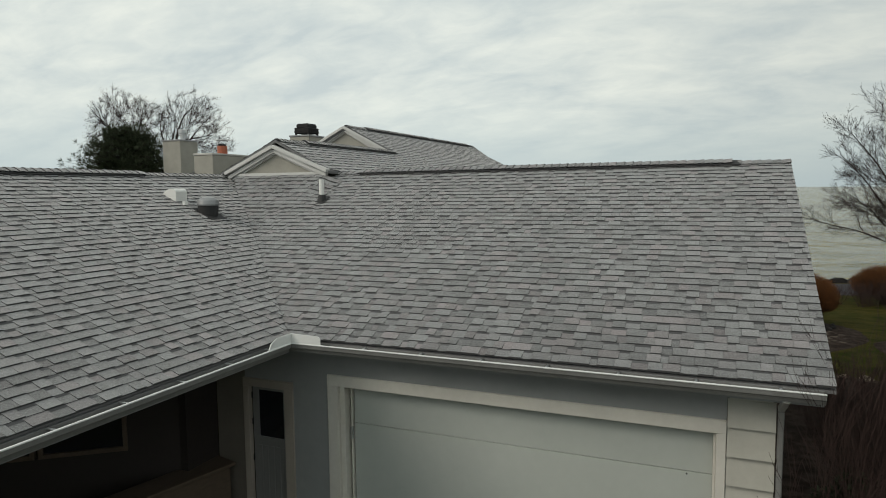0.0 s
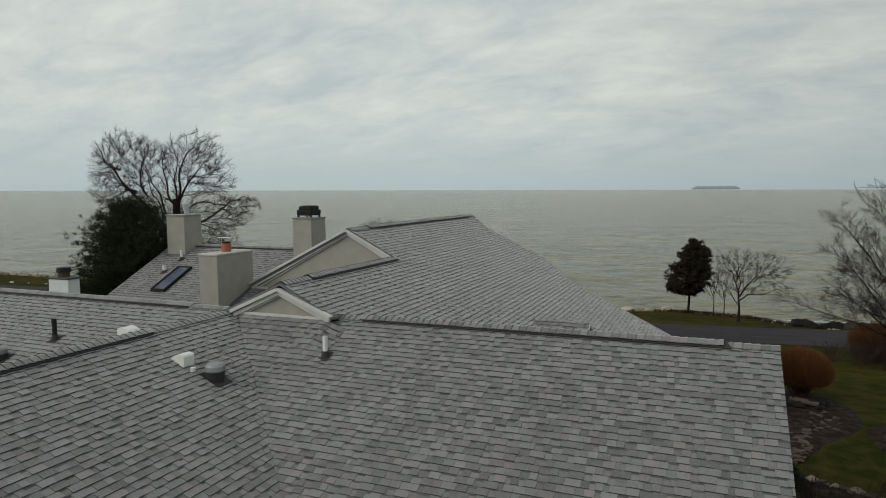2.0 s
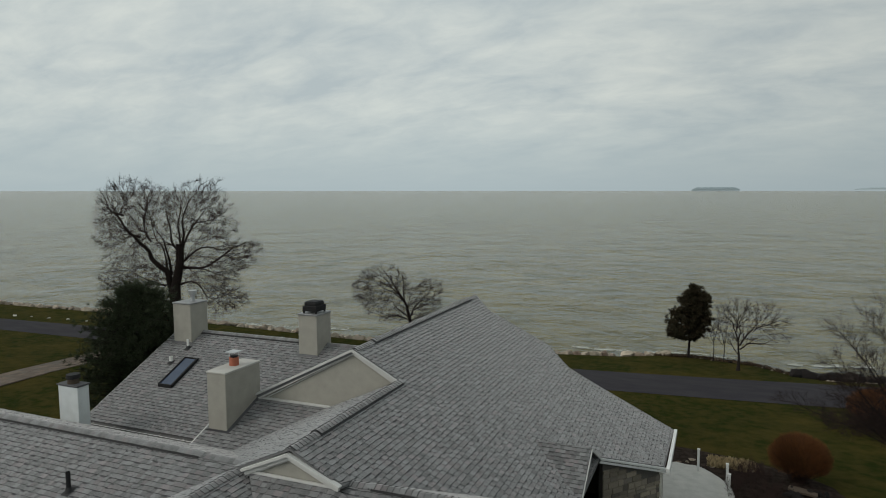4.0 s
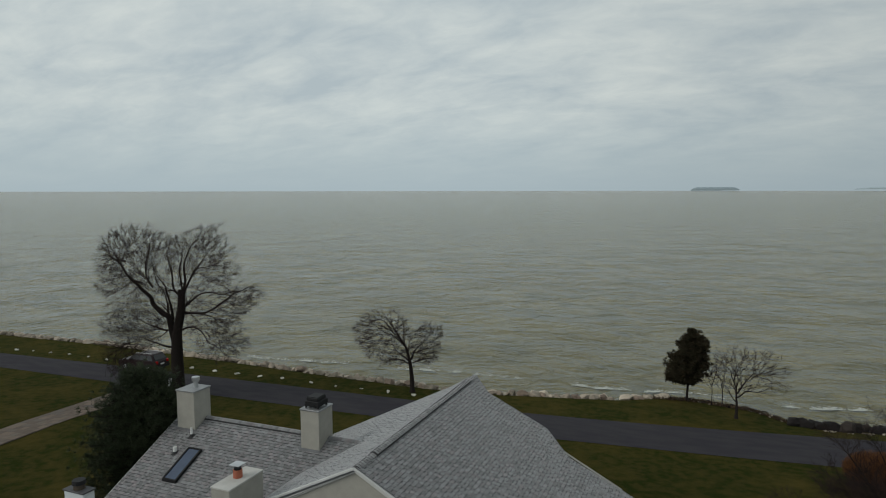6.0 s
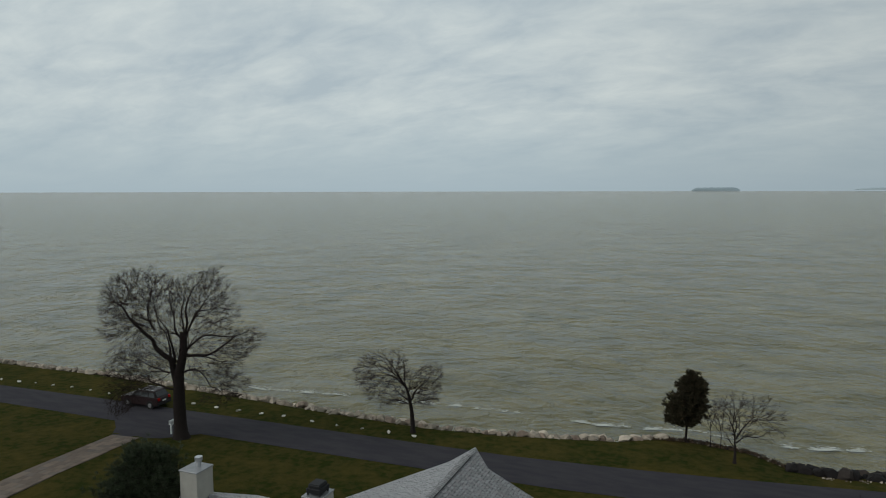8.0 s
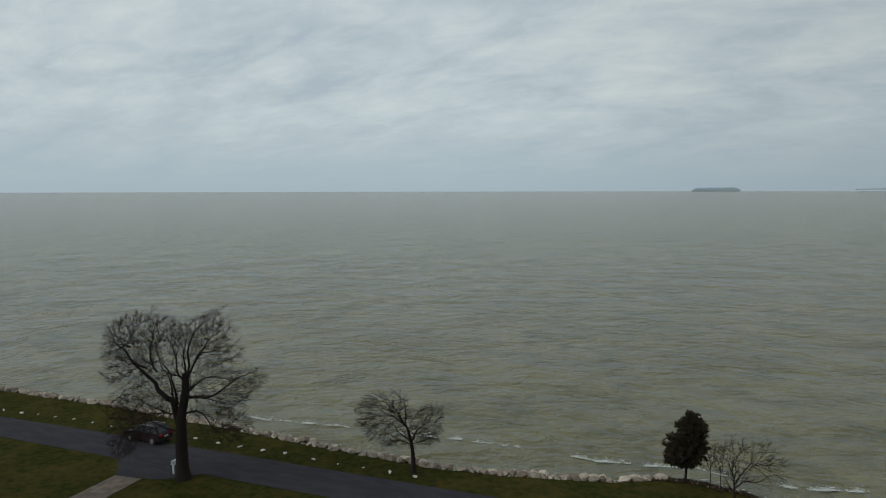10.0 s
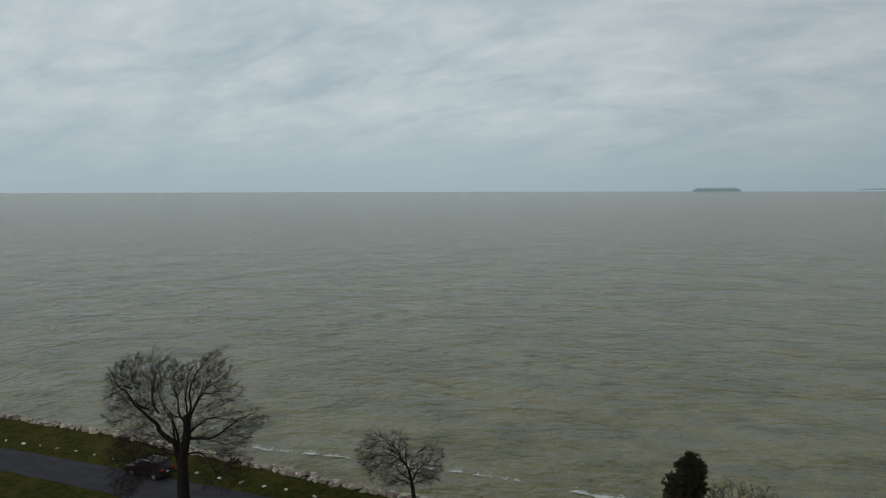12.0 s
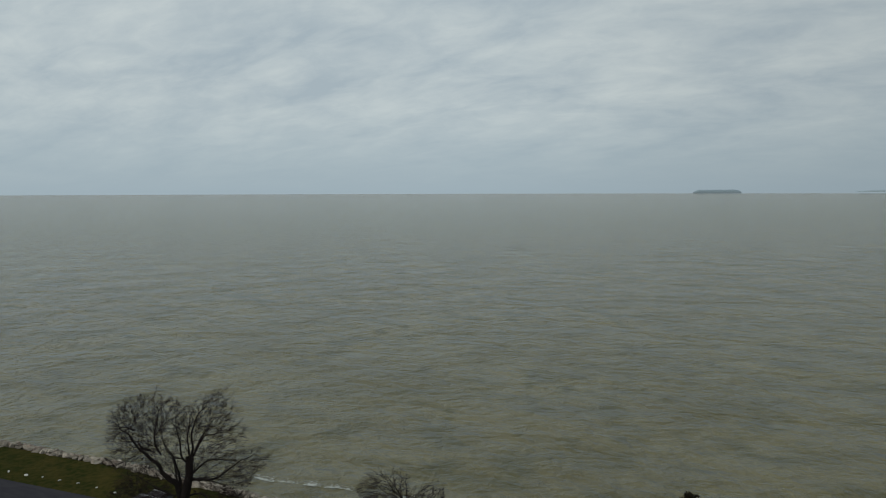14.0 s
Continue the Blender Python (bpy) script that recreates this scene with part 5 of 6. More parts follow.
        add(k, rn, path[best])
        grid[n:len(nodes)] = nodes[n:]
        far[n:len(nodes)] = path[n:]
        aim[n:len(nodes)] = [tuple(v) for v in heading[n:]]
    weights = [1] * len(runs)
    for k in range(len(runs) - 1, -1, -1):
        if runs[k][2]:
            weights[runs[k][2][0]] += weights[k]
    wood, fine = [], []
    for k, (rn, rad, parent, start, _) in enumerate(runs):
        if rad is None:
            cap = 9.0
            pk, pi = parent
            if runs[pk][1]:
                cap = runs[pk][1][min(pi, len(runs[pk][1]) - 1)] * 0.85
            base = max(twig_min, min(cap, twig_min * 1.3 * weights[k] ** density))
            rad = [base + (twig_min - base) * i / (len(rn) - 1) for i in range(len(rn))]
            runs[k][1] = rad
            fine.append((rn, rad))
            for p, r in offshoots(rng, rn, rad, sprigs, sprig, (14, 42), 0.10, 2, 0.25, 0.05):
                fine.append((p, [max(twig_min * 0.8, min(q, twig_min)) for q in r]))
        else:
            wood.append((rn, rad))
    v, f = tubes(wood)
    piece("trunk", mesh_of("trunk", v, f, BARK, smooth=True), root, "dark grey-brown trunk and limbs")
    v, f = tubes(fine)
    piece("crown", mesh_of("crown", v, f, twig), root, "leafless branches and twigs")
    return root


grown_tree((-41.7, 41.5), [(0, 0), (-0.04, 2.9), (0.0, 4.7), (0.09, 5.8), (0.50, 7.6), (0.54, 9.2)], [
    (0.30, [(-0.12, 4.7), (-0.5, 6.9), (-1.26, 7.6), (-1.8, 8.7), (-2.7, 9.8), (-4.0, 11.6), (-4.8, 13.0), (-5.1, 13.9)]),
    (0.10, [(-0.5, 7.0), (-0.8, 8.0), (-1.8, 9.6), (-2.5, 11.9), (-3.0, 14.0)]),
    (0.11, [(-2.7, 9.8), (-4.1, 10.3), (-5.1, 10.1), (-5.8, 9.4)]),
    (0.10, [(-4.0, 11.6), (-5.1, 11.8), (-6.0, 11.2)]),
    (0.09, [(-1.8, 9.4), (-2.3, 11.4), (-1.9, 13.2), (-1.3, 14.2)]),
    (0.12, [(-0.2, 6.6), (-0.3, 8.0), (-0.5, 9.6), (-1.3, 11.2), (-1.8, 12.9)]),
    (0.11, [(0.50, 8.6), (-0.3, 10.5), (-0.8, 12.3), (-1.0, 13.9)]),
    (0.11, [(0.6, 8.9), (0.8, 11.0), (1.4, 12.9), (2.3, 14.1), (3.4, 14.8)]),
    (0.10, [(0.7, 8.7), (1.3, 10.5), (2.3, 12.1), (3.8, 13.4)]),
    (0.09, [(0.6, 9.0), (0.4, 10.8), (0.6, 12.6), (0.9, 13.8)]),
    (0.10, [(1.0, 9.4), (1.8, 10.9), (3.4, 11.2), (5.2, 10.0)]),
    (0.10, [(0.6, 7.6), (1.4, 8.3), (3.1, 8.9), (4.0, 8.7), (4.9, 8.3), (5.6, 7.6)]),
    (0.12, [(0.6, 7.2), (2.3, 7.2), (3.8, 8.0), (5.0, 8.9), (6.1, 9.35), (6.7, 9.0), (7.1, 8.4)]),
    (0.11, [(0.6, 7.4), (2.0, 7.2), (3.4, 6.7), (4.2, 6.2)]),
    (0.10, [(0.5, 5.8), (1.6, 6.1), (2.7, 5.5), (3.8, 4.75), (4.9, 4.1), (6.1, 4.0)]),
    (0.06, [(3.6, 4.9), (3.8, 4.4), (3.5, 3.8)]),
    (0.09, [(-0.3, 6.0), (-1.8, 6.0), (-3.2, 6.4), (-4.7, 7.1), (-5.6, 6.9)]),
    (0.05, [(-3.6, 4.8), (-4.7, 4.3), (-5.2, 3.2), (-5.4, 2.2)]),
    (0.10, [(-0.3, 4.3), (-1.8, 4.6), (-2.9, 4.75), (-4.1, 4.9), (-5.0, 4.6)])],
    [(-0.5, 7.2), (-1.2, 5.2), (-2.4, 3.9), (-3.8, 2.9), (-5.3, 1.9), (-5.7, 4.4), (-5.8, 6.8), (-4.4, 8.0), (-5.7, 8.9), (-6.2, 11.2), (-5.7, 13.0), (-4.9, 14.2), (-3.0, 14.7), (-1.4, 14.1), (0.2, 13.4), (1.2, 14.0),
     (3.3, 14.7), (4.1, 13.1), (5.1, 10.2), (4.6, 9.4), (7.1, 9.2), (7.2, 8.3), (6.1, 7.2), (4.6, 6.3), (6.3, 4.1), (5.0, 3.6), (3.4, 3.4), (2.2, 4.8), (1.2, 6.2)],
    51, "large leafless shade tree with a thick dark trunk by the lane", 0.55, 3500, 4.2, 0.0072, bias=0.45, sprig=0.62, sprigs=6, density=0.62, trunk_top=0.52, shell=6.0)

grown_tree((-24.0, 50.4), [(0, 0), (-0.05, 1.35), (-0.16, 2.5), (-0.32, 3.3), (-0.56, 4.1), (-1.04, 4.9), (-1.7, 6.0), (-2.5, 7.1)], [
    (0.08, [(-0.16, 2.5), (-0.9, 3.3), (-1.7, 4.1), (-2.8, 4.1), (-4.4, 4.4)]),
    (0.06, [(-0.2, 2.6), (-1.0, 3.0), (-2.2, 2.85), (-3.3, 3.3)]),
    (0.08, [(-0.56, 4.1), (-1.4, 4.9), (-2.0, 5.2), (-3.5, 6.2), (-5.2, 5.7)]),
    (0.06, [(-1.04, 4.9), (-2.3, 6.2), (-3.8, 6.8)]),
    (0.11, [(-0.24, 2.9), (0.1, 3.5), (0.55, 4.1), (1.2, 5.2), (2.2, 6.1)]),
    (0.06, [(0.1, 3.5), (1.0, 3.9), (2.5, 4.6)]),
    (0.05, [(-0.1, 2.6), (0.7, 2.8), (1.7, 3.1), (2.4, 3.05)]),
    (0.06, [(-0.56, 4.1), (-0.7, 5.4), (-1.0, 6.6), (-1.7, 7.4)]),
    (0.05, [(-0.32, 3.4), (-0.2, 4.6), (0.1, 5.6)])],
    [(-0.4, 2.7), (-1.6, 2.5), (-3.2, 2.9), (-4.3, 3.6), (-4.9, 4.6), (-5.2, 5.8), (-4.2, 7.0), (-2.9, 7.85), (-1.5, 7.6), (-0.7, 6.7), (-0.1, 6.0), (0.1, 5.0), (0.6, 5.8), (1.4, 6.4), (2.5, 6.0), (2.7, 5.0), (2.6, 3.9), (2.2, 2.8), (0.7, 2.5)],
    52, "wind-leaning leafless tree on the lakeside verge", 0.21, 1000, 2.0, 0.0068, sprig=0.5, sprigs=6, trunk_top=0.05, shell=2.6, density=0.62)

grown_tree((1.88, 54.4), [(0, 0), (0.03, 1.05), (-0.04, 1.8)], [
    (0.07, [(-0.03, 1.75), (-0.22, 3.1), (-0.5, 3.8), (-1.1, 4.7), (-1.7, 5.15)]),
    (0.045, [(-0.22, 3.1), (-0.3, 4.3), (-0.66, 5.3)]),
    (0.06, [(-0.03, 1.8), (0.07, 3.0), (0.22, 4.0), (0.8, 5.15)]),
    (0.07, [(0.05, 2.0), (1.1, 3.1), (1.7, 4.0), (3.0, 5.0)]),
    (0.045, [(1.1, 3.1), (2.3, 3.7), (3.7, 4.0)]),
    (0.06, [(0.05, 1.7), (0.8, 2.1), (2.0, 2.1), (3.1, 2.45), (4.2, 2.75)]),
    (0.05, [(-0.05, 1.35), (-0.66, 2.1), (-1.1, 2.45), (-1.7, 2.6)])],
    [(-1.9, 5.3), (-1.2, 5.75), (-0.2, 5.75), (1.1, 5.45), (3.0, 5.4), (3.9, 4.1), (3.6, 3.7), (2.6, 3.2), (4.3, 2.75), (3.2, 2.1), (1.7, 2.0), (0.5, 2.2), (-0.7, 2.2), (-1.5, 3.2)],
    53, "small spreading leafless tree on the lakeside lawn", 0.13, 380, 1.9, 0.0070, sprig=0.40, sprigs=5, density=0.62)
for sx, sy, seed in ((0.1, 58.0, 54), (0.9, 58.0, 55)):
    bare_tree("sapling", (sx, sy), [(0, 0), (0.03, 1.0), (-0.02, 2.2)], [
        (0.035, [(0.0, 1.6), (-0.3, 2.6), (-0.6, 3.4)]), (0.035, [(0.0, 1.7), (0.2, 2.8), (0.3, 3.6)]), (0.03, [(0.0, 1.4), (-0.6, 2.1), (-1.0, 2.6)])],
        seed, "thin leafless sapling at the lake edge", group="saplings at the lake edge", trunk_r=0.05, counts=(6, 4, 2), lengths=(0.8, 0.5, 0.3), depth=0.5, twig_min=0.008)

bare_tree("bare_tree", (7.6, 26.9), [(0, 0), (-0.1, 0.7), (-0.2, 1.5)], [
    (0.036, [(-0.2, 1.4), (-1.4, 3.2), (-2.7, 4.0), (-3.6, 4.3), (-4.4, 4.6)]),
    (0.036, [(-0.2, 1.4), (-1.3, 3.3), (-2.5, 4.3), (-3.5, 4.75), (-4.6, 5.1)]),
    (0.044, [(-0.2, 1.4), (-1.5, 3.2), (-2.9, 4.4), (-3.7, 4.9), (-4.7, 5.45)]),
    (0.036, [(-0.2, 1.4), (-1.2, 3.2), (-2.4, 4.5), (-3.4, 5.4), (-4.5, 6.1)]),
    (0.044, [(-0.2, 1.4), (-1.4, 3.4), (-2.8, 5.1), (-3.5, 5.9), (-4.3, 6.7)]),
    (0.036, [(-0.2, 1.4), (-1.1, 3.6), (-2.3, 5.4), (-3.2, 6.4), (-3.9, 7.1)]),
    (0.044, [(-0.2, 1.4), (-1.3, 4.0), (-2.5, 6.1), (-3.1, 7.0), (-3.6, 7.6)]),
    (0.038, [(-0.2, 1.4), (-0.9, 4.1), (-1.9, 6.3), (-2.6, 7.5), (-3.1, 8.1)]),
    (0.040, [(-0.1, 1.4), (-0.6, 4.4), (-1.4, 6.9), (-2.2, 8.5)]),
    (0.034, [(-0.1, 1.4), (-0.8, 3.6), (-1.7, 5.0), (-2.6, 5.7), (-3.4, 6.0)]),
    (0.034, [(-0.1, 1.4), (-0.9, 3.2), (-2.0, 4.4), (-3.0, 5.0)]),
    (0.040, [(0.0, 1.4), (0.0, 4.6), (-0.5, 7.2), (-1.2, 8.8)]),
    (0.036, [(0.0, 1.4), (0.3, 4.4), (0.3, 7.0), (0.0, 8.6)]),
    (0.040, [(0.0, 1.4), (0.8, 4.2), (1.3, 6.8), (1.4, 8.4)]),
    (0.040, [(0.0, 1.3), (1.8, 3.8), (3.2, 6.2)]), (0.038, [(0.0, 1.2), (2.2, 3.2), (4.0, 4.8)])],
    56, "broad leafless ornamental tree with upswept branches by the garden", trunk_r=0.15, counts=(24, 8, 4), lengths=(1.15, 0.50, 0.24), depth=2.2, lift=0.05,
    twig_min=0.0026, spread=((16, 40), (18, 42), (16, 40)), least=0.003)


def spray(rng, verts, faces, p, d, size, blades, width=0.16):
    """A tuft of narrow leaf blades round p, pointing along d."""
    for _ in range(blades):
        v = (d + Vector((rng.gauss(0, 0.55), rng.gauss(0, 0.55), rng.gauss(0, 0.5)))).normalized()
        side = v.cross(Vector((rng.gauss(0, 1), rng.gauss(0, 1), rng.gauss(0, 1)))).normalized()
        L = size * rng.uniform(0.6, 1.3)
        w = side * L * width
        i = len(verts)
        q = p + v * L
        verts += [p, p + v * L * 0.45 + w, q, p + v * L * 0.45 - w]
        faces.append((i, i + 1, i + 2, i + 3))


def conifer(name, at, profile, seed, label, mat, boughs, size, trunk_r, trunk_top, lean=0.0, foot=0.0, tufts=11, blades=16, width=0.08, rise=0.3, loose=0.22):
    """An evergreen: trunk, boughs, and tufts of needles at the ends of short shoots. profile: rows of (height, reach to one side, reach to the other)."""
    rng = random.Random(seed)
    x, y = at
    root = thing(name, (x, y, ground_z(x, y) - 0.05), label, "tree")
    hs = [p[0] for p in profile]
    axis = lambda h: VIEW_RIGHT * (lean * h / hs[-1]) + Vector((0, 0, h))
    wood = [([axis(trunk_top * i / 6) for i in range(7)], [trunk_r * (1 - 0.8 * i / 6) for i in range(7)])]
    verts, faces = [], []
    for _ in range(boughs):
        h = hs[0] + (hs[-1] - hs[0]) * rng.random() ** 1.15
        a = rng.uniform(0, 2 * math.pi)
        l_, r_ = np.interp(h, hs, [p[1] for p in profile]), np.interp(h, hs, [p[2] for p in profile])
        c, s = math.cos(a), math.sin(a)
        reach = ((r_ if c > 0 else l_) * abs(c) + 0.5 * (l_ + r_) * abs(s)) * rng.uniform(0.62, 1.04)
        tip = axis(h) + (VIEW_RIGHT * c + VIEW_DEEP * s) * reach + Vector((0, 0, rng.uniform(-0.1, 0.25)))
        base = axis(max(foot, h - rise * reach))
        way = (tip - base).normalized()
        wood.append(([base, base.lerp(tip, 0.5) + Vector((0, 0, 0.05)), tip], [0.03, 0.018, 0.006]))
        for k in range(tufts):
            t = 0.35 + 0.65 * ((k + rng.random()) / tufts) ** 0.7
            on = base.lerp(tip, t)
            p = on + Vector((rng.gauss(0, loose), rng.gauss(0, loose), rng.gauss(0, loose * 0.6)))
            if k % 2:
                wood.append(([on, p], [0.008, 0.004]))
            spray(rng, verts, faces, p, way * 0.6 + Vector((0, 0, 0.35)), size, blades, width)
    v, f = tubes(wood)
    piece("trunk", mesh_of("trunk", v, f, BARK, smooth=True), root, "dark trunk and boughs")
    piece("crown", mesh_of("crown", verts, faces, mat), root, "dense dark needles")
    return root


conifer("cedar_tree", (-1.87, 58.3), [(1.75, 1.3, 0.2), (2.0, 1.8, 0.5), (2.4, 2.0, 0.9), (3.0, 1.7, 1.15), (3.8, 1.3, 1.25), (4.5, 0.9, 1.3), (5.1, 0.5, 1.2), (5.5, 0.35, 0.9), (5.8, 0.15, 0.5), (5.95, 0.05, 0.2)], 61,
        "small dark evergreen with a bare leaning trunk at the lake edge", CEDAR, 250, 0.26, 0.12, 5.4, lean=0.32, foot=1.5, tufts=12, blades=14, width=0.11, rise=0.55, loose=0.11)
conifer("pine_tree", (-23.9, 21.6), [(0.2, 1.5, 0.9), (2.0, 1.8, 1.0), (3.5, 2.2, 1.1), (4.2, 2.3, 1.1), (5.2, 2.1, 1.2), (6.2, 1.8, 1.35), (7.0, 1.5, 1.4), (7.6, 1.0, 1.0), (8.0, 0.4, 0.4)], 62,
        "broad dark green pine behind the house", NEEDLE, 860, 0.21, 0.20, 7.4, tufts=12, blades=26, width=0.03, loose=0.24)


def twig_shrub(name, at, height, spread, stems, seed, label, mat, group="", twig_min=0.0018):
    """A leafless shrub of many upright stems that fork."""
    rng = random.Random(seed)
    x, y = at
    z = ground_z(x, y) - 0.03
    root = thing(name, (x, y, z), label, "shrub", group)
    runs = []
    for _ in range(stems):
        a = rng.uniform(0, 2 * math.pi)
        out = spread * rng.random() ** 0.7
        tip = Vector((math.cos(a) * out, math.sin(a) * out, height * rng.uniform(0.65, 1.05)))
        base = Vector((math.cos(a), math.sin(a), 0)) * rng.uniform(0, 0.25) * spread
        mid = base.lerp(tip, 0.5) + Vector((rng.gauss(0, 0.06), rng.gauss(0, 0.06), 0.05)) * height
        run = smooth_run([base, mid, tip], 3)
        r0 = rng.uniform(0.0028, 0.0065)
        rad = [r0 * (1 - 0.7 * i / (len(run) - 1)) for i in range(len(run))]
        runs.append((run, rad))
        for p, r in offshoots(rng, run, rad, 6, height * 0.34, (12, 34), 0.3, 3, 0.25, 0.12, least=0.0026):
            runs.append((p, r))
            runs += offshoots(rng, p, r, 4, height * 0.17, (12, 38), 0.25, 2, 0.3, 0.12, least=0.0018)
    runs = [(p, [max(q, twig_min) for q in r]) for p, r in runs]
    v, f = tubes(runs)
    piece("branchwork", mesh_of("branchwork", v, f, mat), root)
    return root


def ball_shrub(at, radius, height, seed, label):
    """A clipped round shrub: many bare stems fan out from the foot into a dome of dense upright orange-brown twigs."""
    rng = random.Random(seed)
    x, y = at
    z = ground_z(x, y) - 0.03
    root = thing("round_shrub", (x, y, z), label, "shrub", "clipped round shrubs")
    mid = height * 0.52
    inner, outer = [], []
    for _ in range(260):
        a, b = rng.uniform(0, 2 * math.pi), math.acos(rng.uniform(-0.25, 1))
        n = Vector((math.cos(a) * math.sin(b), math.sin(a) * math.sin(b), math.cos(b)))
        tip = Vector((n.x * radius, n.y * radius, mid + n.z * (height - mid))) * rng.uniform(0.75, 0.92)
        base = Vector((rng.gauss(0, 0.16), rng.gauss(0, 0.16), 0))
        run = smooth_run([base, base.lerp(tip, 0.45) + Vector((-tip.x, -tip.y, 0.4)) * 0.10, tip], 3)
        inner.append((run, [0.016 * (1 - 0.7 * i / (len(run) - 1)) for i in range(len(run))]))
        for p, r in offshoots(rng, run, inner[-1][1], 5, radius * 0.3, (15, 40), 0.2, 2, 0.45, 0.1):
            inner.append((p, r))
    for _ in range(17000):
        a, b = rng.uniform(0, 2 * math.pi), math.acos(rng.uniform(-0.45, 1))
        n = Vector((math.cos(a) * math.sin(b), math.sin(a) * math.sin(b), math.cos(b)))
        s = rng.uniform(0.60, 0.97) * (1 + 0.06 * noise.noise(n * 3 + Vector((seed, 0, 0))))
        p = Vector((n.x * radius * s, n.y * radius * s, mid + n.z * (height - mid) * s))
        d = (n * 0.8 + Vector((rng.gauss(0, 0.22), rng.gauss(0, 0.22), 0.55 + rng.gauss(0, 0.2)))).normalized()
        L = rng.uniform(0.10, 0.26)
        outer.append(([p - d * L, p + d * L * 0.4], [0.0045, 0.0018]))
    v, f = tubes(inner)
    piece("branchwork", mesh_of("branchwork", v, f, TWIG_RED), root, "dark bare stems")
    v, f = tubes(outer)
    piece("twig_shell", mesh_of("twig_shell", v, f, TWIG_ORANGE), root, "dense orange-brown twigs")


ball_shrub((3.60, 31.2), 1.30, 2.25, 71, "clipped round leafless shrub with orange-brown twigs in a mulch bed")
ball_shrub((9.0, 43.0), 1.9, 2.3, 72, "clipped round leafless shrub with orange-brown twigs beside the lane")

THICKET = "bare shrubs beside the garage"
for i, (sx, sy, hh, sp, st) in enumerate(((1.30, 7.0, 3.3, 0.45, 7), (2.0, 8.2, 2.5, 0.9, 26), (2.9, 7.2, 2.4, 1.0, 26), (3.7, 8.4, 2.3, 1.0, 26), (2.6, 9.8, 2.1, 1.0, 26), (4.0, 10.4, 2.1, 1.1, 26),
                                          (5.0, 8.8, 2.3, 1.1, 24), (3.2, 12.0, 1.7, 1.0, 24), (4.8, 12.6, 1.7, 1.1, 24), (2.2, 12.4, 1.6, 0.9, 20), (3.4, 14.4, 1.4, 1.0, 22), (5.4, 14.6, 1.4, 1.1, 20),
                                          (2.2, 15.2, 1.3, 0.9, 20), (6.2, 11.0, 2.0, 1.1, 22), (3.6, 16.8, 1.2, 1.0, 20), (5.2, 17.0, 1.2, 1.0, 18), (2.2, 18.0, 1.1, 0.8, 18), (4.3, 18.8, 0.9, 0.8, 16))):
    twig_shrub("bare_shrub", (sx, sy), hh, sp, int(st * 2.8), 80 + i, "tangled reddish-brown leafless shrub in the mulch", TWIG_RED, THICKET)
twig_shrub("bare_shrub", (0.9, 27.6), 1.1, 0.4, 16, 110, "low leafless shrub beside the terrace", TWIG_RED)
twig_shrub("bare_shrub", (1.9, 30.0), 1.1, 0.6, 24, 111, "low leafless shrub beside the round shrub", TWIG_RED)
twig_shrub("bare_shrub", (1.6, 28.6), 1.2, 0.7, 22, 112, "low leafless shrub beside the terrace", TWIG_RED)
twig_shrub("bare_shrub", (7.8, 42.6), 1.1, 0.9, 26, 113, "low leafless shrub beside the lane", TWIG_RED)
twig_shrub("bare_shrub", (10.6, 43.6), 1.6, 1.0, 26, 114, "low leafless shrub beside the lane", TWIG_RED)


for i, (sx, sy, hh, sp, st) in enumerate(((1.1, 29.2, 1.0, 0.6, 34), (2.3, 28.9, 0.7, 0.6, 30), (1.9, 27.4, 1.0, 0.7, 36), (2.2, 30.6, 0.7, 0.5, 26), (1.6, 30.6, 0.9, 0.7, 30), (1.5, 25.8, 0.9, 0.6, 30))):
    twig_shrub("bare_shrub", (sx, sy), hh, sp, st, 130 + i, "low leafless shrub in the mulch beside the terrace", TWIG_RED)
for i, (sx, sy, hh, sp, st) in enumerate(((6.4, 41.4, 1.0, 1.1, 46), (7.4, 40.4, 1.2, 1.1, 46), (8.5, 39.6, 1.4, 1.2, 50), (9.8, 39.4, 1.6, 1.2, 50), (8.0, 41.6, 1.2, 1.1, 46), (9.4, 41.0, 1.5, 1.2, 50), (10.8, 40.8, 1.7, 1.2, 50), (11.6, 42.4, 1.8, 1.3, 50))):
    twig_shrub("bare_shrub", (sx, sy), hh, sp, st, 150 + i, "dense low leafless shrub beside the lane", TWIG_RED)


def low_evergreen(at, radius, height, seed):
    rng = random.Random(seed)
    x, y = at
    root = thing("evergreen_shrub", (x, y, ground_z(x, y) - 0.02), "small dark mounded evergreen shrub at the garage wall", "shrub")
    verts, faces = [], []
    for _ in range(900):
        a, b = rng.uniform(0, 2 * math.pi), math.acos(rng.uniform(0, 1))
        n = Vector((math.cos(a) * math.sin(b), math.sin(a) * math.sin(b), math.cos(b)))
        s = rng.uniform(0.55, 1.0)
        spray(rng, verts, faces, Vector((n.x * radius * s, n.y * radius * s, n.z * height * s)), n, 0.11, 7)
    piece("foliage", mesh_of("foliage", verts, faces, NEEDLE), root)


low_evergreen((2.0, 20.3), 0.55, 0.8, 121)
low_evergreen((1.75, 9.6), 0.6, 1.2, 122)

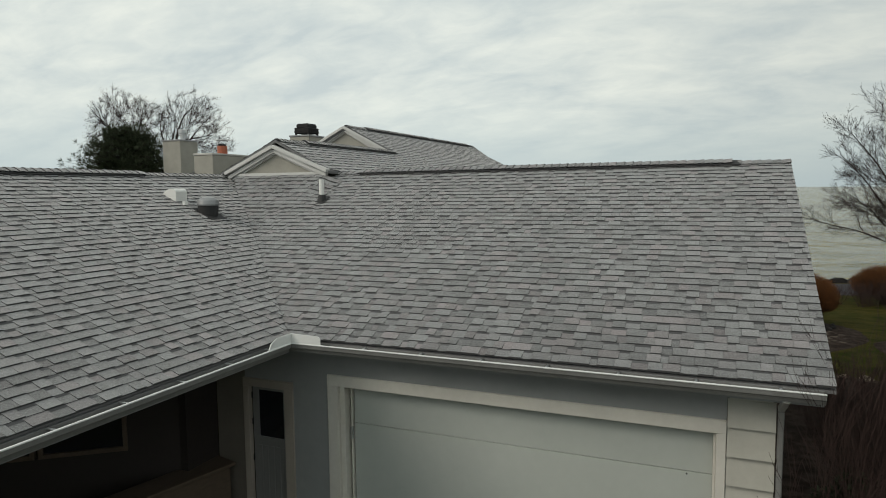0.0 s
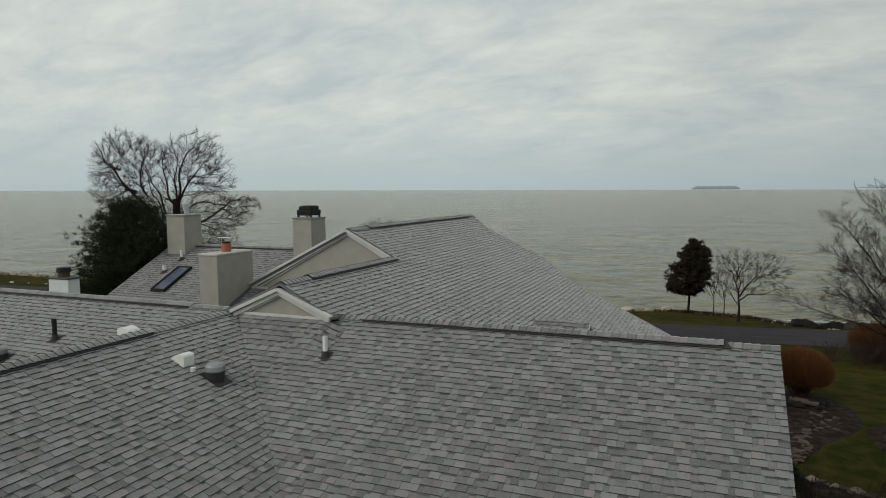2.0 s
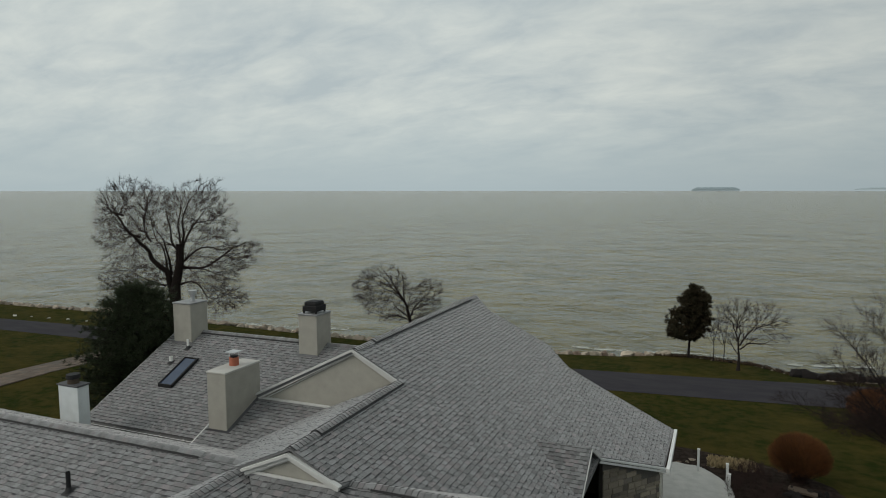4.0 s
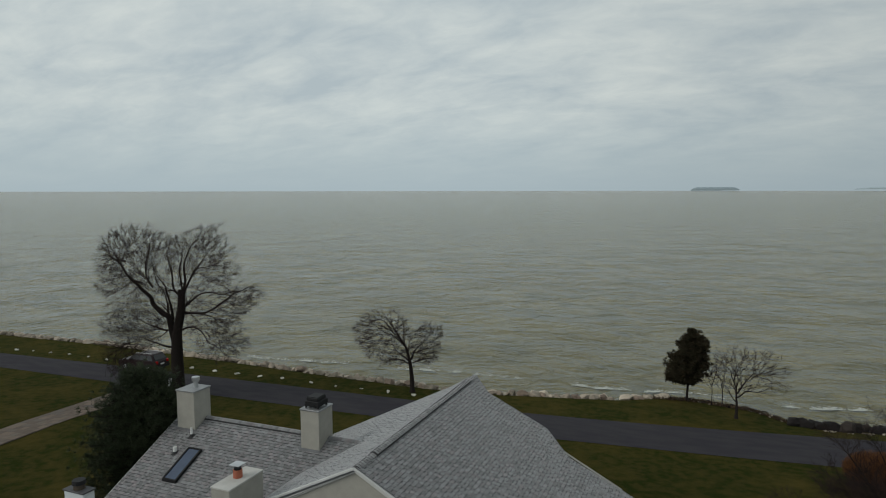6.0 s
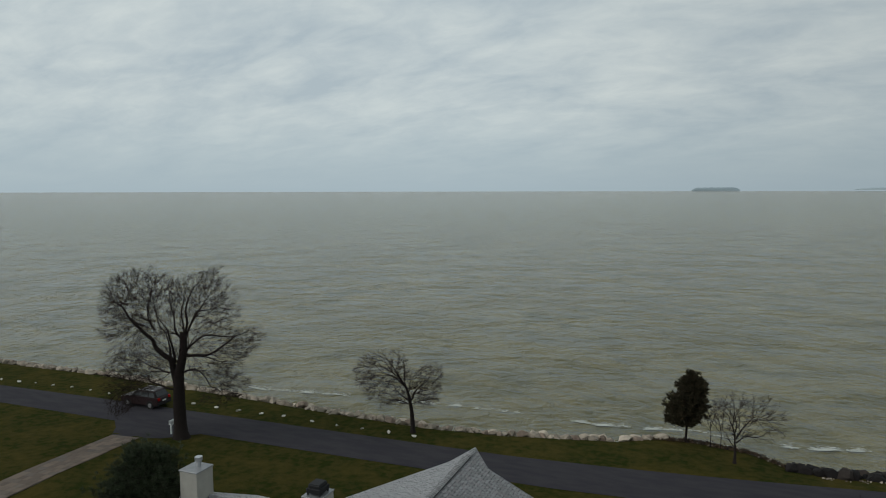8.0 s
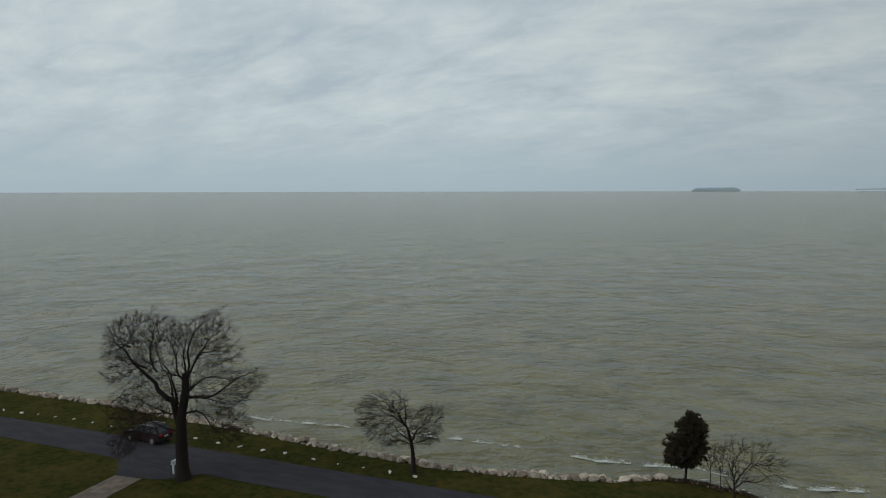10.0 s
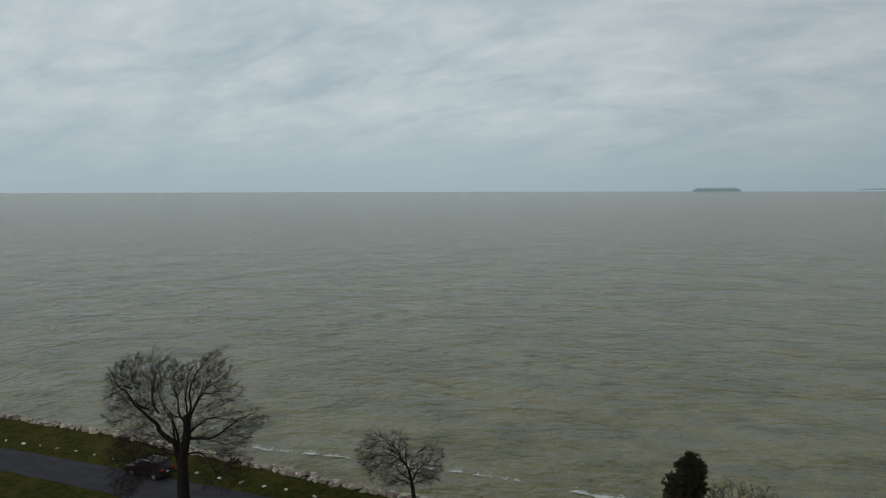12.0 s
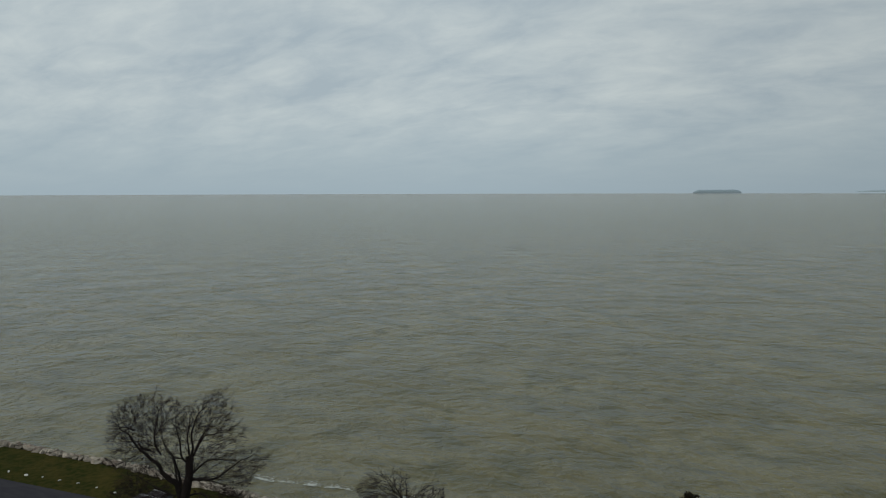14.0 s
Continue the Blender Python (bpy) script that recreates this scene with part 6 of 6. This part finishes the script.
# ---- garden beds, terrace, walk ----
beds = (rounded([(-2.5, 33.5), (0.5, 33.6), (3.4, 32.4), (5.3, 30.4), (5.3, 27.7), (4.3, 25.5), (3.4, 23.9), (2.4, 22.3), (0.7, 22.0), (-1.0, 28.0)]),
        rounded([(5.3, 27.0), (6.4, 28.2), (7.7, 27.3), (7.9, 25.2), (6.8, 23.8), (5.4, 24.6)]),
        rounded([(0.75, 3.0), (0.75, 12.0), (0.9, 19.6), (2.7, 21.1), (4.3, 20.2), (6.6, 18.0), (8.4, 12.0), (8.0, 3.0)]))
for b in beds:
    tagged(patch("mulch_bed", b, MULCH, 0.03), "dark bark mulch garden bed with a curved edge", "garden bed", kind="structure")

bm = bmesh.new()
prism(bm, rounded([(-1.75, 23.6), (-1.75, 29.6), (-0.9, 30.1), (-0.2, 29.9), (0.85, 28.3), (0.9, 26.0), (0.5, 23.6)], 4), -1.2, -0.42)
tagged(part("terrace", bm, CONCRETE), "pale grey concrete terrace beside the house", "terrace", kind="structure")
for px_, py_, h_ in ((-0.45, 29.6, 0.95), (0.68, 28.4, 0.95), (0.74, 27.6, 0.85)):
    post = thing("terrace_post", (px_, py_, -0.42), "white square post on the terrace edge", "post", "white terrace posts")
    bm = bmesh.new()
    box(bm, (-0.05, -0.05, 0), (0.05, 0.05, h_), 0.008)
    part("shaft", bm, WHITE, post)
    bm = bmesh.new()
    box(bm, (-0.065, -0.065, h_), (0.065, 0.065, h_ + 0.03), 0.01)
    part("post_cap", bm, WHITE, post)


def rock_mesh(seed, squash=0.65, rough=0.30, keep=0.60):
    bm = bmesh.new()
    bmesh.ops.create_icosphere(bm, subdivisions=3, radius=1)
    off = Vector((seed * 7.3, seed * 3.1, seed * 1.7))
    for v in bm.verts:
        n = v.co.normalized()
        r = 1 + rough * noise.noise(n * 1.3 + off) + 0.13 * noise.noise(n * 3.1 + off) + 0.05 * noise.noise(n * 8.0 + off)
        c = n * r
        for k in range(11):
            cut = Vector((math.sin(seed * 5.1 + k * 1.9), math.cos(seed * 2.3 + k * 2.7), math.sin(seed + k) * 0.8)).normalized()
            over = c.dot(cut) - keep - 0.09 * math.sin(seed * 3.7 + k * 4.1)
            if over > 0:
                c -= cut * over * 0.94
        v.co = Vector((c.x * 1.2, c.y, c.z * squash))
    me = bpy.data.meshes.new("boulder")
    bm.to_mesh(me)
    bm.free()
    return me


def rock_set(mat, first, count, **kw):
    out = []
    for i in range(count):
        me = rock_mesh(first + i, **kw)
        me.materials.append(mat)
        out.append(me)
    return out


PALE, DARK, WHITEWASHED, FLAT = rock_set(ROCK, 1, 7), rock_set(ROCK_DARK, 20, 6, squash=0.8, keep=0.80), rock_set(ROCK_WHITE, 40, 5, squash=0.55), rock_set(FLAGSTONE, 60, 5, squash=0.16)


def rock(me, x, y, z, size, turn, label, group, name="boulder"):
    ob = piece(name, me, None, label, pose(x, y, z, 9 * math.sin(turn), 9 * math.cos(turn * 2.3), turn) @ Matrix.Diagonal((size, size * (0.75 + 0.25 * math.sin(turn * 1.7)), size, 1)))
    tagged(ob, category="rock", group=group)
    return ob


rng = random.Random(5)
riprap = ([], [])
x = -92.0
while x < -2.6:
    size = rng.uniform(0.34, 0.66)
    y = along(SHORE, x) - 0.15 + rng.uniform(-0.25, 0.35)
    rock(rng.choice(PALE), x, y, ground_z(x, along(SHORE, x) - 0.7) + 0.06 - 0.15 * rng.random(), size, rng.uniform(0, 360), "weathered pale limestone boulder on the lake bank", "boulders of the lake bank")
    for k in range(4 if x < -22 else 2):
        s2, turn = rng.uniform(0.3, 0.6), rng.uniform(0, 360)
        m = pose(x + rng.uniform(-0.4, 0.4), y + 0.55 + 0.6 * k + rng.random() * 0.4, ground_z(x, along(SHORE, x) - 0.7) - 0.22 - 0.36 * k, 9 * math.sin(turn), 0, turn) @ Matrix.Diagonal((s2 * 1.2, s2, s2, 1))
        me, first = rng.choice(PALE), len(riprap[0])
        riprap[0].extend(m @ v.co for v in me.vertices)
        riprap[1].extend(tuple(first + q for q in f.vertices) for f in me.polygons)
    x += size * rng.uniform(1.3, 1.75) + (rng.uniform(0.3, 0.8) if rng.random() < 0.08 else 0)
tagged(piece("riprap", mesh_of("riprap", riprap[0], riprap[1], ROCK)), "pale limestone blocks heaped at the waterline below the bank", "rocks", kind="stuff")
x = 6.2
while x < 17:
    for k in range(3):
        size = rng.uniform(0.36, 0.74)
        yy = along(SHORE, x) - 0.9 + k * 0.8 + rng.uniform(-0.3, 0.3)
        rock(rng.choice(DARK), x + rng.uniform(-0.3, 0.3), yy, ground_z(x, along(SHORE, x) - 0.9) + 0.12 - 0.3 * k, size, rng.uniform(0, 360), "dark wet boulder piled on the lake bank", "dark boulders of the lake bank")
    x += rng.uniform(0.6, 0.95)
x = -2.4
while x < 6.4:
    size = rng.uniform(0.07, 0.22)
    y = along(SHORE, x) - 0.45 + rng.uniform(-0.35, 0.35)
    rock(rng.choice(DARK if rng.random() < 0.7 else PALE), x, y, ground_z(x, along(SHORE, x) - 0.7) + 0.02, size, rng.uniform(0, 360), "small rough stone on the crumbling lake bank", "stones of the lake bank", "bank_stone")
    x += rng.uniform(0.12, 0.3)
for _ in range(46):
    cx = rng.uniform(7.5, 15.5)
    cy = along(SHORE, cx) - 1.75 + rng.gauss(0, 0.25)
    rock(rng.choice(PALE), cx, cy, ground_z(cx, cy) + 0.03, rng.uniform(0.06, 0.15), rng.uniform(0, 360), "small pale stone before the dark boulders", "stones of the lake bank", "bank_stone")
verts, faces = [], []
for _ in range(1500):
    cx = rng.uniform(-4.5, 8.5)
    cy = along(SHORE, cx) - 0.55 + rng.gauss(0, 0.22)
    spray(rng, verts, faces, Vector((cx, cy, ground_z(cx, cy))), Vector((0, 0, 1)), rng.uniform(0.10, 0.26), 5, 0.10)
tagged(piece("dead_grass", mesh_of("dead_grass", verts, faces, DEAD_GRASS)), "brown dead grass and roots along the crumbling bank", "grass", kind="stuff")
for rx, ry in ((-77.2, 47.7), (-74.5, 47.9), (-71.7, 48.0), (-69.5, 48.4), (-66.9, 48.5), (-64.3, 48.8), (-61.5, 48.8), (-58.5, 48.6), (-47.7, 49.3), (-44.7, 49.2), (-42.1, 49.3), (-39.5, 49.4),
               (-37.1, 49.6), (-33.8, 49.4), (-31.1, 49.3), (-28.6, 49.5), (-25.9, 49.5), (-23.5, 49.5)):
    size = rng.uniform(0.16, 0.30)
    rock(rng.choice(WHITEWASHED), rx, ry, ground_z(rx, ry) + size * 0.22, size, rng.uniform(0, 360), "whitewashed marker stone on the grass verge", "marker stones along the lane", "marker_stone")

# flat stepping stones, ledge stones and edging
CREEK = [(22.4, 2.45), (23.1, 2.5), (24.35, 2.7), (25.5, 3.15), (26.0, 3.5), (26.5, 3.85), (27.4, 3.95), (28.6, 4.2), (29.2, 4.3)]
for i in range(84):
    fy = 22.5 + 6.4 * i / 83 + rng.uniform(-0.12, 0.12)
    fx = along(CREEK, fy) + rng.gauss(0, 0.26)
    rock(rng.choice(FLAT), fx, fy, ground_z(fx, fy) + 0.05 + 0.02 * rng.random(), rng.uniform(0.09, 0.26), rng.uniform(0, 360), "flat buff stepping stone in the mulch", "stepping stones", "stepping_stone")
for i in range(12):
    fx, fy = rng.uniform(2.5, 3.2), rng.uniform(26.2, 27.2)
    rock(rng.choice(FLAT), fx, fy, ground_z(fx, fy) + 0.05, rng.uniform(0.08, 0.2), rng.uniform(0, 360), "small flat buff stone in the mulch", "stepping stones", "stepping_stone")
for i in range(11):
    fx, fy = 3.6 + rng.uniform(-0.7, 1.1), 29.5 + rng.uniform(-0.35, 0.4)
    rock(rng.choice(DARK), fx, fy, ground_z(fx, fy) + 0.10, rng.uniform(0.14, 0.28), rng.uniform(0, 360), "dark stacked garden stone", "stacked garden stones", "garden_stone")
zs = ground_z(3.6, 29.6) + 0.26
bm = bmesh.new()
prism(bm, [(3.02, 29.62), (3.3, 29.36), (3.66, 29.42), (4.08, 29.30), (4.12, 29.62), (3.62, 29.88), (3.12, 29.95)], lambda x_, y_: zs - 0.09 - 0.05 * (x_ - 3.6), lambda x_, y_: zs - 0.05 * (x_ - 3.6))
tagged(part("stone_slab", bm, FLAGSTONE), "broken angular flat stone slab in the garden bed", "rock")
for i in range(26):
    t = i / 25
    fx, fy = 2.3 + 4.5 * t, 21.15 - 3.2 * t ** 1.5 + rng.uniform(-0.12, 0.12)
    rock(rng.choice(FLAT if i % 3 else PALE), fx, fy, ground_z(fx, fy) + 0.06, rng.uniform(0.12, 0.24), rng.uniform(0, 360), "small pale edging stone along the mulch", "edging stones", "edging_stone")
for i in range(14):
    fx, fy = rng.uniform(-1.6, 2.2), rng.uniform(31.2, 33.2)
    rock(rng.choice(FLAT if i % 2 else PALE), fx, fy, ground_z(fx, fy) + 0.06, rng.uniform(0.14, 0.3), rng.uniform(0, 360), "pale garden stone in the mulch", "garden stones by the terrace", "garden_stone")
verts, faces = [], []
for _ in range(520):
    cx, cy = rng.uniform(0.0, 1.9), rng.uniform(31.4, 32.7)
    spray(rng, verts, faces, Vector((cx, cy, ground_z(cx, cy))), Vector((0, 0, 1)), 0.28, 6)
tagged(piece("dry_grass", mesh_of("dry_grass", verts, faces, STRAW)), "straw-coloured dry ornamental grass in the bed", "grass", kind="stuff")

# walk to the lane, in paving stones
WALK = pose(-46.05, 39.65, 0, 0, 0, 9.4)
WALK_HALF = 1.38


def walk_at(u, v, up):
    p = WALK @ Vector((u, v, 0))
    return (p.x, p.y, ground_z(p.x, p.y) + up)


walkway = piece("walkway", mesh_of("walkway", [walk_at(u, v, 0.03) for v in np.linspace(-26, 0.0, 14) for u in (-WALK_HALF, WALK_HALF)],
                                   [(2 * i, 2 * i + 1, 2 * i + 3, 2 * i + 2) for i in range(13)], MORTAR))
tagged(walkway, "stone paved garden walk leading to the lane", "path", kind="structure")
sizes = {}
for j in range(42):
    v0 = -0.62 - j * 0.6
    u = -WALK_HALF + 0.02
    while u < WALK_HALF - 0.1:
        w = min(rng.choice((0.45, 0.6, 0.75)), WALK_HALF - 0.02 - u)
        if w < 0.12:
            break
        key = round(w, 2)
        if key not in sizes:
            bm = bmesh.new()
            box(bm, (0.006, 0.006, -0.03), (w - 0.006, 0.594, 0.03), 0.008)
            me = bpy.data.meshes.new("paving_stone")
            bm.to_mesh(me)
            bm.free()
            me.materials.append(PATH_STONE)
            sizes[key] = me
        x_, y_, z_ = walk_at(u, v0, 0.045)
        slope = math.degrees(math.atan((walk_at(u, v0 + 0.6, 0.045)[2] - z_) / 0.6))
        piece("paving_stone", sizes[key], walkway, m=pose(x_, y_, z_, slope, 0, 9.4))
        u += w
apron = piece("apron", mesh_of("apron", [(-47.45, 39.45, ground_z(-47.45, 39.45) + 0.03), (-44.6, 39.9, ground_z(-44.6, 39.9) + 0.03), (-43.0, 40.6, ground_z(-43.0, 40.6) + 0.03), (-40.5, 43.4, -1.80), (-51.5, 43.2, -1.80), (-49.0, 41.2, ground_z(-49.0, 41.2) + 0.03)], [(0, 1, 2, 3, 4, 5)], ASPHALT))
tagged(apron, "dark asphalt apron joining the walk to the lane", "road", kind="structure")

# ---- mailbox ----
mail = thing("mailbox", (-43.2, 41.9, ground_z(-43.2, 41.9)), "white mailbox on a white post beside the lane", "mailbox")
bm = bmesh.new()
box(bm, (-0.06, -0.06, -0.1), (0.06, 0.06, 1.25), 0.01)
part("post", bm, WHITE, mail)
bm = bmesh.new()
bar(bm, (0, -0.1, 0.62), (0, 0.42, 0.98), 0.06, 0.06, 0.006)
bar(bm, (0, -0.2, 1.0), (0, 0.5, 1.0), 0.07, 0.06, 0.006)
part("bracket", bm, WHITE, mail)
bm = bmesh.new()
box(bm, (-0.10, -0.15, 1.04), (0.10, 0.42, 1.16), 0.01)
tube(bm, (0, -0.15, 1.16), (0, 0.42, 1.16), 0.10, 0.10, 16)
part("box", bm, WHITE, mail)
bm = bmesh.new()
box(bm, (-0.3, 0.02, 0.78), (-0.06, 0.36, 0.98), 0.02)
part("paper_tube", bm, PLASTIC_WHITE, mail, "white newspaper tube")


# ---- parked car ----
def suv(at, turn):
    car = thing("car", (*at, ground_z(*at) + 0.06), "dark maroon sport utility vehicle parked on the lane", "car")
    car.rotation_euler = (0, 0, radians(turn))

    def hull(name, profile, half, inset, mat, label="", slots=None):
        """A body shell from a side profile; the upper points lean inwards."""
        bm = bmesh.new()
        zt = max(p[1] for p in profile)
        zl = min(p[1] for p in profile)
        rings = []
        for s in (-1, 1):
            rings.append([bm.verts.new((x_, s * (half - inset * ((z_ - zl) / (zt - zl)) ** 1.5), z_)) for x_, z_ in profile])
        k = len(profile)
        bm.faces.new(rings[0])
        bm.faces.new(rings[1][::-1])
        for i in range(k):
            bm.faces.new((rings[0][i], rings[0][(i + 1) % k], rings[1][(i + 1) % k], rings[1][i]))
        bmesh.ops.bevel(bm, geom=list(bm.edges), offset=0.045, segments=2, affect="EDGES")
        return part(name, bm, mat, car, label, smooth=False)

    hull("body", [(-2.35, 0.42), (-2.38, 0.75), (-2.25, 0.98), (-1.05, 1.10), (2.25, 1.12), (2.36, 0.95), (2.36, 0.42), (1.9, 0.30), (-1.9, 0.30)], 0.93, 0.06, CAR_PAINT)
    hull("cabin", [(-1.15, 1.05), (-0.45, 1.62), (0.1, 1.72), (1.75, 1.72), (2.22, 1.08)], 0.88, 0.17, CAR_PAINT)
    for s in (-1, 1):
        for a, b, c, d in (((-0.82, 1.16), (0.25, 1.16), (0.25, 1.58), (-0.36, 1.58)), ((0.33, 1.16), (1.18, 1.16), (1.18, 1.60), (0.33, 1.60)), ((1.26, 1.16), (2.02, 1.16), (1.78, 1.60), (1.26, 1.60))):
            bm = bmesh.new()
            pts = [(p[0], s * (0.885 - 0.17 * ((p[1] - 1.05) / 0.67) ** 1.5 + 0.004), p[1]) for p in (a, b, c, d)]
            slab(bm, pts if s < 0 else pts[::-1], 0.02)
            part("window", bm, CAR_GLASS, car)
        bm = bmesh.new()
        box(bm, (-0.75, s * 0.90 - 0.08, 1.10), (-0.58, s * 0.90 + 0.08 + (0.08 if s > 0 else -0.08), 1.24), 0.02)
        part("wing_mirror", bm, BLACK_METAL, car)
        bm = bmesh.new()
        box(bm, (2.28, s * 0.66 - 0.13, 0.85), (2.40, s * 0.66 + 0.13, 1.10), 0.015)
        part("tail_light", bm, TAIL_RED, car)
        bm = bmesh.new()
        box(bm, (-2.40, s * 0.62 - 0.18, 0.74), (-2.28, s * 0.62 + 0.18, 0.90), 0.015)
        part("headlight", bm, LAMP_CLEAR, car)
        bm = bmesh.new()
        bar(bm, (-0.3, s * 0.62, 1.775), (1.7, s * 0.62, 1.775), 0.04, 0.04, 0.008)
        part("roof_rail", bm, STEEL, car)
        for wx in (-1.42, 1.42):
            bm = bmesh.new()
            tube(bm, (wx, s * 0.70, 0.36), (wx, s * 0.945, 0.36), 0.36, 0.36, 24)
            wheel = part("wheel", bm, RUBBER, car, "black tyre")
            bm = bmesh.new()
            tube(bm, (wx, s * 0.93, 0.36), (wx, s * 0.955, 0.36), 0.23, 0.21, 16)
            for k in range(5):
                a = 2 * math.pi * k / 5
                bar(bm, (wx, s * 0.958, 0.36), (wx + 0.2 * math.cos(a), s * 0.958, 0.36 + 0.2 * math.sin(a)), 0.05, 0.012, up=(0, 1, 0))
            part("rim", bm, CHROME, wheel, "alloy rim")
            bm = bmesh.new()
            tube(bm, (wx, s * 0.80, 0.38), (wx, s * 0.937, 0.38), 0.43, 0.43, 20)
            part("wheel_arch", bm, BLACK_METAL, car)
    bm = bmesh.new()
    slab(bm, [(-1.06, -0.74, 1.13), (-1.06, 0.74, 1.13), (-0.50, 0.66, 1.60), (-0.50, -0.66, 1.60)][::-1], 0.03)
    part("windscreen", bm, CAR_GLASS, car)
    bm = bmesh.new()
    slab(bm, [(2.20, -0.70, 1.18), (2.20, 0.70, 1.18), (1.86, 0.62, 1.64), (1.86, -0.62, 1.64)], 0.05)
    part("rear_window", bm, CAR_GLASS, car)
    for x0_, x1_ in ((-2.42, -2.25), (2.25, 2.43)):
        bm = bmesh.new()
        box(bm, (x0_, -0.88, 0.40), (x1_, 0.88, 0.62), 0.03)
        part("bumper", bm, BLACK_METAL, car)
    bm = bmesh.new()
    box(bm, (2.365, -0.24, 0.72), (2.385, 0.24, 0.84), 0.004)
    part("number_plate", bm, WHITE, car, "pale plain plate")


suv((-51.8, 47.2), 1.2)


# ---- surf, far shore ----
SURF = [(-100, 57.5), (-60, 59.5), (-48.5, 60.2), (-34, 62.0), (-20, 63.0), (-12, 62.8), (-6.7, 62.9), (-1.2, 64.3), (3.5, 63.2), (9.3, 63.4), (14, 65.3), (40, 69)]
verts, faces = [], []


def fleck(fx, fy, L, W):
    i = len(verts)
    lift = rng.random()
    for j in range(7):
        a = 2 * math.pi * j / 7
        r = rng.uniform(0.5, 1.3)
        verts.append((fx + L * r * math.cos(a), fy + W * r * math.sin(a) + 0.3 * L * r * math.cos(a), WATER_Z + 0.09 + 0.05 * lift))
    faces.append(tuple(range(i, i + 7)))


for _ in range(9000):
    fx = rng.uniform(-52, 24)
    strength = 0.15 + 1.1 * noise.noise((fx * 0.16, 2.0, 0)) + 0.6 * noise.noise((fx * 0.7, 7, 0))
    if rng.random() > strength:
        continue
    back = rng.expovariate(2.6)
    crest = along(SURF, fx) + 0.55 * noise.noise((fx * 0.35, 11, 0)) - 0.2
    size = math.exp(-0.9 * back) * min(1.0, 0.4 + strength)
    fleck(fx, crest + back, rng.uniform(0.08, 0.50) * size, rng.uniform(0.02, 0.12) * size)
for _ in range(900):
    fx = rng.uniform(-92, 18)
    if noise.noise((fx * 0.2, 21, 0)) > -0.1:
        fleck(fx, along(SHORE, fx) + 1.6 + abs(rng.gauss(0, 0.6)), rng.uniform(0.05, 0.36), rng.uniform(0.02, 0.07))
tagged(piece("surf_foam", mesh_of("surf_foam", verts, faces, FOAM)), "broken white foam of small waves along the bank", "foam", kind="stuff")


def far_land(name, x0, x1, y, base, top, seed, label, mat=ISLAND):
    rng = random.Random(seed)
    n = 90
    verts, faces = [], []
    for i in range(n + 1):
        t = i / n
        x_ = x0 + (x1 - x0) * t
        env = min(1.0, min(t, 1 - t) * 9) ** 0.6
        h = base + (top - base) * env * (0.9 + 0.13 * noise.noise((x_ * 0.05, seed, 0)) + 0.05 * rng.random())
        for yy, zz in ((y, base - 2), (y, h * 0.6 + base * 0.4), (y + 25, h), (y + 90, h), (y + 130, base - 2)):
            verts.append((x_, yy, zz))
    for i in range(n):
        for j in range(4):
            a = i * 5 + j
            faces.append((a, a + 5, a + 6, a + 1))
    tagged(piece(name, mesh_of(name, verts, faces, mat, smooth=True)), label, "island", kind="structure")


far_land("backdrop_island", -152, 141, 4600, 3.0, 24.5, 3, "low wooded island on the horizon")
far_land("backdrop_shore", 765, 1500, 4450, 6.0, 16.5, 4, "faint low far shore on the horizon", FAR_SHORE)
